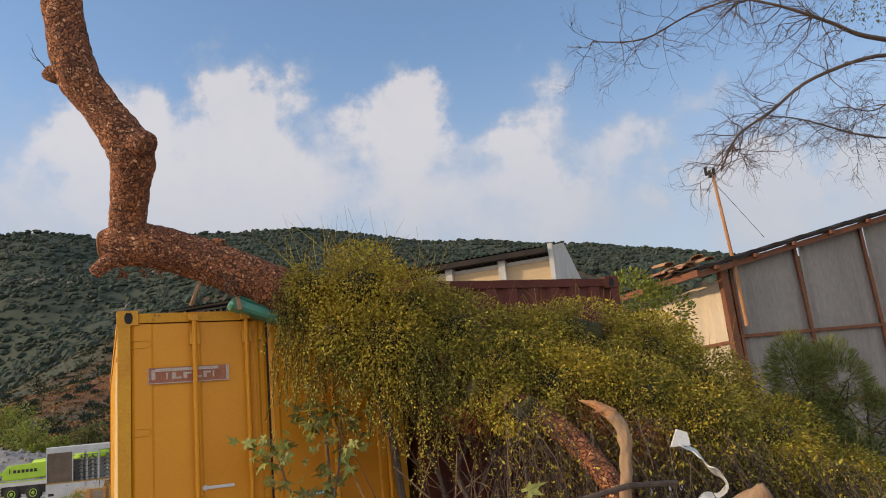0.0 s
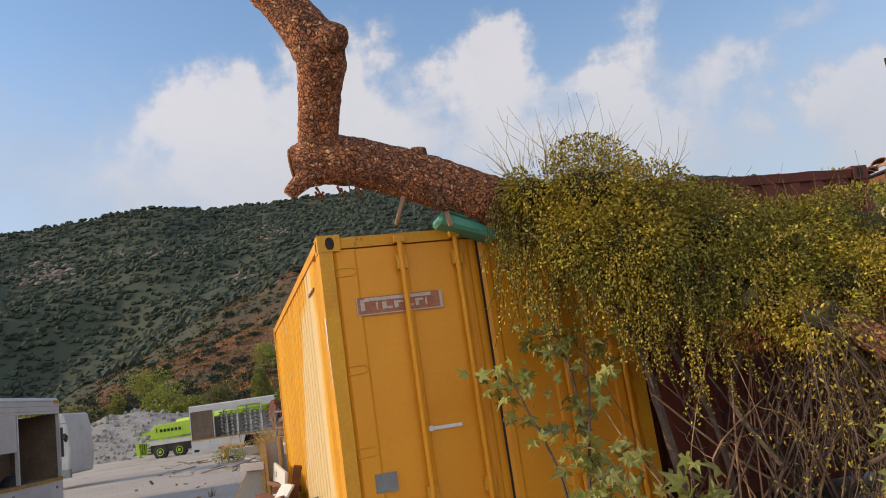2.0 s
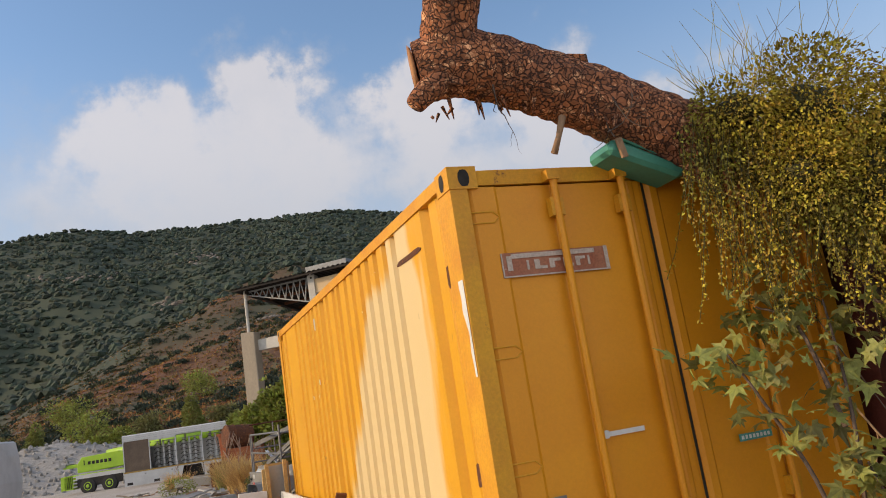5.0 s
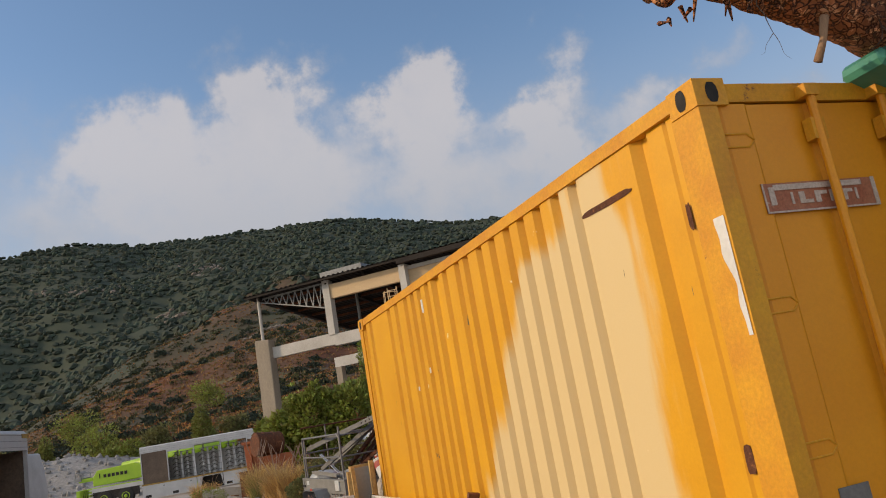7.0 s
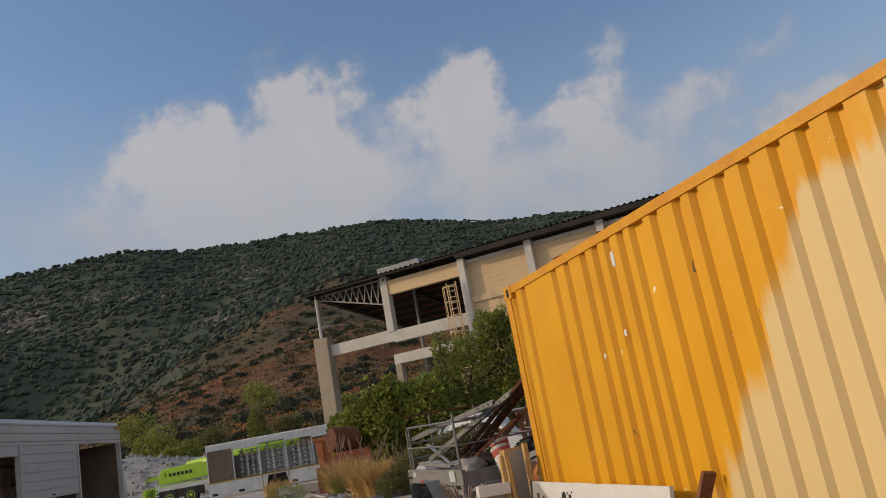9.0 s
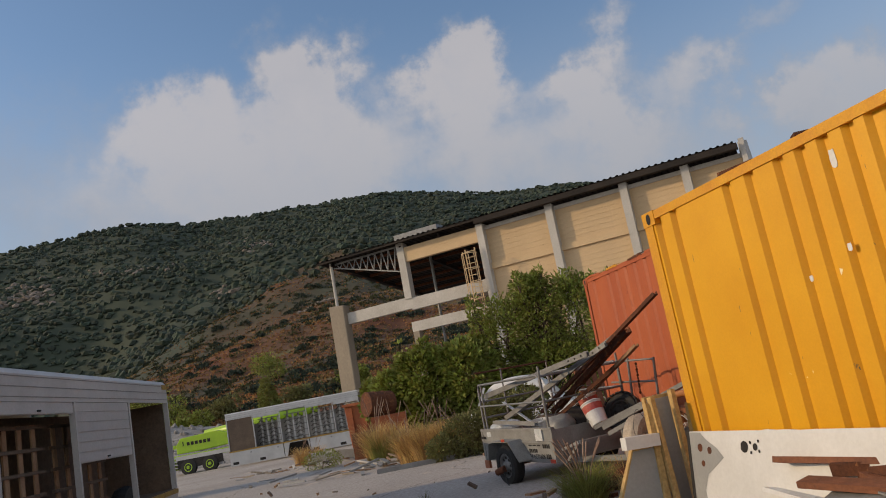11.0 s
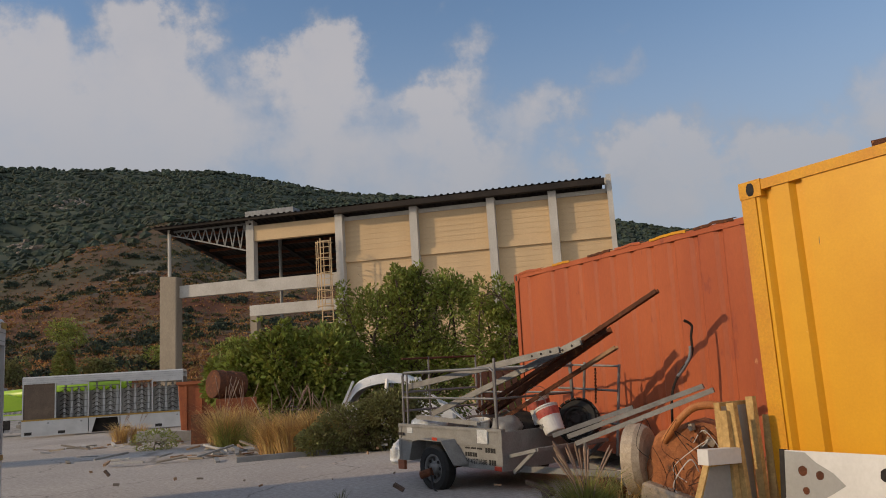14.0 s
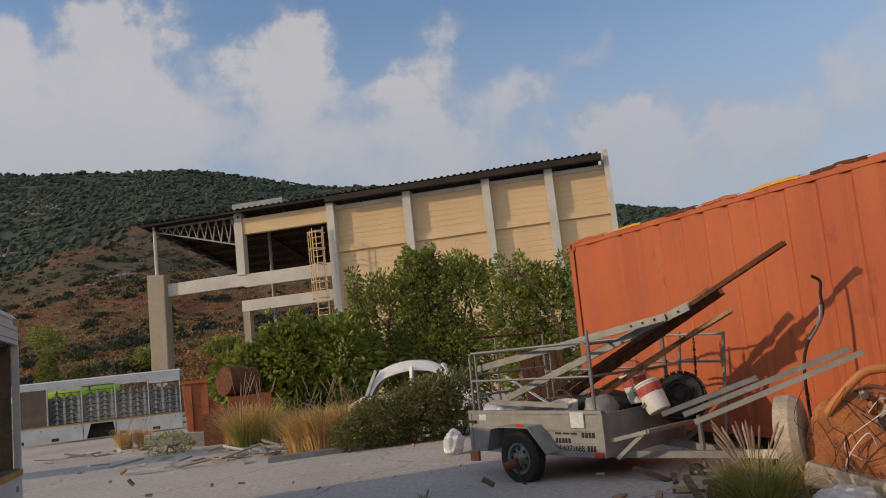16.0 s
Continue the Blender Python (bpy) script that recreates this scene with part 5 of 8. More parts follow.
# ---- dry grass bank ----
def grass(name, spots, n, height, spread, material, label, seed, category="grass", plumes=0, kind="", lean=0.5):
    """A tuft of bent blades; spots are (x, y, z, scale)."""
    rng = np.random.default_rng(seed)
    x0, y0, z0, _ = spots[0]
    root = thing(name, Matrix.Translation((x0, y0, z0)), label, category, kind=kind)
    vs, fs = [], []
    for x, y, z, s in spots:
        for k in range(n):
            an, h_ = rng.uniform(0, 2 * math.pi), height * s * rng.uniform(0.45, 1.1)
            r0 = spread * s * rng.random() * 0.35
            out = spread * s * rng.uniform(0.2, 1.0)
            b0 = np.array((x - x0 + math.cos(an) * r0, y - y0 + math.sin(an) * r0, z - z0 - 0.02))
            d = np.array((math.cos(an), math.sin(an), 0)) * out * lean * 2 + rng.normal(size=3) * 0.02
            side = np.array((-math.sin(an), math.cos(an), 0)) * (0.004 + 0.003 * s) * (1.7 if height > 0.85 else 1.0)
            i = len(vs)
            for t in (0, .4, .75, 1.0):
                c = b0 + d * t ** 1.8 + np.array((0, 0, h_ * (t - 0.28 * t ** 3)))
                wd = 1 - t * 0.9
                vs += [c + side * wd, c - side * wd]
            for q in range(3):
                fs.append((i + 2 * q, i + 2 * q + 1, i + 2 * q + 3, i + 2 * q + 2))
    ob = raw_mesh("foliage", [tuple(v) for v in vs], fs, material)
    ob["kind"] = "stuff"
    ob.parent = root
    for k in range(plumes):
        x, y, z, s = spots[k % len(spots)]
        an = rng.uniform(0, 2 * math.pi)
        h_ = height * s * rng.uniform(0.95, 1.25)
        e = np.array((math.cos(an) * spread * .5, math.sin(an) * spread * .5, h_))
        b0 = np.array((x - x0, y - y0, z - z0))
        bm = B()
        q = spline([b0, b0 + e * np.array((.4, .4, .6)), b0 + e], 5)
        tube(bm, q, list(np.interp(range(len(q)), [0, 6, 7, 9, 10], [0.003, 0.003, 0.009 * s, 0.010 * s, 0.002])), 6, True, 0.4)
        part("plume", bm, "plume", root)
    return root


rnd = random.Random(8)
bank = [(rnd.uniform(0.9, 4.8), rnd.uniform(5.3, 6.6), 0, rnd.uniform(0.5, 1.2)) for _ in range(120)]
grass("dry_grass_bank", [(x, y, ground_z(x, y), s) for x, y, _, s in bank], 34, 0.5, 0.3, "straw", "thick dry yellow grass round the tree's foot", 4, kind="stuff")

# ---- fig saplings by the container ----
def fig_leafs(centres, size, root, off, rng):
    """Lobed leaves, each of five pointed lobes round one stalk."""
    vs, fs = [], []
    for c in centres:
        nrm = Vector(rng.standard_normal(3) + np.array((0, -0.6, 0.9))).normalized()
        u_ = nrm.orthogonal().normalized()
        u_ = Matrix.Rotation(rng.uniform(0, 6.28), 3, nrm) @ u_
        w_ = nrm.cross(u_)
        s = size * rng.uniform(0.6, 1.25)
        base_ = Vector(c) - Vector(off)
        i = len(vs)
        vs.append(tuple(base_))
        ring = []
        for an, r in ((-2.4, .35), (-1.9, .55), (-1.5, .35), (-1.0, .85), (-.65, .45), (-.25, .6), (0, 1.15), (.25, .6), (.65, .45), (1.0, .85), (1.5, .35), (1.9, .55), (2.4, .35)):
            q = base_ + (u_ * math.cos(an) + w_ * math.sin(an)) * r * s * 0.6 - nrm * (r * r * s * 0.16)
            vs.append(tuple(q))
        for k in range(12):
            fs.append((i, i + 1 + k, i + 2 + k))
    ob = raw_mesh("leaves", vs, fs, "figleaf")
    ob.parent = root


def fig(name, stems, n, size, seed, label, tuft=0.16):
    rng = np.random.default_rng(seed)
    off = Vector(stems[0][0])
    root = thing(name, Matrix.Translation(off), label, "sapling")
    cs = []
    for st_ in stems:
        bm = B()
        q = spline(st_, 6)
        tube(bm, [Vector(c) - off for c in q], list(np.linspace(0.014, 0.005, len(q))), 6)
        part("stem", bm, "barkgrey", root)
        for k in range(n):
            t = rng.uniform(0.35, 1.0) ** 0.6
            c = q[min(len(q) - 1, int(t * len(q)))]
            cs.append(c + rng.normal(size=3) * np.array((tuft, tuft * 0.7, tuft * 0.75)) * (0.5 + 0.6 * t))
    fig_leafs(cs, size, root, off, rng)


fig("fig_sapling", [[(-1.28, 6.35, 0.0), (-1.35, 6.36, 0.7), (-1.5, 6.42, 1.15), (-1.62, 6.5, 1.45)], [(-1.28, 6.35, 0.0), (-1.15, 6.4, 0.8), (-1.08, 6.5, 1.2), (-1.05, 6.6, 1.62)], [(-1.15, 6.45, 1.0), (-1.2, 6.6, 1.5), (-1.36, 6.68, 1.64)], [(-1.28, 6.35, 0), (-1.1, 6.3, 0.5), (-1.15, 6.3, 0.85)]], 52, 0.15, 5, "young fig sapling with dusty lobed leaves", 0.115)
fig("fig_shoot", [[(-0.85, 5.95, 0.0), (-0.9, 5.95, 0.4), (-0.95, 5.98, 0.72)], [(-0.85, 5.95, 0.0), (-1.05, 6.05, 0.4), (-1.15, 6.1, 0.62)]], 26, 0.16, 6, "low fig shoots with broad green leaves", 0.09)
fig("fig_shoot", [[(0.28, 5.2, 0.0), (0.3, 5.15, 0.5), (0.33, 5.1, 0.88)]], 20, 0.19, 7, "bright low fig shoot in the sun", 0.075)
fig("fig_shoot", [[(-0.6, 5.55, 0.0), (-0.6, 5.58, 0.5), (-0.62, 5.6, 0.78)]], 20, 0.19, 8, "bright low fig shoot in the sun", 0.075)

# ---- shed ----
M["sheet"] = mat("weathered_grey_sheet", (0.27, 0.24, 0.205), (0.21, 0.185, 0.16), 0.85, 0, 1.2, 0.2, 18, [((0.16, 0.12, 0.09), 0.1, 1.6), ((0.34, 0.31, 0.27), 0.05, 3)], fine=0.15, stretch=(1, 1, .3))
# paler warm copy of the sheet, with sunlight put into the colour
M["palesheet"] = mat("cream_sheet_painted_sunlit", (0.56, 0.45, 0.31), (0.48, 0.38, 0.26), 0.8, 0, 1.5, 0.15, 18, ((0.36, 0.25, 0.15), 0.08, 1.6), fine=0.1, stretch=(1, 1, .3))
M["timber"] = mat("rusty_brown_timber", (0.24, 0.09, 0.04), (0.15, 0.06, 0.032), 0.85, 0, 3, 0.3, 30, fine=0.25)
M["tile"] = mat("clay_tile", (0.42, 0.22, 0.11), (0.34, 0.17, 0.09), 0.85, 0, 6, 0.3, 40, rand=0.25)


def make_shed():
    ang = math.degrees(math.atan2(0.7, 3.78))
    sh = thing("sheet_shed", pose(5.82, 16.9, 0, 0, 0, ang), "grey sheet-clad shed with rusty frame and low roof", "shed")
    L, z0, sl = 9.0, -0.1, 0.215
    top = lambda x: 4.28 + sl * x
    for k in range(5):
        a, b = 0.12 + k * 1.7, 0.12 + (k + 1) * 1.7 - 0.06
        for lo, hi in (((z0, z0), (2.68, 2.68)), ((2.74, 2.74), (top(a) - 0.1, top(b) - 0.1))):
            bm = B()
            n = 22
            g_, f_ = [], []
            for i in range(n + 1):
                x = a + (b - a) * i / n
                yy = 0.02 * math.sin(i * 1.9) * (0.4 + 0.6 * math.sin(i * 0.4 + k)) + 0.012 * noise.noise(Vector((x, lo[0], 2)))
                zt = hi[0] + (hi[1] - hi[0]) * i / n
                g_.append((bm.verts.new((x, yy, lo[0])), bm.verts.new((x, yy, zt))))
            for p_, q_ in zip(g_, g_[1:]):
                bm.faces.new((p_[0], q_[0], q_[1], p_[1]))
            part("wall_sheet", bm, "sheet", sh)
        bm = B()
        beam(bm, (a - 0.03, -0.05, z0), (a - 0.03 - (0.1 if k else 0), -0.05, top(a) - 0.05), 0.07, 0.07)
        part("stud", bm, "timber", sh)
    for za, zb in ((2.71, 2.71), (1.2, 1.2)):
        bm = B()
        beam(bm, (0.0 if za < 4 else 1.2, -0.045, za), (8.6, -0.045, zb if za < 4 else top(0) - .2 + .6), 0.05, 0.07)
        part("rail", bm, "timber", sh)
    bm = B()
    beam(bm, (0, -0.02, z0), (-0.1, -0.02, 4.25), 0.17, 0.15)
    part("corner_post", bm, "timber", sh, "rust-orange corner post")
    # side wall: the sunlight on it is put into its cream colour
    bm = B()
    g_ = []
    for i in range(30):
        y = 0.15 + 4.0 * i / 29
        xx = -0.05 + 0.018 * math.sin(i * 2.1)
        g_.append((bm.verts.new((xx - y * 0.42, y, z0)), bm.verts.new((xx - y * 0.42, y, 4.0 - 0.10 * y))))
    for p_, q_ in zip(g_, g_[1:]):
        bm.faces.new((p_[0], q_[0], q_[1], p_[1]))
    part("side_wall", bm, "palesheet", sh, "sheet side wall with sunlight put into its cream colour")
    bm = B()
    beam(bm, (-0.1, 0.1, 2.62), (-1.8, 4.1, 2.55), 0.05, 0.07)
    part("rail", bm, "timber", sh)
    # roof of wavy sheets with rafters under the verge
    bm = B()
    rows = []
    for i in range(64):
        x = -0.75 + 10.0 * i / 63
        rows.append([bm.verts.new((x - (1.7 if y > 0 else 0), y, top(x) + dz + 0.03 * math.sin(i * 1.7))) for y, dz in ((-0.30, 0.10), (4.6, 0.0))] + [bm.verts.new((x, -0.30, top(x) + 0.03 + 0.03 * math.sin(i * 1.7)))])
    for a, b in zip(rows, rows[1:]):
        bm.faces.new((a[0], b[0], b[1], a[1]))
        bm.faces.new((a[2], b[2], b[0], a[0]))
    part("roof", bm, "roof", sh, "dark sagging sheet roof")
    for k in range(9):
        x = -0.35 + k * 0.95
        bm = B()
        beam(bm, (x, -0.36, top(x) - 0.02), (x, 0.5, top(x) - 0.04), 0.09, 0.08)
        part("rafter_end", bm, "timber", sh)
    bm = B()
    beam(bm, (-0.75, -0.2, top(-0.75) - 0.06), (9, -0.2, top(9) - 0.06), 0.05, 0.12)
    part("verge_board", bm, "timber", sh)
    bm = B()
    beam(bm, (-0.75, -0.25, top(-0.75) - 0.02), (-2.4, 4.5, top(-0.75) - 0.15), 0.07, 0.14)
    part("eave_board", bm, "timber", sh)
    return sh


make_shed()


def tile_stack():
    t = thing("tile_stack", pose(5.05, 17.4, 4.24, 0, -8, 10), "small heap of clay tiles on the shed roof", "roof tiles")
    rng = random.Random(3)
    for k in range(13):
        bm = B()
        pts = [(0.16 * math.cos(a_), 0.07 * math.sin(a_)) for a_ in np.linspace(0, math.pi, 7)]
        pts += [(0.9 * x, 0.9 * z - 0.008) for x, z in pts[::-1]]
        prism(bm, pts, -0.2, 0.2)
        o = part("tile", bm, "tile", t)
        o.matrix_basis = pose(rng.uniform(-0.5, 0.6), rng.uniform(-0.3, 0.3), 0.02 + 0.09 * (k % 4), rng.uniform(-8, 8), rng.uniform(-10, 10), rng.uniform(-30, 30))


tile_stack()
pl = thing("antenna_pole", Matrix.Translation((6.02, 16.75, 2.9)), "leaning pale pole with a small sprinkler head", "pole")
bm = B()
tube(bm, [(0, 0, 0), (-0.02, 0.02, 1.2), (-0.10, 0.1, 3.4)], [0.045, 0.042, 0.035], 8)
part("pole", bm, "cutwood", pl)
bm = B()
for a_, b_, r in (((-0.26, 0.1, 3.46), (-0.05, 0.1, 3.46), 0.025), ((-0.24, 0.1, 3.42), (-0.24, 0.1, 3.60), 0.035), ((-0.07, 0.1, 3.40), (-0.07, 0.1, 3.56), 0.035), ((-0.16, 0.1, 3.36), (-0.16, 0.1, 3.52), 0.04)):
    tube(bm, [a_, b_], r, 8)
part("head", bm, "dark", pl)
bm = B()
tube(bm, spline([(-0.14, 0.1, 3.3), (0.35, 0.12, 2.55), (0.75, 0.1, 1.9)], 6), 0.006, 4)
part("wire", bm, "dark", pl)

shrub("young_pine", [(3.75, 9.2, 1.45, .30, .3, .55), (4.15, 9.25, 1.3, .35, .3, .6), (4.4, 9.2, 0.9, .4, .35, .45), (3.6, 9.1, 0.9, .35, .3, .4)], 26000, 0.11, "pineleaf", "young pine with soft bright green needles", "pine", 31, 5, (4.0, 9.2), 0.09)
shrub("lime_bush", [(2.6, 12.2, 3.0, .5, .5, .5), (2.2, 12.1, 2.7, .4, .4, .4), (3.1, 12.2, 2.75, .45, .4, .5), (2.7, 12.2, 2.0, .8, .6, .8)], 7000, 0.075, "limeleaf", "yellow-green bush lit by low sun", "bush", 32, 3, (2.6, 12.2))


def bare_tree():
    t = thing("bare_tree", Matrix.Translation((5.6, 7.6, 0.2)), "bare-branched tree with fine drooping twigs", "tree")
    off = Vector((5.6, 7.6, 0.2))
    rng = np.random.default_rng(17)
    bm = B()
    tube(bm, [Vector(q) - off for q in spline([(5.6, 7.6, 0.0), (5.55, 7.6, 2.0), (5.3, 7.6, 3.6), (5.2, 7.6, 5.0), (5.3, 7.6, 6.5)], 6)], list(np.linspace(0.14, 0.06, 25)), 10, True, 0.2)
    part("trunk", bm, "barkgrey", t, flat=False)
    limbs = [([(5.25, 7.6, 4.3), (4.6, 7.5, 4.62), (3.79, 7.5, 4.46), (3.29, 7.5, 4.15), (2.92, 7.5, 3.93), (2.7, 7.5, 3.6)], 0.024), ([(5.3, 7.6, 4.0), (4.7, 7.5, 3.75), (4.18, 7.5, 3.79), (3.59, 7.5, 4.03), (3.2, 7.5, 4.12)], 0.014),
             ([(5.2, 7.6, 4.7), (4.4, 7.5, 4.85), (4.08, 7.5, 5.04), (3.62, 7.5, 5.28), (3.2, 7.6, 5.5)], 0.03), ([(5.2, 7.7, 5.2), (4.2, 7.8, 5.7), (3.03, 8.0, 5.62), (2.32, 8.0, 5.33), (1.75, 8.0, 5.36)], 0.016),
             ([(4.6, 7.5, 4.2), (4.3, 7.5, 4.05), (4.0, 7.45, 4.1)], 0.01), ([(5.2, 7.6, 5.6), (4.4, 7.4, 5.9), (3.6, 7.4, 6.0)], 0.02)]
    for pts, r in limbs:
        bm = B()
        q = spline(pts, 5)
        tube(bm, [Vector(c) - off for c in q], list(np.linspace(r, r * 0.35, len(q))), 7)
        n = len(q)
        for k in range(30):
            i = int(rng.integers(n // 3, n))
            v = rng.standard_normal(3) * np.array((.7, .5, .7)) + np.array((-0.5, 0, -0.15))
            twigs(bm, Vector(q[i]) - off, v, rng.uniform(0.3, 0.65), r * 0.22 + 0.001, rng, 2, 4, 0.7, 0.03, 0.7)
        part("limb", bm, "barkgrey", t)
    p = np.array([(4.0 + rng.random() * 0.8, 7.5 + rng.normal() * 0.1, 5.15 + rng.normal() * 0.1) for k in range(300)])
    leaf_part("leaves", p - np.array(off), 0.05, 0.012, "olive", t, rng, None, 0.9)


bare_tree()

# ---- markings on the yellow container ----
def flatpart(name, dims, y, material, parent, label=""):
    """A thin plate on the door face: x0, x1, z0, z1 at depth y."""
    x0, x1, z0, z1 = dims
    return boxpart(name, (x0, x1, y - 0.003, y, z0, z1), material, parent, label)


st_ = flatpart("sticker", (0.23, 0.885, 1.985, 2.118), 0.012, "stickred", yellow, "faded red sticker with pale lettering shapes")
for d_ in ((0.23, 0.885, 1.985, 1.993), (0.23, 0.238, 1.993, 2.118), (0.862, 0.885, 1.993, 2.118)):
    flatpart("border", d_, 0.0085, "sticker", st_)
bm = B()
x = 0.26
for k, wd in enumerate((0.10, 0.03, 0.075, 0.07, 0.06, 0.06, 0.03)):
    if k == 0:
        for d in ((x, x + 0.03, 2.02, 2.10), (x + 0.03, 0.80, 2.085, 2.11)):
            box(bm, d[0], d[1], 0.005, 0.0085, d[2], d[3])
    else:
        box(bm, x, x + wd * 0.42, 0.005, 0.0085, 2.02, 2.072)
        if wd > 0.05:
            box(bm, x + wd * 0.42, x + wd, 0.005, 0.0085, 2.02 + (0.035 if k % 2 else 0), 2.036 + (0.035 if k % 2 else 0))
    x += wd + 0.016
part("print", bm, "sticker", st_)
flatpart("paint_scar", (0.665, 0.90, 1.10, 1.125), 0.012, "whitep", yellow, "pale scraped streak")
bm = B()
lathe(bm, [(0.022, 0), (0.022, 0.004)], 12, Matrix.Translation((0.665, 0.0125, 1.113)) @ Matrix.Rotation(radians(90), 4, "X"))
part("paint_scar", bm, "whitep", yellow)
sg = flatpart("small_sign", (1.49, 1.72, 0.945, 0.985), 0.0, "teal", yellow, "small teal sign with pale writing")
bm = B()
for k in range(8):
    box(bm, 1.505 + k * 0.026, 1.520 + k * 0.026, -0.006, -0.0035, 0.955, 0.975)
part("writing", bm, "whitep", sg)
flatpart("metal_plate", (0.21, 0.37, 0.73, 0.86), 0.012, "steel", yellow, "scratched bare metal plate")
for nm, y0, y1, z0, z1, mt in (("vent_slot", 0.60, 1.08, 2.295, 2.33, "rust"), ("rust_patch", 0.20, 0.25, 0.95, 1.07, "rust"), ("rust_patch", 0.21, 0.24, 2.0, 2.12, "rust"), ("chipped_paint", 3.85, 3.90, 2.30, 2.42, "whitep"), ("chipped_paint", 3.92, 3.955, 1.78, 1.83, "whitep"), ("chipped_paint", 4.3, 4.33, 1.66, 1.70, "whitep")):
    bm = B()
    n = 12
    ring = [(((y0 + y1) / 2) + (y1 - y0) / 2 * math.copysign(abs(math.cos(a_)) ** .5, math.cos(a_)) * (1 + .25 * noise.noise(Vector((a_, y0, 1)))), ((z0 + z1) / 2) + (z1 - z0) / 2 * math.copysign(abs(math.sin(a_)) ** .5, math.sin(a_)) * (1 + .25 * noise.noise(Vector((a_, z0, 5))))) for a_ in np.linspace(0, 2 * math.pi, n, False)]
    xf = 0.006 if nm == "rust_patch" else 0.008
    xf = -0.0035 if y0 < 0.19 else xf
    f0 = [bm.verts.new((xf, y, z)) for y, z in ring]
    f1 = [bm.verts.new((xf + 0.003, y, z)) for y, z in ring]
    bm.faces.new(f0)
    for i in range(n):
        bm.faces.new((f0[i], f0[(i + 1) % n], f1[(i + 1) % n], f1[i]))
    part(nm, bm, mt, yellow)
# long pale worn streak down the corner post
bm = B()
zs = np.linspace(1.50, 2.0, 18)
edge = [0.045 + 0.03 * noise.noise(Vector((z * 9, 0, 0))) + 0.02 * math.sin(z * 7) for z in zs]
a_ = [bm.verts.new((-0.004, 0.012, z)) for z in zs]
b_ = [bm.verts.new((-0.004, 0.012 + e_, z)) for z, e_ in zip(zs, edge)]
for i in range(len(zs) - 1):
    bm.faces.new((a_[i], a_[i + 1], b_[i + 1], b_[i]))
part("worn_streak", bm, "whitep", yellow, "bare white patch of worn paint")
# rusty offcuts on the container roof
for i, (x, y, l_, r_) in enumerate(((0.25, 5.0, 0.32, 15), (0.4, 4.2, 0.5, 60))):
    rb = tagged(part("rusty_offcut", (lambda b: (box(b, -0.06, 0.06, -l_ / 2, l_ / 2, 0, 0.10), b)[1])(B()), "rust", bevel=0.01), "short rusty steel offcut on the container roof", "scrap metal")
    rb.matrix_basis = YEL @ pose(x, y, 2.575, 0, 0, r_)

# ---- stripped delivery bodies ----
M["bodywhite"] = mat("dirty_white_body", (0.50, 0.49, 0.47), (0.41, 0.40, 0.385), 0.45, 0.1, 1.5, 0.06, 30, ((0.36, 0.32, 0.27), 0.06, 3), fine=0.08)
M["ochre"] = mat("ochre_trim", (0.42, 0.26, 0.04), (0.30, 0.18, 0.04), 0.6, 0, 5, 0.1, 40)
M["inner"] = mat("dark_brown_interior", (0.12, 0.085, 0.06), (0.17, 0.12, 0.08), 0.85, 0, 2, 0.1, 20)
M["glass"] = bpy.data.materials.new("dusty_glass")
M["glass"].use_nodes = True
gp = M["glass"].node_tree.nodes["Principled BSDF"]
gp.inputs["Base Color"].default_value, gp.inputs["Roughness"].default_value, gp.inputs["Transmission Weight"].default_value = (0.5, 0.5, 0.48, 1), 0.08, 0.85


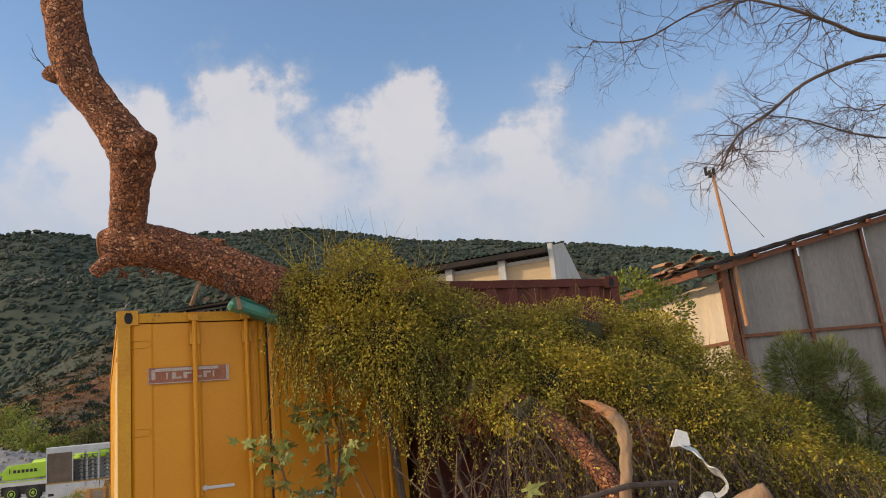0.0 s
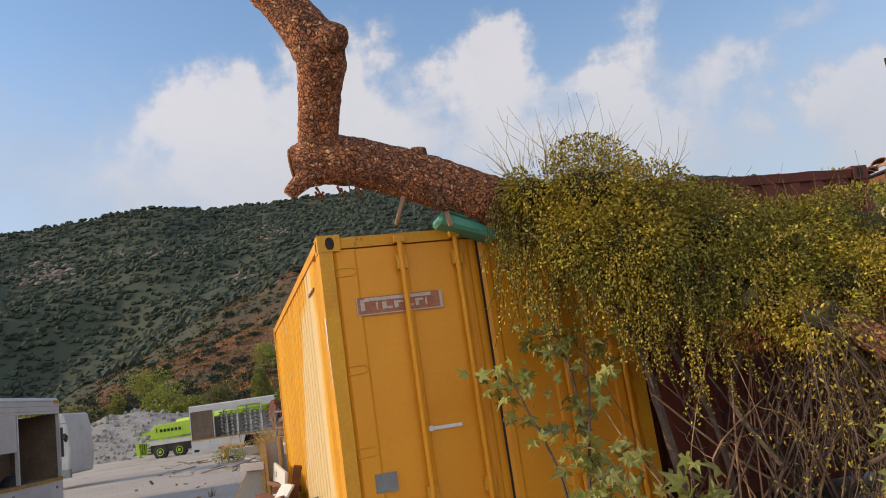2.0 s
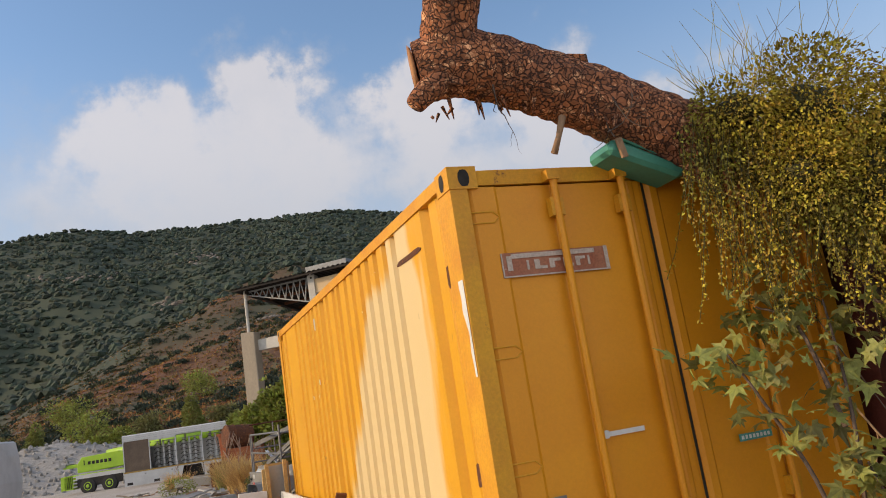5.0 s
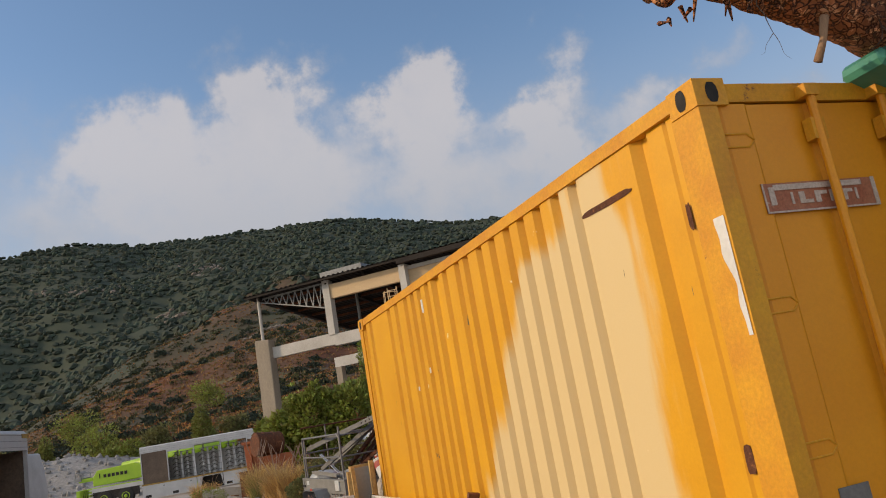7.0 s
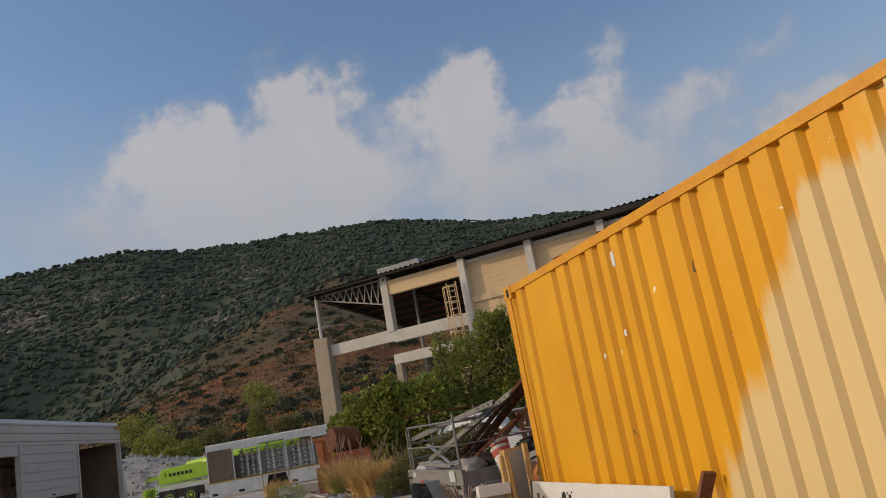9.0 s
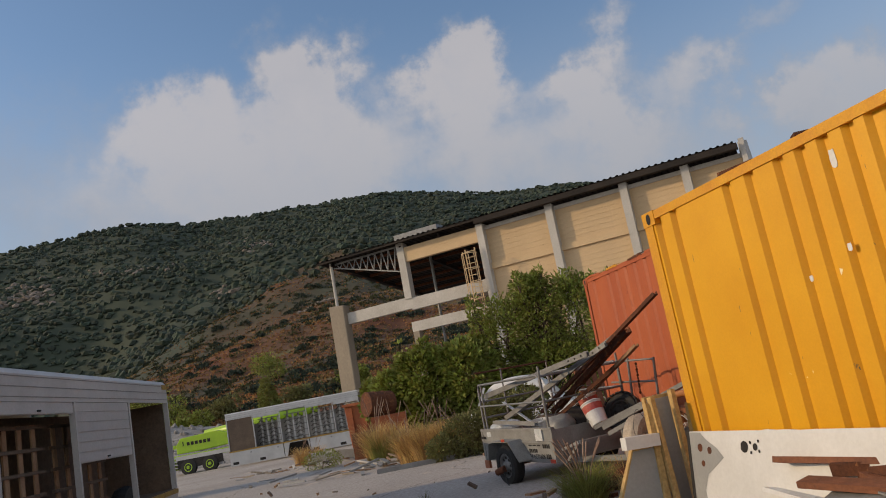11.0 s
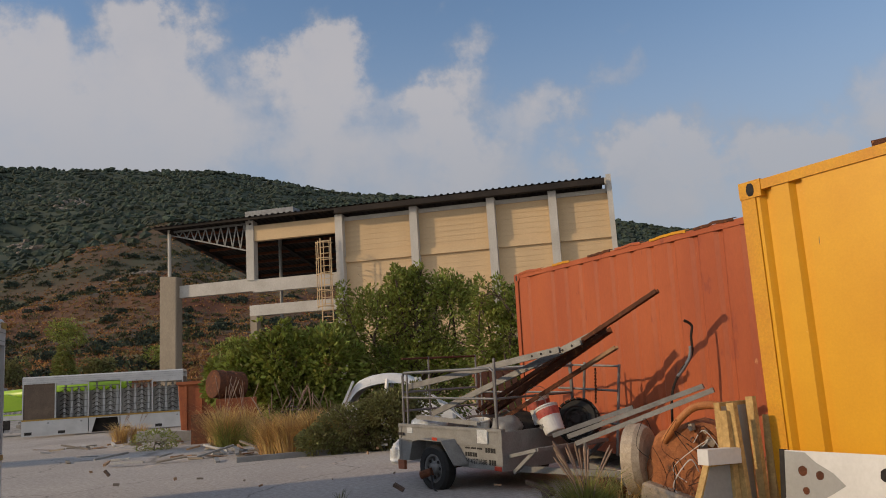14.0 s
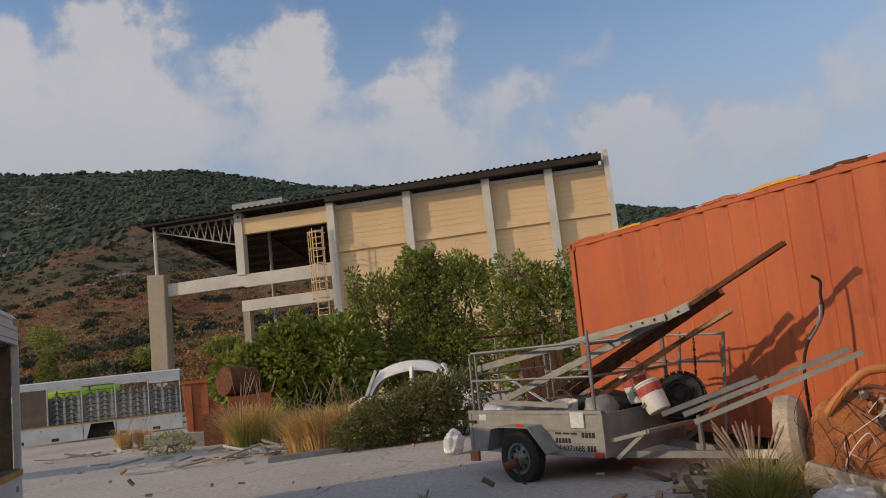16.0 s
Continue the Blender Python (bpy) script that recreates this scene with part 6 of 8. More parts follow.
def delivery_body(name, m, length, depth, bays, label, shutters, top, skirt, racks=True):
    """Box body with open roller-shutter bays along its side (local x), front face at y = 0, depth towards +y."""
    r = thing(name, m, label, "truck body")
    z0, z1, zt = 0.15, skirt, top - 0.36
    cuts = [length * k / bays for k in range(bays + 1)]
    bm = B()
    pts = [(0, zt), (0, top - 0.06), (0.05, top), (depth - 0.05, top), (depth, top - 0.06), (depth, zt), (depth - 0.04, zt), (depth - 0.04, top - 0.1), (0.04, top - 0.1), (0.04, zt)]
    prism(bm, pts, 0, length, Matrix(((0, 1, 0, 0), (1, 0, 0, 0), (0, 0, 1, 0), (0, 0, 0, 1))))
    rf = part("roof_fascia", bm, "bodywhite", r)
    for k in range(3):
        boxpart("fascia_seam", (0.0, length, -0.006, 0.002, zt + 0.05 + k * 0.11, zt + 0.058 + k * 0.11), "greysteel", rf)
    boxpart("deck", (0, length, 0.02, depth, z1 - 0.1, z1), "inner", r)
    boxpart("back_wall", (0.04, length - 0.04, depth / 2 - 0.02, depth / 2 + 0.02, z1, zt), "inner", r) if not racks else None
    boxpart("trim_strip", (0, length, -0.012, 0.02, z1 - 0.08, z1 - 0.01), "ochre", r, "dirty ochre trim strip")
    for k, x in enumerate(cuts):
        x0 = min(max(x - 0.035, 0), length - 0.07)
        boxpart("post", (x0 + 0.012, x0 + 0.058, -0.004, 0.07, z1, zt), "bodywhite", r, bevel=0.008)
        boxpart("post", (x0, x0 + 0.07, depth - 0.09, depth, z1, zt), "bodywhite", r, bevel=0.008)
    # skirt panels, with wheel gap and box doors
    for k in range(bays):
        a, b = cuts[k] + 0.04, cuts[k + 1] - 0.04
        if racks and k == 2:
            bm = B()
            prism(bm, [(a, z0), (a + 0.12, z0), (a + 0.32, z1 - 0.12), (b - 0.1, z1 - 0.12), (b, z0 + .1), (b, z1 - 0.08), (a, z1 - 0.08)], 0.0, 0.03)
            part("wheel_arch_panel", bm, "bodywhite", r)
            boxpart("dark_gap", (a, b, 0.5, 0.54, z0, z1 - 0.1), "dark", r)
        else:
            sk = boxpart("skirt_panel", (a - 0.04, b + 0.04, 0, 0.03, z0, z1 - 0.08), "bodywhite", r, bevel=0.006)
            boxpart("recess", (a + 0.1, a + 0.42, -0.004, 0.002, z0 + 0.06, z0 + 0.2), "dark", sk)
            boxpart("latch", (b - 0.3, b - 0.22, -0.014, 0.0, z1 - 0.24, z1 - 0.18), "steel", sk)
    # shutters part-way down
    for k, drop in shutters:
        a, b = cuts[k] + 0.045, cuts[k + 1] - 0.045
        sh = boxpart("roller_shutter", (a, b, 0.02, 0.035, zt - drop, zt), "bodywhite", r, "white roller shutter half open")
        n = max(1, int(drop / 0.115))
        for i in range(n):
            z = zt - drop + i * drop / n
            boxpart("slat", (a, b, 0.008, 0.02, z + 0.008, z + drop / n - 0.004), "bodywhite", sh)
        boxpart("shutter_handle", ((a + b) / 2 - 0.04, (a + b) / 2 + 0.04, -0.006, 0.008, zt - drop + 0.03, zt - drop + 0.05), "dark", sh)
    # racks with upright slats seen through the bays
    rng = random.Random(len(name))
    for k in range(bays):
        a, b = cuts[k] + 0.1, cuts[k + 1] - 0.1
        if not racks and k == bays - 1:
            continue
        for yy in ((depth * 0.32,) if racks else (depth * 0.16,)):
            for z in np.linspace(z1 + 0.12, zt - 0.25, 5):
                boxpart("rack_rail", (a, b, yy, yy + 0.03, z, z + 0.04), "greysteel" if racks else "inner", r)
            n = 4 if racks else 5
            for i in range(n):
                x = a + (b - a) * (i + 0.5) / n
                boxpart("rack_slat", (x - 0.05, x + 0.05, yy + 0.03, yy + 0.05, z1, zt - 0.2), "bodywhite" if racks else "drywood", r)
                if racks and i % 2 == 0:
                    for z in np.linspace(z1 + 0.1, zt - 0.45, 6):
                        bm = B()
                        beam(bm, (x - 0.2, yy - 0.02, z), (x, yy - 0.03, z + 0.14), 0.03, 0.03)
                        beam(bm, (x, yy - 0.03, z + 0.14), (x + 0.2, yy - 0.02, z), 0.03, 0.03)
                        part("chevron", bm, "roof", r)
    if racks:
        boxpart("far_wall", (0.04, length - 0.04, depth - 0.12, depth - 0.10, z1, zt - 0.42), "bodywhite", r, "dusty pale back wall")
        boxpart("blanking_panel", (0.07, cuts[1] - 0.05, 0.05, 0.07, z1, zt), "inner", r, "brown panel closing one bay")
    for xe in (0.0, length - 0.03):
        boxpart("end_wall", (xe, xe + 0.03, 0.09, depth - 0.09, z1, zt), "inner", r)
    return r


# near body, seen along its side: local x runs from its rear towards the far corner
NB = Matrix(((-0.2, -0.98, 0, -11.12), (0.98, -0.2, 0, 8.3), (0, 0, 1, 0.0), (0, 0, 0, 1)))
near_body = delivery_body("delivery_body", NB, 9.6, 2.3, 5, "white delivery truck body with open roller-shutter bays", [(3, 0.75), (2, 0.14), (1, 0.22), (0, 0.5)], 2.5, 0.72, False)
boxpart("corner_flash", (9.35, 9.605, -0.012, 0.0, 2.36, 2.44), "ochre", near_body, "yellow corner patch")
for x in (0.9, 8.0):
    bm = B()
    lathe(bm, [(0.30, -0.12), (0.46, -0.10), (0.48, 0), (0.46, 0.10), (0.30, 0.12)], 20, Matrix.Translation((x, 0.3, 0.48)) @ Matrix.Rotation(radians(90), 4, "X"))
    part("tyre", bm, "black", near_body)

FB = Matrix(((0.99, -0.14, 0, -24.9), (0.14, 0.99, 0, 46.48), (0, 0, 1, -0.32), (0, 0, 0, 1)))
far_body = delivery_body("stripped_body", FB, 7.4, 2.2, 5, "stripped white truck body resting on the ground", [(1, 0.12), (3, 0.1), (4, 0.2)], 2.98, 0.95, True)


def cab_truck():
    r = thing("white_truck", pose(-17.95, 24.9, 0, 0, 0, 12), "small white truck cab with open dark doorway", "truck")
    bm = B()
    prism(bm, [(-1.9, 0.45), (0.0, 0.45), (0.08, 1.2), (0.0, 2.0), (-0.1, 2.45), (-1.9, 2.5)], 0, 2.0)
    part("cab_body", bm, "bodywhite", r, bevel=0.05)
    boxpart("door_opening", (-0.85, -0.12, -0.012, 0.0, 1.05, 2.0), "dark", r)
    boxpart("seam", (-1.88, 0.0, -0.01, 0.0, 2.1, 2.13), "greysteel", r)
    boxpart("seam", (-0.98, -0.95, -0.01, 0.0, 0.5, 2.1), "greysteel", r)
    boxpart("fuel_box", (-0.55, 0.06, -0.06, 0.1, 0.35, 0.62), "greysteel", r, bevel=0.02)
    for x in (-0.7, -1.6):
        bm = B()
        lathe(bm, [(0.25, -0.12), (0.42, -0.10), (0.44, 0), (0.42, 0.10), (0.25, 0.12)], 20, Matrix.Translation((x, 0.1, 0.44)) @ Matrix.Rotation(radians(90), 4, "X"))
        w_ = part("wheel", bm, "black", r)
    bm = B()
    beam(bm, (0.03, -0.1, 1.6), (0.03, -0.3, 1.7), 0.06, 0.2)
    part("mirror", bm, "black", r)


cab_truck()

# ---- mobile crane ----
def crane():
    M["lime"] = mat("lime_green_paint", (0.30, 0.46, 0.02), (0.25, 0.40, 0.02), 0.4, 0, 2, 0.03, 30, ((0.18, 0.3, 0.03), 0.03, 5), fine=0.05)
    r = thing("mobile_crane", pose(-31.9, 52.2, -0.46, 0, 0, 3), "lime green mobile crane with black wheels", "crane")
    bm = B()
    prism(bm, [(0.1, 0.45), (0.7, 0.45), (0.8, 1.0), (9.2, 1.0), (9.4, 0.5), (10.5, 0.5), (10.5, 1.35), (0.1, 1.3)], 0, 2.2)
    part("chassis", bm, "lime", r, bevel=0.03)
    boxpart("dark_sill", (0.9, 9.0, -0.01, 0.0, 1.02, 1.26), "bodywhite", r)
    boxpart("arch_panel", (0.95, 3.9, -0.006, 0.1, 0.5, 1.02), "dark", r)
    boxpart("arch_panel", (4.9, 6.0, -0.006, 0.1, 0.5, 1.02), "dark", r)
    for x in (1.65, 3.05, 5.4, 7.6):
        bm = B()
        mm = Matrix.Translation((x, 0.1, 0.52)) @ Matrix.Rotation(radians(90), 4, "X")
        lathe(bm, [(0.27, -0.16), (0.49, -0.14), (0.52, 0), (0.49, 0.14), (0.27, 0.16)], 22, mm)
        w_ = part("wheel", bm, "black", r)
        bm = B()
        lathe(bm, [(0.27, 0.13), (0.26, 0.165), (0.12, 0.15), (0.08, 0.2), (0.01, 0.2)], 18, mm)
        part("rim", bm, "lime", w_)
    for z in (0.55, 0.75, 0.95, 1.15):
        boxpart("step", (0.72, 0.98, -0.06, 0.04, z, z + 0.06), "bodywhite", r)
    bm = B()
    prism(bm, [(0.9, 1.4), (0.9, 1.95), (1.2, 2.35), (3.6, 2.45), (4.6, 2.1), (4.6, 1.5), (2.0, 1.4)], 0.2, 1.7)
    part("superstructure", bm, "lime", r, bevel=0.04)
    for k in range(7):
        boxpart("lettering_bar", (1.35 + k * 0.27, 1.35 + k * 0.27 + (0.06 if k == 0 else 0.18), 0.185, 0.2, 1.85, 2.05 + (0.09 if k == 0 else 0)), "dark", r)
    bm = B()
    tube(bm, [(2.6, 1.0, 2.25), (10.0, 1.0, 2.75)], [0.36, 0.34], 14)
    part("boom", bm, "lime", r, flat=False)
    bm = B()
    tube(bm, [(4.2, 0.6, 1.9), (9.0, 0.7, 2.2)], 0.14, 10)
    part("boom_ram", bm, "lime", r)
    boxpart("winch", (-0.1, 0.8, 0.4, 1.4, 1.75, 1.98), "lime", r, bevel=0.03)
    boxpart("counterweight", (-0.35, 0.1, 0.3, 1.6, 1.85, 2.05), "greysteel", r, bevel=0.02)
    bm = B()
    for x, z0_, z1_ in ((-0.3, 2.0, 2.35), (0.2, 1.95, 2.3), (0.7, 1.98, 2.3)):
        beam(bm, (x, 0.4, z0_), (x, 0.4, z1_), 0.05, 0.05)
    beam(bm, (-0.3, 0.4, 2.28), (0.9, 0.4, 2.28), 0.05, 0.05)
    part("guard_rail", bm, "greysteel", r)
    boxpart("bumper", (-0.1, 0.7, 0, 2.2, 0.42, 1.28), "lime", r, bevel=0.03)
    for k in range(3):
        bm = B()
        beam(bm, (0.3 + k * 0.13, -0.012, 0.5), (0.42 + k * 0.13, -0.012, 1.2), 0.012, 0.06, (0, 1, 0))
        part("stripe", bm, "dark", r)


crane()

# gravel bank, kerb wall and boulders at the foot of the hill
def bank():
    verts, faces = [], []
    xs, ys = np.linspace(-80, 10, 110), np.linspace(58, 92, 40)
    for y in ys:
        for x in xs:
            k = max(0, 1 - abs(y - 76) / 17)
            h_ = 3.6 * k ** 0.8 * (0.75 + 0.35 * noise.noise(Vector((x / 9, y / 9, 0)))) + 0.35 * noise.noise(Vector((x / 2, y / 2, 3))) * (k > 0.02)
            h_ += 1.6 * math.exp(-((x + 47) / 5) ** 2 - ((y - 74) / 6) ** 2)
            verts.append((x, y, -0.62 + h_ * (0.35 + 0.65 * min(1, max(0, (-x + 2) / 40)))))
    n = len(xs)
    for j in range(len(ys) - 1):
        for i in range(n - 1):
            faces.append((j * n + i, j * n + i + 1, (j + 1) * n + i + 1, (j + 1) * n + i))
    tagged(raw_mesh("gravel_bank", verts, faces, "gravel", True), "long bank of pale quarry gravel", "gravel", kind="structure")
    rnd_ = random.Random(2)
    spots = []
    while len(spots) < 1800:
        x, y = rnd_.uniform(-62, -8), rnd_.uniform(59, 76)
        k = max(0, 1 - abs(y - 76) / 17)
        h_ = 3.6 * k ** 0.8 * (0.75 + 0.35 * noise.noise(Vector((x / 9, y / 9, 0)))) + 1.6 * math.exp(-((x + 47) / 5) ** 2 - ((y - 74) / 6) ** 2)
        s = rnd_.uniform(0.06, 0.24)
        spots.append((x, y, -0.66 + h_ * (0.35 + 0.65 * min(1, max(0, (-x + 2) / 40))), s, s))
    scatter("gravel_stones", spots, 1, "gravel", "loose pale stones on the gravel bank", "stones", 0.25)


bank()
# pines and dark shrubs at the foot of the hill
for i, (az, r, w_, h_, mt) in enumerate(((-17.6 - 4, 112, 3.0, 6.6, "pineleaf"), (-28.3, 118, 4.6, 5.6, "leaf"), (-31.5, 112, 2.8, 5.4, "pineleaf"), (-34, 114, 3.2, 5.0, "olive"), (-27, 108, 3.0, 3.6, "leaf"), (-19.6, 116, 2.4, 3.4, "olive"), (-15.5, 122, 3.4, 4.2, "leaf"), (-36.5, 118, 4, 5.5, "leaf"), (-24.6, 120, 3, 4.4, "olive"), (-11, 130, 4, 4, "leaf"), (-29.6, 150, 6, 7, "leaf"), (-21.0, 160, 5, 6, "leaf"), (-8, 125, 3, 3.5, "olive"))):
    x, y, z = hill_z(az, r)
    z -= 0.5
    rb_ = random.Random(i)
    if mt == "pineleaf":
        blobs = [(x + rb_.uniform(-.3, .3), y, z + h_ * (0.2 + 0.13 * k), w_ * (0.55 - 0.075 * k), w_ * (0.55 - 0.075 * k), h_ * 0.13) for k in range(6)]
    else:
        blobs = [(x + rb_.uniform(-.5, .5) * w_, y + rb_.uniform(-.3, .3) * w_, z + h_ * rb_.uniform(0.3, 0.75), w_ * 0.42, w_ * 0.4, h_ * 0.26) for k in range(7)]
    shrub("hill_pine" if mt == "pineleaf" else "hill_bush", blobs, 2600, 0.42, mt, "young pine at the foot of the dry slope" if mt == "pineleaf" else "dark rounded bush at the foot of the slope", "pine" if mt == "pineleaf" else "bush", 60 + i, 2, (x, y, z), 0.5)

# ---- pale rock outcrops on the far slope ----
M["rock"] = mat("pale_limestone", (0.30, 0.25, 0.20), (0.22, 0.18, 0.145), 0.95, 0, 0.4, 0.5, 2.0, None, world=True, fine=0.3)


def outcrop(az0, el0, daz, del_, n, size, seed):
    rnd_ = random.Random(seed)
    spots = []
    for k in range(n):
        az, el = az0 + rnd_.gauss(0, daz), el0 + rnd_.gauss(0, del_)
        for r in range(250, 770, 6):
            x, y, z = hill_z(az, r)
            if math.degrees(math.atan2(z - 1.37, r)) > el:
                s = size * rnd_.uniform(0.5, 1.3)
                spots.append((x, y, z - s * 0.3, s, s * 0.7))
                break
    if spots:
        scatter("rock_outcrop", spots, 1, "rock", "pale limestone rocks breaking through the scrub", "rocks", 0.3)


outcrop(-35.6, 11.2, 0.8, 0.35, 90, 2.6, 1)
outcrop(-29, 12.2, 1.6, 0.12, 60, 1.6, 2)
outcrop(-23.2, 9.9, 0.5, 0.12, 40, 1.8, 3)
outcrop(-20.5, 13.0, 0.7, 0.2, 40, 1.8, 4)
outcrop(-17.0, 2.6, 1.0, 0.25, 40, 0.9, 5)


def shoots_of(blobs, n, seed):
    """Adds narrow upright shoots over the crown, for a ragged outline."""
    rnd_ = random.Random(seed)
    more = []
    for k in range(n):
        b = rnd_.choice(blobs)
        more.append((b[0] + rnd_.uniform(-.9, .9) * b[3], b[1] + rnd_.uniform(-.6, .6) * b[4], b[2] + b[5] * rnd_.uniform(0.5, 0.95), rnd_.uniform(.14, .26), rnd_.uniform(.14, .26), rnd_.uniform(.3, .55)))
    return blobs + more


# ---- tall shrubs, scrap and car behind the trailer ----
shrub("leafy_shrub", shoots_of([(-12.0, 31.4, 1.75, .8, .9, .75), (-10.9, 31.2, 2.0, 1.1, 1.0, 1.0), (-9.5, 31.2, 1.8, 1.1, 1.1, 1.25), (-12.7, 31.6, 1.5, .5, .6, .5), (-10.5, 31.2, 1.0, 1.4, .9, 1.0)], 14, 3), 24000, 0.19, "leaf", "broad green leafy shrub in the sun", "shrub", 41, 6, (-11, 31))
shrub("tall_shrub", shoots_of([(-8.0, 32, 2.6, 1.2, 1.0, 1.7), (-6.9, 32, 3.0, 1.0, 1.0, 1.8), (-5.6, 32, 2.9, 1.0, 1.0, 1.8), (-6.6, 31.6, 1.3, 1.8, 1.0, 1.4), (-6.9, 32, 4.0, .5, .5, .7), (-5.3, 32, 3.9, .5, .5, .7)], 24, 4), 36000, 0.14, "leaf", "tall dense evergreen shrub with upright shoots", "shrub", 42, 8, (-6.8, 32), 0.45)
shrub("tall_shrub", shoots_of([(-4.5, 28.9, 2.2, .75, .7, 1.5), (-3.8, 28.6, 2.3, .8, .7, 1.4), (-4.2, 28.7, 1.0, 1.0, .8, 1.0)], 14, 5), 20000, 0.13, "leaf", "dark green shrub beside the red container", "shrub", 43, 8, (-4.1, 28.7), 0.45)
shrub("low_bush", [(-8.6, 22.9, 0.4, .7, .5, .5), (-8.0, 22.9, 0.45, .7, .5, .55), (-7.8, 22.7, 0.75, .55, .5, .4), (-9.2, 22.7, 0.25, .45, .4, .28), (-7.3, 23.0, .6, .5, .5, .65)], 26000, 0.07, "olive", "low grey-green bush in front of the old car", "bush", 44, 4, (-8.5, 22.9))
shrub("weed_clump", [(-13.74, 27.8, 0.22, .55, .4, .28)], 1600, 0.05, "leaf", "low green weeds at the yard's edge", "weeds", 45, 3, (-13.74, 27.8))
grass("pampas_grass", [(-9.9, 23.7, 0, 1.0), (-9.4, 23.6, 0, 1.0), (-10.3, 23.9, 0, .9), (-9.0, 23.9, 0, .9)], 700, 1.2, 0.9, "straw", "dry golden feathery grass clump", 51, plumes=24)
grass("pampas_grass", [(-11.9, 27.2, 0, 1.2), (-11.4, 27.4, 0, 1.1)], 500, 1.2, 0.8, "straw", "dry golden feathery grass clump", 52, plumes=12)
grass("reed_tuft", [(-11.75, 27.0, -0.02, 1.1), (-11.2, 26.9, -0.02, 0.9)], 320, 0.9, 0.9, "grassgreen", "green reed tuft among dry grass", 53)
grass("pampas_grass", [(-16.2, 33.0, -0.05, 0.9), (-15.7, 33.1, -0.05, .8)], 300, 1.0, 0.7, "straw", "dry golden feathery grass clump", 54, plumes=6)
grass("fountain_grass", [(-6.38, 13.3, 0, 1.0)], 900, 0.62, 0.5, "grassgreen", "green fountain grass with pinkish plumes", 55, plumes=16)
grass("fountain_grass", [(-5.35, 12.75, 0.0, 0.9)], 260, 0.5, 0.35, "grassgreen", "small green grass tuft by the scrap", 56)
grass("yard_sprig", [(-8.55, 15.9, 0, 0.8)], 26, 0.35, 0.2, "olive", "thin weed growing from a crack", 57)
grass("yard_sprig", [(-8.0, 14.0, 0, 0.7), (-7.8, 13.9, 0, .7)], 60, 0.16, 0.3, "olive", "low weeds in a crack of the yard", 58)


def old_car():
    r = thing("old_car", pose(-7.75, 27.9, 0, 0, 0, -8), "derelict white rounded car shell half hidden by weeds", "car")
    bm = B()
    n, secs = 14, []
    prof_ = [(-1.15, 0.55), (-1.0, 0.95), (-0.75, 1.35), (-0.4, 1.52), (0.1, 1.58), (0.6, 1.5), (1.0, 1.22), (1.25, 0.9), (1.6, 0.6)]
    sp = spline([(x, 0, z) for x, z in prof_], 4)
    rows = []
    for x, _, z in sp:
        wd = 0.72 - 0.10 * max(0, (z - 0.9) / 0.6)
        rows.append([bm.verts.new((x, wd * s * f, z - dz)) for s, f, dz in ((-1, 1, 0.26), (-1, .94, 0.06), (-1, .5, 0), (1, .5, 0), (1, .94, 0.06), (1, 1, 0.26))])
    for a, b in zip(rows, rows[1:]):
        for k in range(5):
            bm.faces.new((a[k], a[k + 1], b[k + 1], b[k]))
    part("roof_shell", bm, "whitep", r, flat=False)
    for s in (-1, 1):
        bm = B()
        prism(bm, [(-1.6, 0.25), (1.8, 0.25), (1.75, 0.6), (1.3, 0.82), (-1.15, 0.82), (-1.6, 0.6)], s * 0.72 - 0.03, s * 0.72 + 0.03)
        part("side", bm, "whitep", r, bevel=0.015)
        for x0, x1 in ((-1.08, -0.78), (0.05, 0.10), (1.12, 0.85)):
            bm = B()
            beam(bm, (x0, s * 0.71, 0.8), (x1, s * 0.64, 1.42), 0.07, 0.06)
            part("pillar", bm, "whitep", r)
    boxpart("floor_pan", (-1.5, 1.7, -0.7, 0.7, 0.22, 0.28), "rust", r)
    boxpart("dashboard", (-0.95, -0.7, -0.6, 0.6, 0.6, 0.85), "rust", r, bevel=0.03)
    for x in (-1.0, 1.2):
        for s in (-1, 1):
            bm = B()
            lathe(bm, [(0.18, -0.07), (0.29, -0.06), (0.30, 0), (0.29, 0.06), (0.18, 0.07)], 16, Matrix.Translation((x, s * 0.62, 0.3)) @ Matrix.Rotation(radians(90), 4, "X"))
            part("wheel", bm, "black", r)


old_car()
M["scraporange"] = mat("rusty_orange_sheet", (0.40, 0.12, 0.04), (0.27, 0.075, 0.03), 0.8, 0, 3, 0.2, 40, ((0.12, 0.05, 0.03), 0.12, 5))
sk = thing("scrap_skip", pose(-14.6, 34.3, -0.1, 0, 0, -4) @ Matrix.Scale(1.15, 4), "rusty orange steel skip with ribbed sides", "skip")
bm = B()
prism(bm, [(0, 0.0), (2.6, 0.0), (2.7, 1.55), (-0.1, 1.6)], 0, 1.5)
part("body", bm, "scraporange", sk, bevel=0.02)
for k in range(6):
    boxpart("rib", (0.1 + k * 0.45, 0.18 + k * 0.45, -0.06, 0.0, 0.05, 1.5), "scraporange", sk)
boxpart("rim", (-0.12, 2.72, -0.08, 1.55, 1.55, 1.64), "scraporange", sk, bevel=0.01)
dr = thing("rusty_drum", pose(-11.9, 29.9, 1.5, 84, 0, -48), "rust-brown steel drum lying on scrap", "drum")
bm = B()
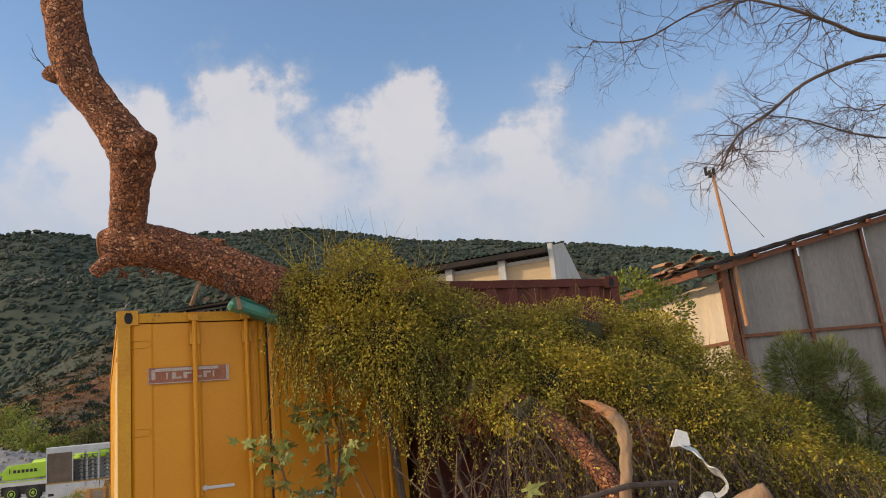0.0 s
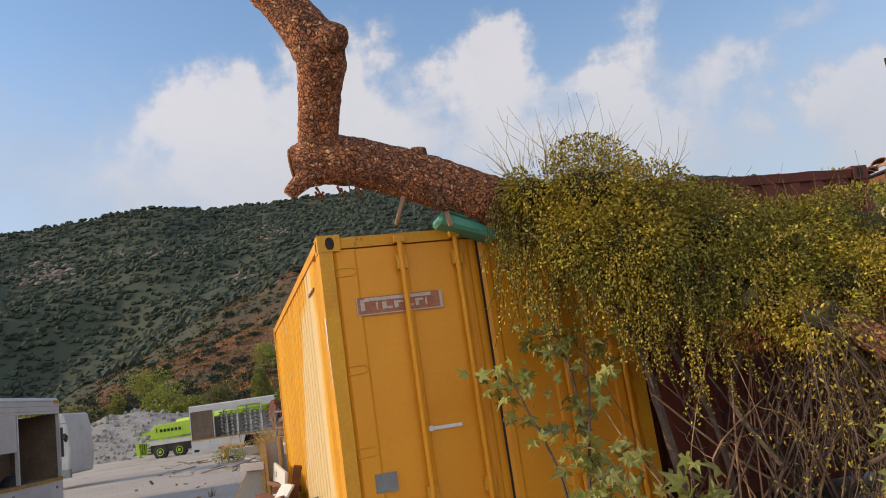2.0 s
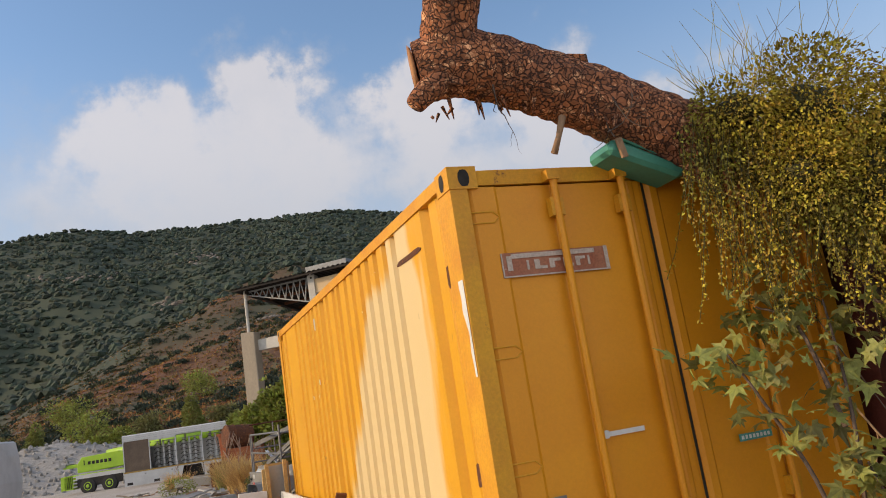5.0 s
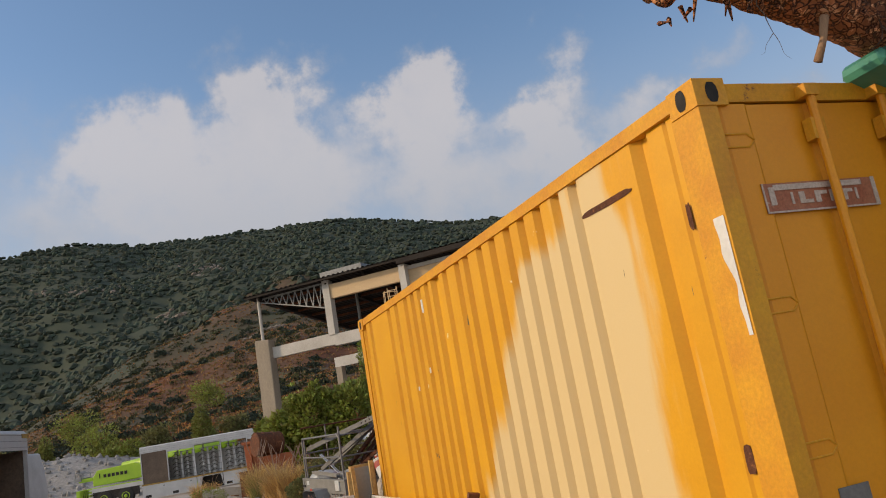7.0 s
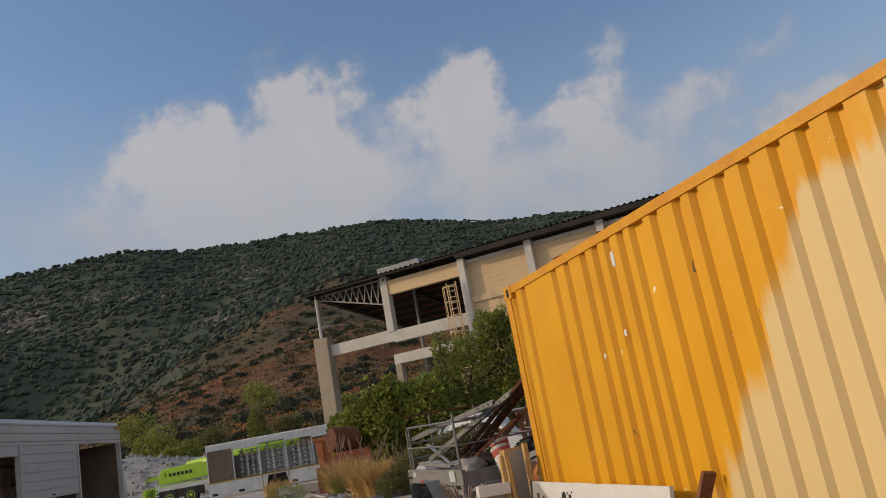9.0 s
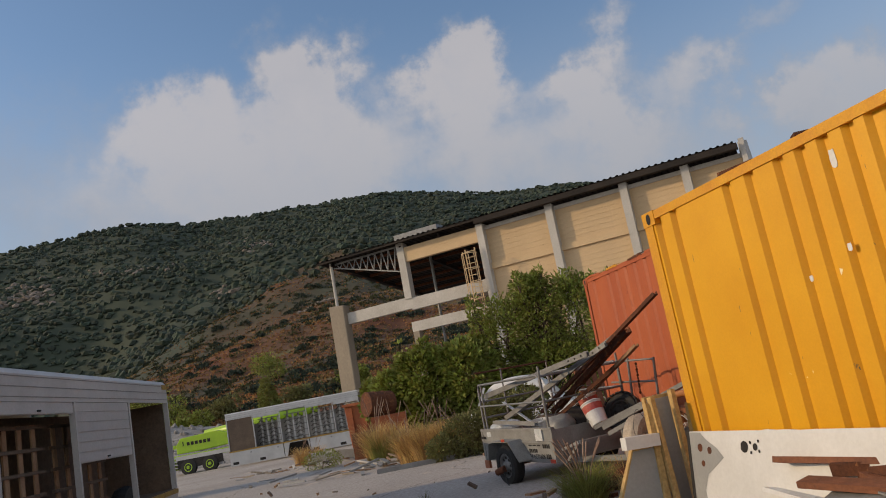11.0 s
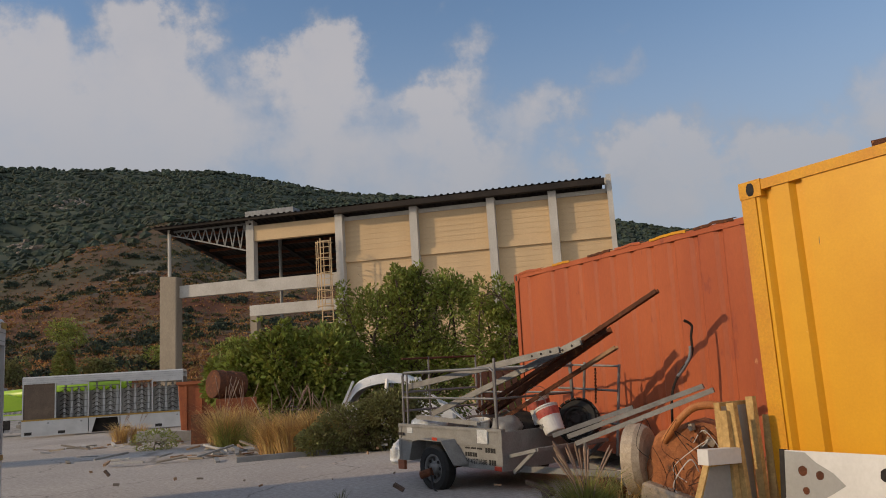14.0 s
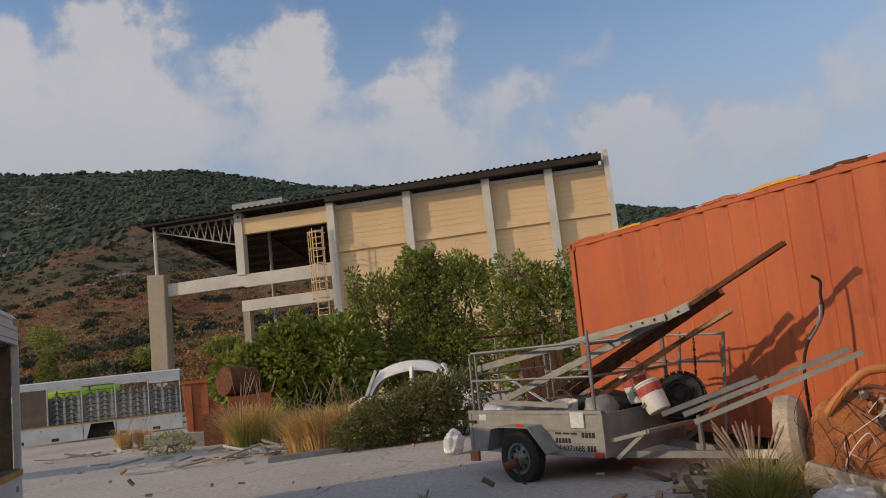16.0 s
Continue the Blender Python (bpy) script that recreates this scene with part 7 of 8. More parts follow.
lathe(bm, [(0.001, 0.05), (0.36, 0.05), (0.38, 0), (0.40, 0.02), (0.39, 0.3), (0.41, 0.32), (0.39, 0.34), (0.39, 0.62), (0.41, 0.64), (0.39, 0.66), (0.39, 0.9), (0.001, 0.9)], 22)
part("shell", bm, "rust", dr, flat=True)
hp_ = thing("steel_scrap_heap", pose(-12.0, 29.7, -0.02, 0, 0, 0) @ Matrix.Scale(0.85, 4), "heap of rusty steel boxes and sheets", "scrap metal")
for k, (x, y, z, sx, sy, sz, rz) in enumerate(((0, 0, 0, 1.3, 1.0, 1.4, 10), (-0.8, -0.4, 0, 0.9, 0.8, 0.95, -15), (0.6, -0.9, 0, .5, .5, .55, 30), (0.2, -.7, .0, 1.0, .3, .8, 5))):
    boxpart("steel_box", (-sx / 2, sx / 2, -sy / 2, sy / 2, 0, sz), ("scraporange", "rust")[k % 2], hp_, m=pose(x, y, z, 0, 0, rz), bevel=0.02)
pw = thing("pale_boards", pose(-14.3, 30.6, 0, 0, 0, 8), "pale warped boards leaning on scrap", "boards")
for k in range(3):
    boxpart("board", (-0.7, 0.7, -0.02, 0.02, 0, 0.3), "paleconc", pw, m=pose(0.4 * k, -0.3 * k, 0.05, 25, rnd.uniform(-9, 9), rnd.uniform(-20, 20)))


def strewn(name, n, cx, cy, rx, ry, seed, label, mats, big=0.5, category="debris"):
    rng_ = random.Random(seed)
    r = thing(name, Matrix.Translation((cx, cy, 0)), label, category)
    for k in range(n):
        x, y = cx + rng_.gauss(0, rx), cy + rng_.gauss(0, ry)
        l_ = rng_.uniform(0.3 * big, big)
        bm = B()
        if k % 3:
            box(bm, -l_, l_, -l_ * rng_.uniform(.06, .3), l_ * 0.16, 0, rng_.uniform(0.012, 0.05))
        else:
            beam(bm, (-l_, 0, 0.02), (l_ * 1.2, 0.02, rng_.uniform(0.02, 0.16)), 0.05, 0.04)
        o = part("piece", bm, mats[k % len(mats)], r, bevel=0.004)
        o.matrix_basis = pose(x - cx, y - cy, ground_z(x, y) + rng_.uniform(0.0, 0.09), rng_.uniform(-8, 8), rng_.uniform(-8, 8), rng_.uniform(0, 180))


strewn("debris_strip", 46, -11.2, 24.6, 1.7, 0.8, 3, "strip of broken boards and sheet scraps", ["concrete", "greysteel", "paleconc", "drywood"], 0.38)
strewn("debris_strip", 26, -15.5, 31.0, 1.3, 0.9, 4, "scattered boards and sheet scraps by the weeds", ["concrete", "paleconc", "drywood"], 0.34)
strewn("debris_strip", 30, -5.9, 14.4, 0.6, 0.5, 5, "dead stalks and wood scraps by the drawbar", ["barkgrey", "drywood", "rust"], 0.25)
strewn("litter", 40, -9.5, 18, 3.2, 3.2, 6, "small stones and scraps on the yard", ["barkgrey", "drywood", "concrete"], 0.055, "litter")
tb = thing("concrete_pipe_beam", pose(-9.9, 22.5, 0.0, 0, 0, 12), "grey steel channel lying on the yard", "steel channel")
boxpart("channel", (-0.9, 0.9, -0.08, 0.08, 0, 0.1), "greysteel", tb, bevel=0.01)
sack = thing("plastic_sack", pose(-7.72, 20.0, 0, 0, 0, 0) @ Matrix.Scale(0.75, 4), "crumpled pale blue plastic sack", "sack")
bm = B()
bmesh.ops.create_icosphere(bm, subdivisions=3, radius=0.3, matrix=Matrix.Translation((0, 0, 0.2)) @ Matrix.Diagonal((0.7, 0.7, 1, 1)))
for v in bm.verts:
    v.co += v.co.normalized() * 0.09 * noise.noise(v.co * 9)
    v.co.z = max(0, v.co.z)
M["plastic"] = mat("pale_blue_plastic", (0.55, 0.60, 0.62), (0.62, 0.62, 0.6), 0.3, 0, 5, 0.2, 25)
part("bag", bm, "plastic", sack)
pal = thing("wooden_pallet", pose(-5.6, 22.4, 0.95, 78, 0, 20), "weathered reddish pallet propped on scrap", "pallet")
for k in range(6):
    boxpart("slat", (-0.5 + k * 0.17, -0.38 + k * 0.17, -0.5, 0.5, 0, 0.02), "timber", pal)
for y in (-0.45, 0, 0.4):
    boxpart("bearer", (-0.5, 0.5, y, y + 0.08, -0.08, 0), "timber", pal)
ps = thing("scrap_stand", pose(-5.6, 22.5, 0, 0, 0, 10), "low rusty steel stand", "stand")
for x in (-0.4, 0.4):
    boxpart("leg", (x, x + 0.06, -0.3, 0.3, 0, 0.52), "rust", ps)
boxpart("top", (-0.5, 0.5, -0.3, 0.3, 0.52, 0.56), "rust", ps)

# ---- trailer ----
TR = pose(-7.80, 17.48, 0.0, 0, 0, -56.4) @ pose(0, 0, 0.30, 0, 1.7, 0)


def wheel_with_tyre(parent, m, r, wd, knobs=False, rim="steel"):
    bm = B()
    lathe(bm, [(r * .60, -wd * .4), (r * .64, -wd * .5), (r * .9, -wd * .5), (r * .99, -wd * .3), (r, 0), (r * .99, wd * .3), (r * .9, wd * .5), (r * .64, wd * .5), (r * .60, wd * .4), (r * .60, -wd * .4)], 28, m, False)
    t = part("tyre", bm, "black", parent)
    bm = B()
    lathe(bm, [(r * .63, wd * .1), (r * .62, wd * .42), (r * .52, wd * .40), (r * .45, wd * .2), (r * .28, wd * .3), (r * .22, wd * .52), (0.005, wd * .55)], 24, m)
    rm = part("rim", bm, rim, t)
    for k in range(8):
        a_ = 2 * math.pi * k / 8
        bm = B()
        lathe(bm, [(0.022, 0), (0.022, 0.006)], 8, m @ Matrix.Translation((r * .38 * math.cos(a_), r * .38 * math.sin(a_), wd * .30)))
        part("rim_hole", bm, "dark", rm)
    if knobs:
        for k in range(22):
            a_ = 2 * math.pi * k / 22
            bm = B()
            box(bm, r * .97, r * 1.05, -0.03, 0.03, -wd * .5, wd * .5, m @ Matrix.Rotation(a_, 4, "Z"))
            part("tread_block", bm, "black", t)
    return t


def trailer():
    r = thing("box_trailer", TR, "grey steel box trailer heaped with scrap metal", "trailer")
    L, W, H = 2.04, 1.42, 0.44
    for y0, nm in ((0.0, "side_panel"), (W - 0.03, "side_panel")):
        sp_ = boxpart(nm, (0.03, L - 0.03, y0, y0 + 0.03, 0.0, H), "greysteel", r, bevel=0.006)
        boxpart("fold", (0.03, L - 0.03, y0 - 0.012, y0 + 0.0, H * 0.60, H * 0.66), "greysteel", sp_)
        boxpart("top_rim", (0.0, L, y0 - 0.015, y0 + 0.045, H, H + 0.035), "greysteel", sp_, bevel=0.008)
    boxpart("front_panel", (L - 0.03, L, 0.03, W - 0.03, 0, H), "greysteel", r, bevel=0.006)
    boxpart("tailgate", (0, 0.03, 0.03, W - 0.03, 0.05, H), "greysteel", r, bevel=0.006)
    for x in (0.0, L - 0.05):
        for y in (-0.01, W - 0.05):
            boxpart("corner_upright", (x, x + 0.05, y, y + 0.06, 0.0, H + 0.02), "greysteel", r, bevel=0.006)
    boxpart("floor", (0.03, L - 0.03, 0.03, W - 0.03, 0.0, 0.03), "greysteel", r)
    # wheels, fenders, axle
    for y, s in ((-0.13, 1), (W + 0.13, -1)):
        wheel_with_tyre(r, Matrix.Translation((0.98, y, -0.02)) @ Matrix.Rotation(radians(90 * s), 4, "X"), 0.285, 0.17)
        bm = B()
        pts = [(0.52, 0.06), (0.60, 0.30), (0.72, 0.325), (1.18, 0.325), (1.42, 0.05)]
        rows = []
        y0, y1 = sorted((y - s * 0.10, y + s * 0.13))
        for x, z in pts:
            rows.append([bm.verts.new((x, y0, z)), bm.verts.new((x, y1, z)), bm.verts.new((x, y1, z - 0.012)), bm.verts.new((x, y0, z - 0.012))])
        for a, b in zip(rows, rows[1:]):
            for k in range(4):
                bm.faces.new((a[k], a[(k + 1) % 4], b[(k + 1) % 4], b[k]))
        part("mudguard", bm, "greysteel", r)
    bm = B()
    tube(bm, [(0.98, -0.1, -0.02), (0.98, W + 0.1, -0.02)], 0.035, 10)
    part("axle", bm, "rust", r)
    bm = B()
    tube(bm, [(0.86, -0.30, -0.10), (1.0, -0.24, -0.05)], 0.05, 10)
    part("hub_lock", bm, "rust", r)
    bm = B()
    tube(bm, spline([(1.0, -0.26, -0.06), (1.05, -0.27, -0.22), (1.2, -0.3, -0.285), (1.32, -0.22, -0.28)], 4), 0.014, 5)
    part("hanging_strap", bm, "black", r)
    # lamps and reflectors
    boxpart("rear_lamp", (-0.02, 0.12, -0.02, 0.02, -0.12, 0.0), "stickred", r)
    M["redlamp"] = mat("red_reflector", (0.5, 0.05, 0.02), (0.45, 0.06, 0.03), 0.3, 0, 5, 0, 20)
    boxpart("reflector", (L - 0.14, L - 0.02, -0.016, 0.0, 0.0, 0.05), "redlamp", r)
    boxpart("reflector", (1.02, 1.12, -0.24, -0.235, 0.325, 0.36), "redlamp", r)
    boxpart("blue_label", (0.18, 0.30, -0.004, 0.0, 0.36, 0.43), "plastic", r)
    boxpart("pale_patch", (1.62, 1.80, -0.02, -0.004, 0.30, 0.46), "plastic", r)
    boxpart("latch", (0.0, 0.13, -0.03, -0.01, 0.33, 0.36), "dark", r)
    # writing
    cu = bpy.data.curves.new("phone_number", "FONT")
    cu.body, cu.size, cu.extrude = "04-6271688", 0.084, 0.0005
    tmp = bpy.data.objects.new("tmp", cu)
    scene.collection.objects.link(tmp)
    bpy.context.view_layer.update()
    me = bpy.data.meshes.new_from_object(tmp.evaluated_get(bpy.context.evaluated_depsgraph_get()))
    bpy.data.objects.remove(tmp)
    me.materials.append(M["black"])
    me.name = "phone_number"
    o = new("phone_number", me)
    o.parent = r
    o.matrix_basis = pose(1.36, -0.003, 0.055, 90, 0, 0)
    for n, x0, step, wide, z0, z1 in ((3, 1.80, 0.042, 0.03, 0.055, 0.115), (4, 1.74, 0.046, 0.036, 0.195, 0.25), (5, 1.37, 0.045, 0.034, 0.135, 0.185), (3, 1.37, 0.11, 0.09, 0.225, 0.245)):
        for k in range(n):
            bm = B()
            box(bm, x0 + k * step, x0 + wide + k * step, -0.004, -0.001, z0, z1)
            part("writing_bar", bm, "black", r)
    # cage of tube rails
    for y in (0.04, W - 0.04):
        bm = B()
        tube(bm, [(0.06, y, H), (0.06, y, H + 0.66), (0.10, y, H + 0.71), (1.84, y, H + 0.74), (1.90, y, H + 0.70)] + [(1.92, y, H - 0.02)], 0.017, 8)
        part("cage_rail", bm, "steel", r)
        bm = B()
        tube(bm, [(0.06, y, H + 0.38), (1.92, y, H + 0.38)], 0.014, 8)
        part("cage_rail", bm, "steel", r)
        bm = B()
        tube(bm, [(0.16, y, H), (0.16, y, H + 0.7)], 0.014, 8)
        part("cage_post", bm, "steel", r)
        bm = B()
        tube(bm, [(1.92, y, H), (1.92, y, H + 0.86)], 0.018, 8)
        part("cage_post", bm, "steel", r)
    for x, zz in ((0.06, (0.2, 0.45, 0.7, 0.9)), (1.92, (0.38, 0.72))):
        for z in zz:
            bm = B()
            tube(bm, [(x, 0.04, H + z), (x, W - 0.04, H + z)], 0.014, 8)
            part("cross_rail", bm, "rust" if z > 0.85 else "steel", r)
    for y in (0.5, W - 0.04):
        bm = B()
        tube(bm, [(0.06, y, H), (0.06, y, H + 0.92)], 0.014, 8)
        part("cage_post", bm, "steel", r)
    # drawbar, front tray, jockey wheel
    for y0 in (0.25, W - 0.25):
        bm = B()
        beam(bm, (L - 0.1, y0, 0.0), (L + 1.15, W / 2, -0.02), 0.06, 0.07)
        part("drawbar", bm, "greysteel", r)
    bm = B()
    beam(bm, (L + 1.1, W / 2, -0.02), (L + 1.5, W / 2, -0.0), 0.07, 0.08)
    part("coupling", bm, "paleconc", r, bevel=0.015)
    bm = B()
    for p, q in (((L, 0.1, 0.16), (L + 0.45, 0.1, 0.26)), ((L, W - 0.1, 0.16), (L + 0.45, W - 0.1, 0.26)), ((L + 0.45, 0.1, 0.26), (L + 0.45, W - 0.1, 0.26)), ((L + 0.05, 0.12, -0.02), (L + 0.4, 0.12, 0.24)), ((L + 0.05, W - 0.12, -0.02), (L + 0.4, W - 0.12, 0.24))):
        beam(bm, p, q, 0.04, 0.04)
    part("front_tray", bm, "greysteel", r)
    bm = B()
    tube(bm, [(L + 0.72, W / 2 - 0.1, -0.15), (L + 0.72, W / 2 - 0.1, 0.36)], 0.028, 10)
    jk = part("jockey_stand", bm, "steel", r)
    wheel_with_tyre(jk, Matrix.Translation((L + 0.66, W / 2 - 0.16, -0.19)) @ Matrix.Rotation(radians(90), 4, "X"), 0.085, 0.05)
    return r


trailer()


def on_trailer(name, label, category, x, y, z, rx=0, ry=0, rz=0):
    return thing(name, TR @ pose(x, y, z, rx, ry, rz), label, category)


def profile_bar(a, b, wd, ht, material, label, holes=0, name="steel_profile"):
    """A channel-section bar between two local points of the trailer."""
    a, b = Vector(a), Vector(b)
    d = (b - a)
    m = TR @ Matrix.Translation(a) @ d.to_track_quat("X", "Z").to_matrix().to_4x4()
    r = thing(name, m, label, "steel bar")
    l_ = d.length
    bm = B()
    t = 0.006
    pts = [(-wd / 2, -ht / 2), (wd / 2, -ht / 2), (wd / 2, ht / 2), (wd / 2 - t, ht / 2), (wd / 2 - t, -ht / 2 + t), (-wd / 2 + t, -ht / 2 + t), (-wd / 2 + t, ht / 2), (-wd / 2, ht / 2)]
    prism(bm, pts, 0, l_, Matrix(((0, 1, 0, 0), (1, 0, 0, 0), (0, 0, 1, 0), (0, 0, 0, 1))))
    part("channel", bm, material, r)
    for k in range(holes):
        bm = B()
        lathe(bm, [(0.014, 0), (0.014, 0.004)], 10, Matrix.Translation((l_ - 0.12 - k * 0.14, -wd / 2 - 0.002, 0)) @ Matrix.Rotation(radians(90), 4, "X"))
        part("bolt_hole", bm, "dark", r)


profile_bar((0.10, 0.12, 0.96), (2.70, 0.35, 1.36), 0.04, 0.075, "steel", "long galvanised channel with bolt holes", 3)
profile_bar((0.50, 0.2, 0.60), (2.85, 0.55, 1.44), 0.04, 0.07, "steel", "galvanised channel lying across the trailer", 2)
profile_bar((0.35, 0.45, 0.62), (3.0, 0.65, 1.54), 0.05, 0.05, "greysteel", "grey steel angle across the heap")
profile_bar((1.0, 0.55, 0.62), (3.85, 0.67, 1.93), 0.06, 0.045, "rust", "long rusty steel beam jutting from the trailer")
profile_bar((1.1, 0.7, 0.60), (3.1, 0.75, 1.56), 0.10, 0.07, "rust", "dark rusty box section across the heap")
profile_bar((1.0, 0.85, 0.62), (2.95, 0.85, 1.60), 0.09, 0.06, "timber", "brown rusty beam among the scrap")
profile_bar((1.3, 0.95, 0.6), (3.15, 0.8, 1.36), 0.06, 0.04, "drywood", "pale timber batten among the scrap")
profile_bar((1.6, 0.3, 0.5), (2.7, 0.9, 1.2), 0.04, 0.05, "rust", "thin rusty angle iron")
profile_bar((0.5, 0.2, 0.85), (1.05, 0.3, 0.52), 0.05, 0.012, "plastic", "pale blue strip of glass")
profile_bar((0.3, 0.1, 0.56), (1.55, 0.08, 0.52), 0.06, 0.05, "greysteel", "grey bar resting along the trailer rim")

M["bucketred"] = mat("faded_red_label", (0.42, 0.05, 0.04), (0.5, 0.14, 0.1), 0.5, 0, 8, 0, 30, ((0.6, 0.55, 0.5), 0.12, 10))


def bucket(m, label, band=True, lid=False):
    r = thing("paint_bucket", TR @ m, label, "bucket")
    bm = B()
    lathe(bm, [(0.115, 0), (0.12, 0.01), (0.142, 0.30), (0.150, 0.305), (0.150, 0.32), (0.142, 0.325), (0.132, 0.32), (0.112, 0.015), (0.001, 0.015)], 26)
    part("body", bm, "whitep", r, flat=True)
    if band:
        bm = B()
        lathe(bm, [(0.1355, 0.19), (0.1445, 0.28), (0.1440, 0.281), (0.1350, 0.189)], 26)
        part("label_band", bm, "bucketred", r, "torn red label band")
        for k in range(2):
            boxpart("label_mark", (-0.06, 0.02, -0.137, -0.12, 0.09 + k * 0.025, 0.105 + k * 0.025), "greysteel", r)
    bm = B()
    tube(bm, [(0.15 * math.cos(a_), -0.04 + 0.0 * a_, 0.31 + 0.15 * math.sin(a_)) for a_ in np.linspace(0.1, math.pi - 0.1, 10)], 0.004, 5)
    part("wire_handle", bm, "steel", r)


bucket(pose(2.32, 0.60, 0.40, 10, -24, -25), "white paint bucket with a torn red label, tilted")
bucket(pose(1.95, 0.80, 0.48, 0, -12, 40), "white paint bucket with a red label", True)
bucket(pose(1.25, 0.35, 0.22, 5, 4, 0), "dirty white bucket among the scrap", False)
bucket(pose(1.6, 0.45, 0.20, -5, 6, 0), "dirty white bucket among the scrap", False)
for i, (x, y, z, sx, sy, sz, mt, lb) in enumerate(((0.32, 0.3, 0.44, .26, .24, .12, "plastic", "grey plastic sack full of rubble"), (1.75, 0.35, 0.46, .2, .2, .14, "greysteel", "grey crumpled sack among the scrap"), (0.95, 0.75, 0.4, .45, .4, .16, "inner", "dark heap of mixed scrap"), (1.5, 0.8, 0.42, .4, .35, .2, "dark", "dark heap of mixed scrap"))):
    r = on_trailer("scrap_sack", lb, "sack", x, y, z)
    bm = B()
    bmesh.ops.create_icosphere(bm, subdivisions=3, radius=1, matrix=Matrix.Diagonal((sx, sy, sz, 1)))
    for v in bm.verts:
        v.co += v.co.normalized() * 0.07 * noise.noise(v.co * 8 + Vector((i * 3, 0, 0)))
    part("bag", bm, mt, r, flat=False)
ty = on_trailer("knobbly_tyre", "old knobbly off-road tyre leaning on the tray", "tyre", 2.32, 1.0, 0.50, 62, 10, 20)
wheel_with_tyre(ty, Matrix.Identity(4), 0.26, 0.15, True, "dark")
gr = thing("rack_frame", TR @ pose(2.0, 1.42, 0.1, 0, 4, 0), "bent grey tube frame with a hanging chain", "frame")
for x in (0, 0.55):
    bm = B()
    tube(bm, [(x, 0, 0), (x + 0.05, 0, 1.1)], 0.018, 8)
    part("post", bm, "greysteel", gr)
for z in (0.35, 0.75, 1.05):
    bm = B()
    tube(bm, [(-0.4, 0, z), (0.6, 0, z + 0.03)], 0.014, 8)
    part("bar", bm, "greysteel", gr)
bm = B()
for k in range(11):
    lathe(bm, [(0.012, -0.006), (0.022, 0), (0.012, 0.006)], 8, Matrix.Translation((0.25, -0.03, 1.02 - k * 0.04)) @ Matrix.Rotation(radians(90), 4, "X" if k % 2 else "Y"))
part("chain", bm, "rust", gr)

# ---- engine scrap and rails by the red container ----
def world_bar(a, b, wd, ht, material, name, label, category):
    a, b = Vector(a), Vector(b)
    r = thing(name, Matrix.Translation(a), label, category)
    bm = B()
    beam(bm, (0, 0, 0), b - a, wd, ht)
    part("bar", bm, material, r, bevel=min(wd, ht) * 0.12)
    return r


world_bar((-6.0, 15.3, 0.62), (-4.80, 14.35, 1.10), 0.05, 0.05, "steel", "galvanised_rail", "long galvanised rail leaning on scrap", "rail")
world_bar((-5.95, 15.18, 0.55), (-4.74, 14.25, 1.06), 0.045, 0.05, "greysteel", "galvanised_rail", "long galvanised rail leaning on scrap", "rail")
world_bar((-6.1, 15.6, 0.62), (-5.30, 15.1, 0.90), 0.045, 0.05, "steel", "galvanised_rail", "short galvanised rail leaning on scrap", "rail")
bp = thing("bent_pipe", Matrix.Translation((-4.98, 14.85, 0.0)), "dark bent pipe standing up from the scrap", "pipe")
bm = B()
tube(bm, spline([(0, 0, 0.1), (0.02, 0, 0.9), (0.12, 0, 1.2), (0.30, 0, 1.42), (0.32, 0, 1.62), (0.34, 0, 1.74), (0.26, 0, 1.80)], 6), 0.015, 8)
part("pipe", bm, "roof", bp)
bm = B()
tube(bm, spline([(0.12, 0, 1.2), (0.27, 0, 1.38), (0.30, 0, 1.52)], 4), 0.02, 8)
part("sleeve", bm, "steel", bp)


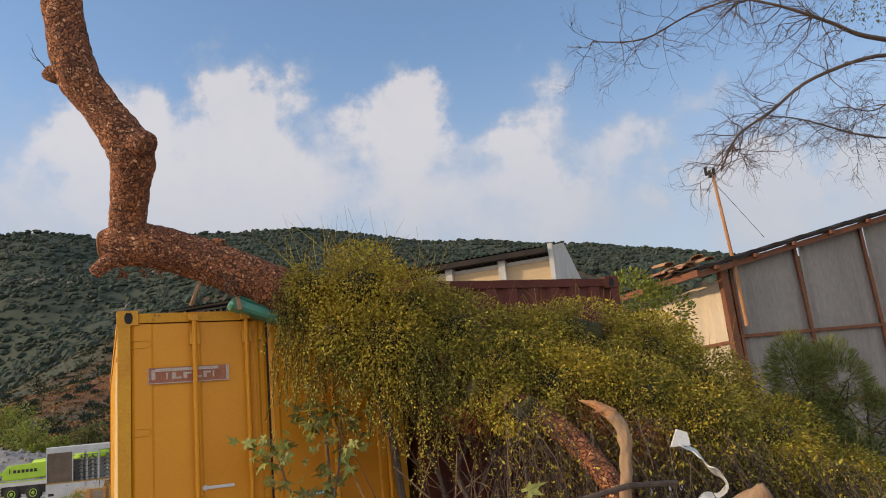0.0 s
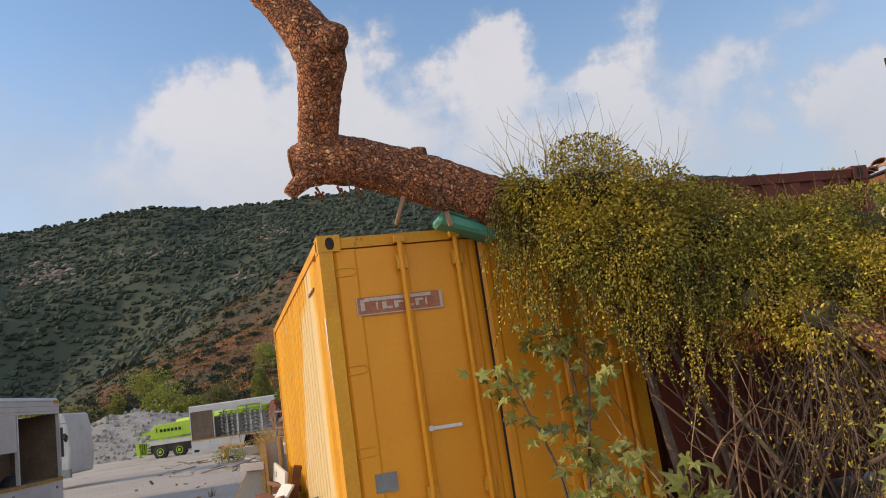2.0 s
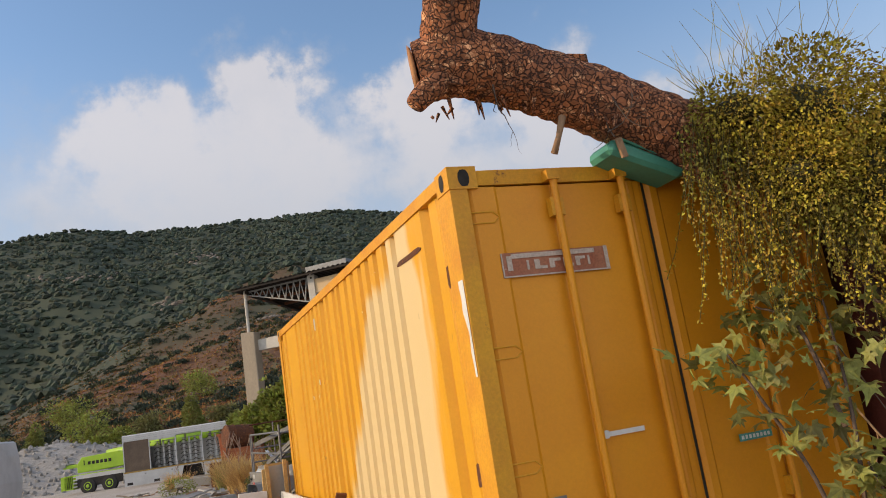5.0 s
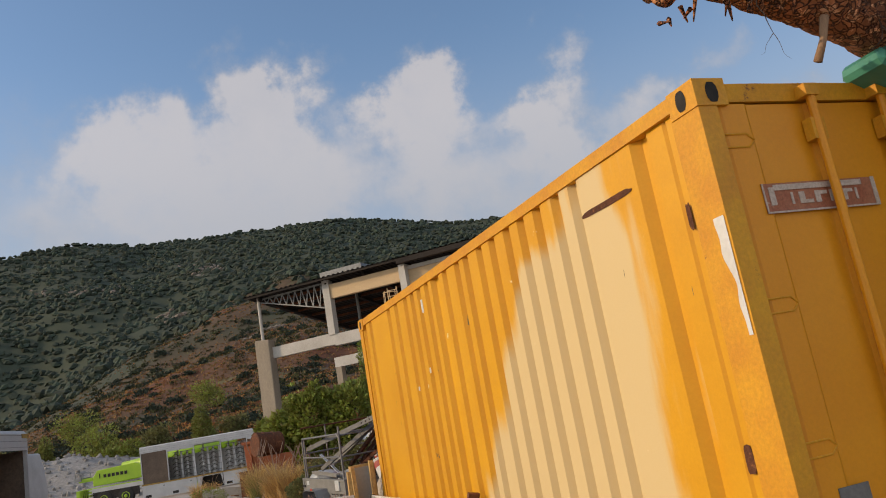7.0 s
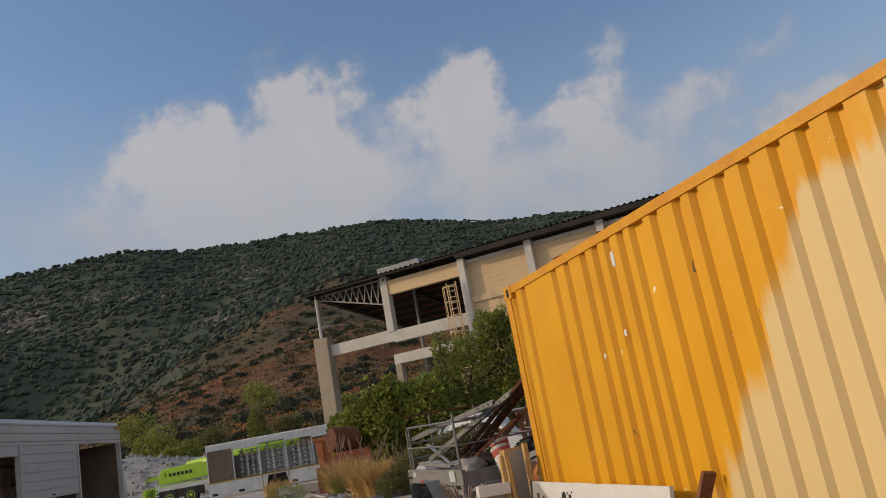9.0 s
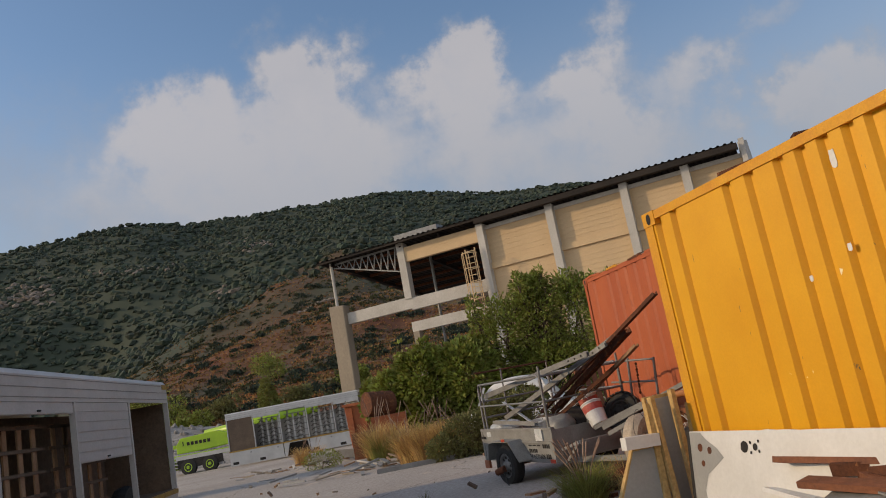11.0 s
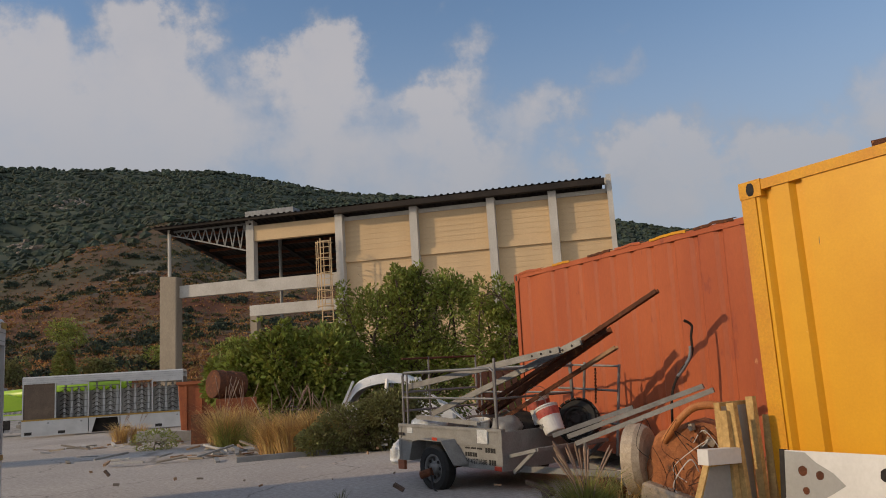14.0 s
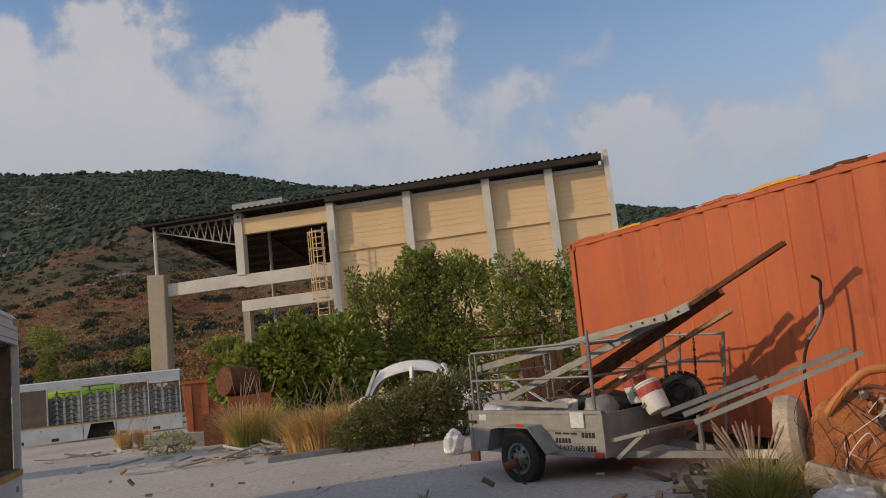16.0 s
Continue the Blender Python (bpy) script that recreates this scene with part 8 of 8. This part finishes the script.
def engine_pile():
    rng_ = random.Random(12)
    r = thing("scrap_engine", pose(-5.22, 13.75, 0.0, 0, 0, -40) @ Matrix.Diagonal((.8, .8, .9, 1)), "rust-orange engine block with hoses and wires", "engine")
    M["enginerust"] = mat("rusty_engine", (0.46, 0.17, 0.06), (0.28, 0.10, 0.04), 0.85, 0.0, 6, 0.5, 40, ((0.07, 0.045, 0.03), 0.14, 8))
    M["alloy"] = mat("dirty_alloy", (0.52, 0.43, 0.32), (0.40, 0.32, 0.23), 0.6, 0.1, 8, 0.3, 50, ((0.12, 0.08, 0.05), 0.1, 10))
    bm = B()
    prism(bm, [(-0.5, 0.1), (0.5, 0.05), (0.62, 0.45), (0.5, 0.82), (0.1, 0.92), (-0.35, 0.80), (-0.52, 0.45)], -0.25, 0.28)
    part("block", bm, "enginerust", r, bevel=0.05)
    bm = B()
    lathe(bm, [(0.26, 0), (0.33, 0.02), (0.37, 0.10), (0.36, 0.24), (0.30, 0.26), (0.22, 0.12), (0.05, 0.1)], 24, Matrix.Translation((-0.5, -0.05, 0.52)) @ Matrix.Rotation(radians(-90), 4, "Y"))
    part("bell_housing", bm, "alloy", r)
    bm = B()
    prism(bm, [(-0.55, 0.14), (-0.1, 0.0), (0.55, 0.0), (0.6, 0.12), (0.1, 0.16), (-0.5, 0.34)], -0.42, -0.22)
    part("sump", bm, "alloy", r, bevel=0.03)
    bm = B()
    tube(bm, spline([(-0.25, -0.25, 0.72), (0.0, -0.32, 0.95), (0.2, -0.3, 1.06), (0.5, -0.25, 1.04), (0.62, -0.1, 0.95)], 5), 0.04, 12)
    M["orangepipe"] = mat("orange_duct", (0.55, 0.21, 0.06), (0.45, 0.17, 0.05), 0.6, 0, 5, 0.1, 40, (RUST, 0.06, 8))
    part("intake_pipe", bm, "orangepipe", r, "faded orange pipe")
    for k in range(18):
        x, z = rng_.uniform(0.0, 0.6), rng_.uniform(0.35, 0.9)
        s = rng_.uniform(0.02, 0.06)
        boxpart("casting", (-s, s, -s * .7, s * .7, -s * .8, s * .8), ("alloy", "enginerust", "steel")[k % 3], r, m=pose(x, -0.28 - rng_.random() * 0.08, z, rng_.uniform(0, 40), rng_.uniform(0, 90), rng_.uniform(0, 90)), bevel=0.012)
    for k in range(12):
        bm = B()
        p0 = Vector((rng_.uniform(-0.5, 0.6), -0.34, rng_.uniform(0.4, 0.9)))
        tube(bm, spline([p0, p0 + Vector((rng_.uniform(-.2, .2), -.1, .12)), p0 + Vector((rng_.uniform(-.35, .35), -.04, -.15)), p0 + Vector((rng_.uniform(-.3, .3), 0.02, -.3))], 5), rng_.choice((0.003, 0.004, 0.006)), 6)
        part("hose", bm, ("black", "whitep", "rust")[k % 3], r)
    for k, (x, y, z, s, mt) in enumerate(((-0.95, 0.2, 0.0, 0.2, "rust"), (-1.05, -0.2, 0.0, 0.15, "rust"), (0.75, 0.25, 0.0, 0.35, "enginerust"))):
        h_ = thing("scrap_casting", pose(-5.35, 13.55, 0.0, 0, 0, -40) @ pose(x, y, z, 0, 0, 20 * k), "lump of rusted machine casting", "scrap metal")
        bm = B()
        prism(bm, [(-s, 0), (s, 0), (s * 1.1, s * 0.9), (s * .3, s * 1.5), (-s * .7, s * 1.2)], -s * .7, s * .7)
        part("casting", bm, mt, h_, bevel=0.04)


engine_pile()
rag = tagged(part("crumpled_rag", (lambda b: (bmesh.ops.create_icosphere(b, subdivisions=4, radius=1, matrix=Matrix.Diagonal((0.3, 0.2, 0.09, 1))), b)[1])(B()), "whitep", flat=True), "crumpled dirty white cloth on the ground", "cloth")
for v in rag.data.vertices:
    v.co += v.co.normalized() * 0.06 * noise.noise(v.co * 14)
    v.co.z = max(0, v.co.z + 0.05)
rag.matrix_basis = pose(-5.65, 13.45, 0.0, 0, 0, 20)
grass("dry_stalks", [(-5.9, 14.0, 0, 1), (-6.1, 14.3, 0, .9), (-5.6, 13.9, 0, .8), (-4.9, 13.0, 0, .9)], 50, 0.6, 0.5, "straw", "dead brown stalks around the scrap", 71)

# ---- panels and rubble along the yellow container ----
M["panelwhite"] = mat("chalky_white_panel", (0.64, 0.63, 0.60), (0.56, 0.55, 0.52), 0.5, 0, 1.5, 0.05, 30, ((0.40, 0.38, 0.35), 0.05, 3), fine=0.06)
M["foam"] = mat("yellowed_foam_edge", (0.60, 0.40, 0.16), (0.50, 0.32, 0.12), 0.95, 0, 6, 0.5, 30, ((0.36, 0.2, 0.08), 0.1, 9))
M["panelgrey"] = mat("grey_coated_sheet", (0.34, 0.34, 0.32), (0.28, 0.28, 0.27), 0.5, 0.1, 1.5, 0.05, 30, fine=0.08)
wp = thing("leaning_board", YEL @ pose(-0.30, 4.62, 0.0, 0, 8, 0), "chipped white panel with round holes leaning on the container", "panel")
bm = B()
n = 30
top_ = [0.745 + (0.018 * noise.noise(Vector((k * 0.7, 1, 0))) if 8 < k < 20 else 0) for k in range(n + 1)]
ys_ = [-1.13 + 2.33 * k / n for k in range(n + 1)]
rowsa = [[bm.verts.new((x, y, z)) for x, z in ((0, 0), (0, tz), (0.03, tz), (0.03, 0))] for y, tz in zip(ys_, top_)]
for a, b in zip(rowsa, rowsa[1:]):
    for k in range(4):
        bm.faces.new((a[k], a[(k + 1) % 4], b[(k + 1) % 4], b[k]))
bm.faces.new(rowsa[0])
bm.faces.new(rowsa[-1][::-1])
part("board", bm, "panelwhite", wp)
boxpart("edge_strip", (-0.006, 0.036, 1.2, 1.235, 0, 0.75), "dark", wp)
for y, z, r_ in ((0.52, 0.63, 0.042), (0.40, 0.63, 0.026), (0.45, 0.66, 0.012), (0.45, 0.59, 0.012), (0.36, 0.67, 0.011), (0.36, 0.60, 0.011), (1.07, 0.62, 0.032), (0.95, 0.60, 0.028), (1.05, 0.50, 0.024)):
    bm = B()
    ring = [bm.verts.new((-0.003, y + r_ * math.cos(a_) * (1 + .2 * noise.noise(Vector((a_, y, 0)))), z + r_ * math.sin(a_))) for a_ in np.linspace(0, 2 * math.pi, 12, False)]
    bm.faces.new(ring)
    part("hole", bm, "dark" if r_ > 0.04 or y < 0.6 else "rust", wp)
bm = B()
pts = [(1.2, 0.0), (1.2, 0.74), (1.05, 0.735), (0.98, 0.68), (0.86, 0.62), (0.78, 0.55), (0.86, 0.50), (1.0, 0.42), (1.06, 0.3), (1.03, 0.15), (1.1, 0.0)]
ring = [bm.verts.new((-0.002, y, z)) for y, z in pts]
bm.faces.new(ring)
part("bare_layer", bm, "panelgrey", wp, "grey layer where the white skin has peeled")

SP = YEL @ pose(0, 6.12, 0)
for nm, outline, y0, lb in (("sandwich_panel", [(-0.92, 0.0), (-0.30, 0.0), (-0.30, 0.66), (-0.56, 0.66)], 0.02, "cut grey sandwich panel with a foam edge"), ("sandwich_panel", [(-0.30, 0.0), (-0.02, 0.0), (-0.02, 1.05), (-0.30, 1.05)], 0.10, "tall grey sandwich panel with foam edges")):
    r = thing(nm, SP @ pose(0, y0, 0), lb, "panel")
    bm = B()
    prism(bm, outline, 0.0, 0.05)
    part("core", bm, "foam", r)
    cx = sum(p[0] for p in outline) / len(outline)
    cz = sum(p[1] for p in outline) / len(outline)
    for yy in (-0.004, 0.05):
        bm = B()
        prism(bm, [(cx + (x - cx) * 0.9, max(0.0, cz + (z - cz) * 0.95)) for x, z in outline], yy, yy + 0.004)
        part("skin", bm, "panelgrey", r)
for x, y, w_, h_, rz in ((-0.36, 0.0, 0.05, 1.0, 2), (-0.28, -0.04, 0.04, 1.05, -1), (-0.10, -0.03, 0.04, 1.08, 1), (-0.04, -0.05, 0.035, 0.95, 5)):
    r = thing("foam_strip", SP @ pose(x, y, 0.0, -2, rz, 0), "upright yellow foam-edged offcut", "offcut")
    boxpart("strip", (-w_ / 2, w_ / 2, -0.03, 0.03, 0, h_), "foam", r, bevel=0.006)
r = thing("foam_block", SP @ pose(-0.48, -0.02, 0.662, 0, 3, 0), "pale foam-edged block on the cut panel", "offcut")
boxpart("block", (-0.17, 0.15, -0.04, 0.05, 0, 0.10), "panelwhite", r, bevel=0.008)

rng_ = random.Random(33)
for k in range(46):
    y, x = rng_.uniform(1.2, 4.3), -rng_.uniform(0.15, 0.85)
    z = max(0.06, 0.66 - abs(x) * 0.5) * rng_.uniform(0.65, 1.0)
    ln = rng_.uniform(0.5, 1.3)
    kind_ = k % 4
    mt = ("rust", "timber", "whitep", "greysteel")[kind_]
    nm, lb, ct = (("rusty_beam", "rust-red steel beam in the rubble", "steel beam"), ("brown_board", "brown painted board in the rubble", "board"), ("white_board", "chipped white board in the rubble", "board"), ("sheet_strip", "bent grey sheet metal strip", "sheet metal"))[kind_]
    r = thing(nm, YEL @ pose(x, y, z, rng_.uniform(-10, 10), rng_.uniform(-14, 14), rng_.uniform(-30, 30)), lb, ct)
    w_, h_ = ((0.08, 0.08), (0.12, 0.04), (0.16, 0.03), (0.2, 0.012))[kind_]
    boxpart("body", (-w_ / 2, w_ / 2, -ln / 2, ln / 2, -h_ / 2, h_ / 2), mt, r, bevel=0.004)
rb2 = thing("rubble_bed", YEL @ pose(-0.45, 2.6, 0), "low bed of earth and broken scrap", "rubble", kind="stuff")
bm = B()
bmesh.ops.create_icosphere(bm, subdivisions=4, radius=1, matrix=Matrix.Diagonal((0.6, 1.9, 0.46, 1)))
for v in bm.verts:
    v.co += v.co.normalized() * 0.1 * noise.noise(v.co * 4)
    v.co.z = max(-0.02, v.co.z)
part("heap", bm, "rust", rb2)
for x, y, rz, ry, s in ((-0.50, 3.3, 18, -52, 0.5), (-0.62, 2.2, -15, -60, 0.45), (-0.5, 1.5, 20, -55, 0.4)):
    r = thing("white_board", YEL @ pose(x, y, 0.18, 0, ry, rz), "chipped white board leaning in the rubble", "board")
    boxpart("board", (-s * .1, s * 1.1, -0.16, 0.16, -0.012, 0.012), "panelwhite", r, bevel=0.004)
r = thing("rusty_brace", YEL @ pose(-0.20, 3.45, 0.2, 0, 12, 0), "red-brown steel brace leaning on the container", "steel beam")
bm = B()
beam(bm, (0, 0.05, 0), (0, -0.25, 0.62), 0.03, 0.09, (1, 0, 0))
part("flat_bar", bm, "timber", r)
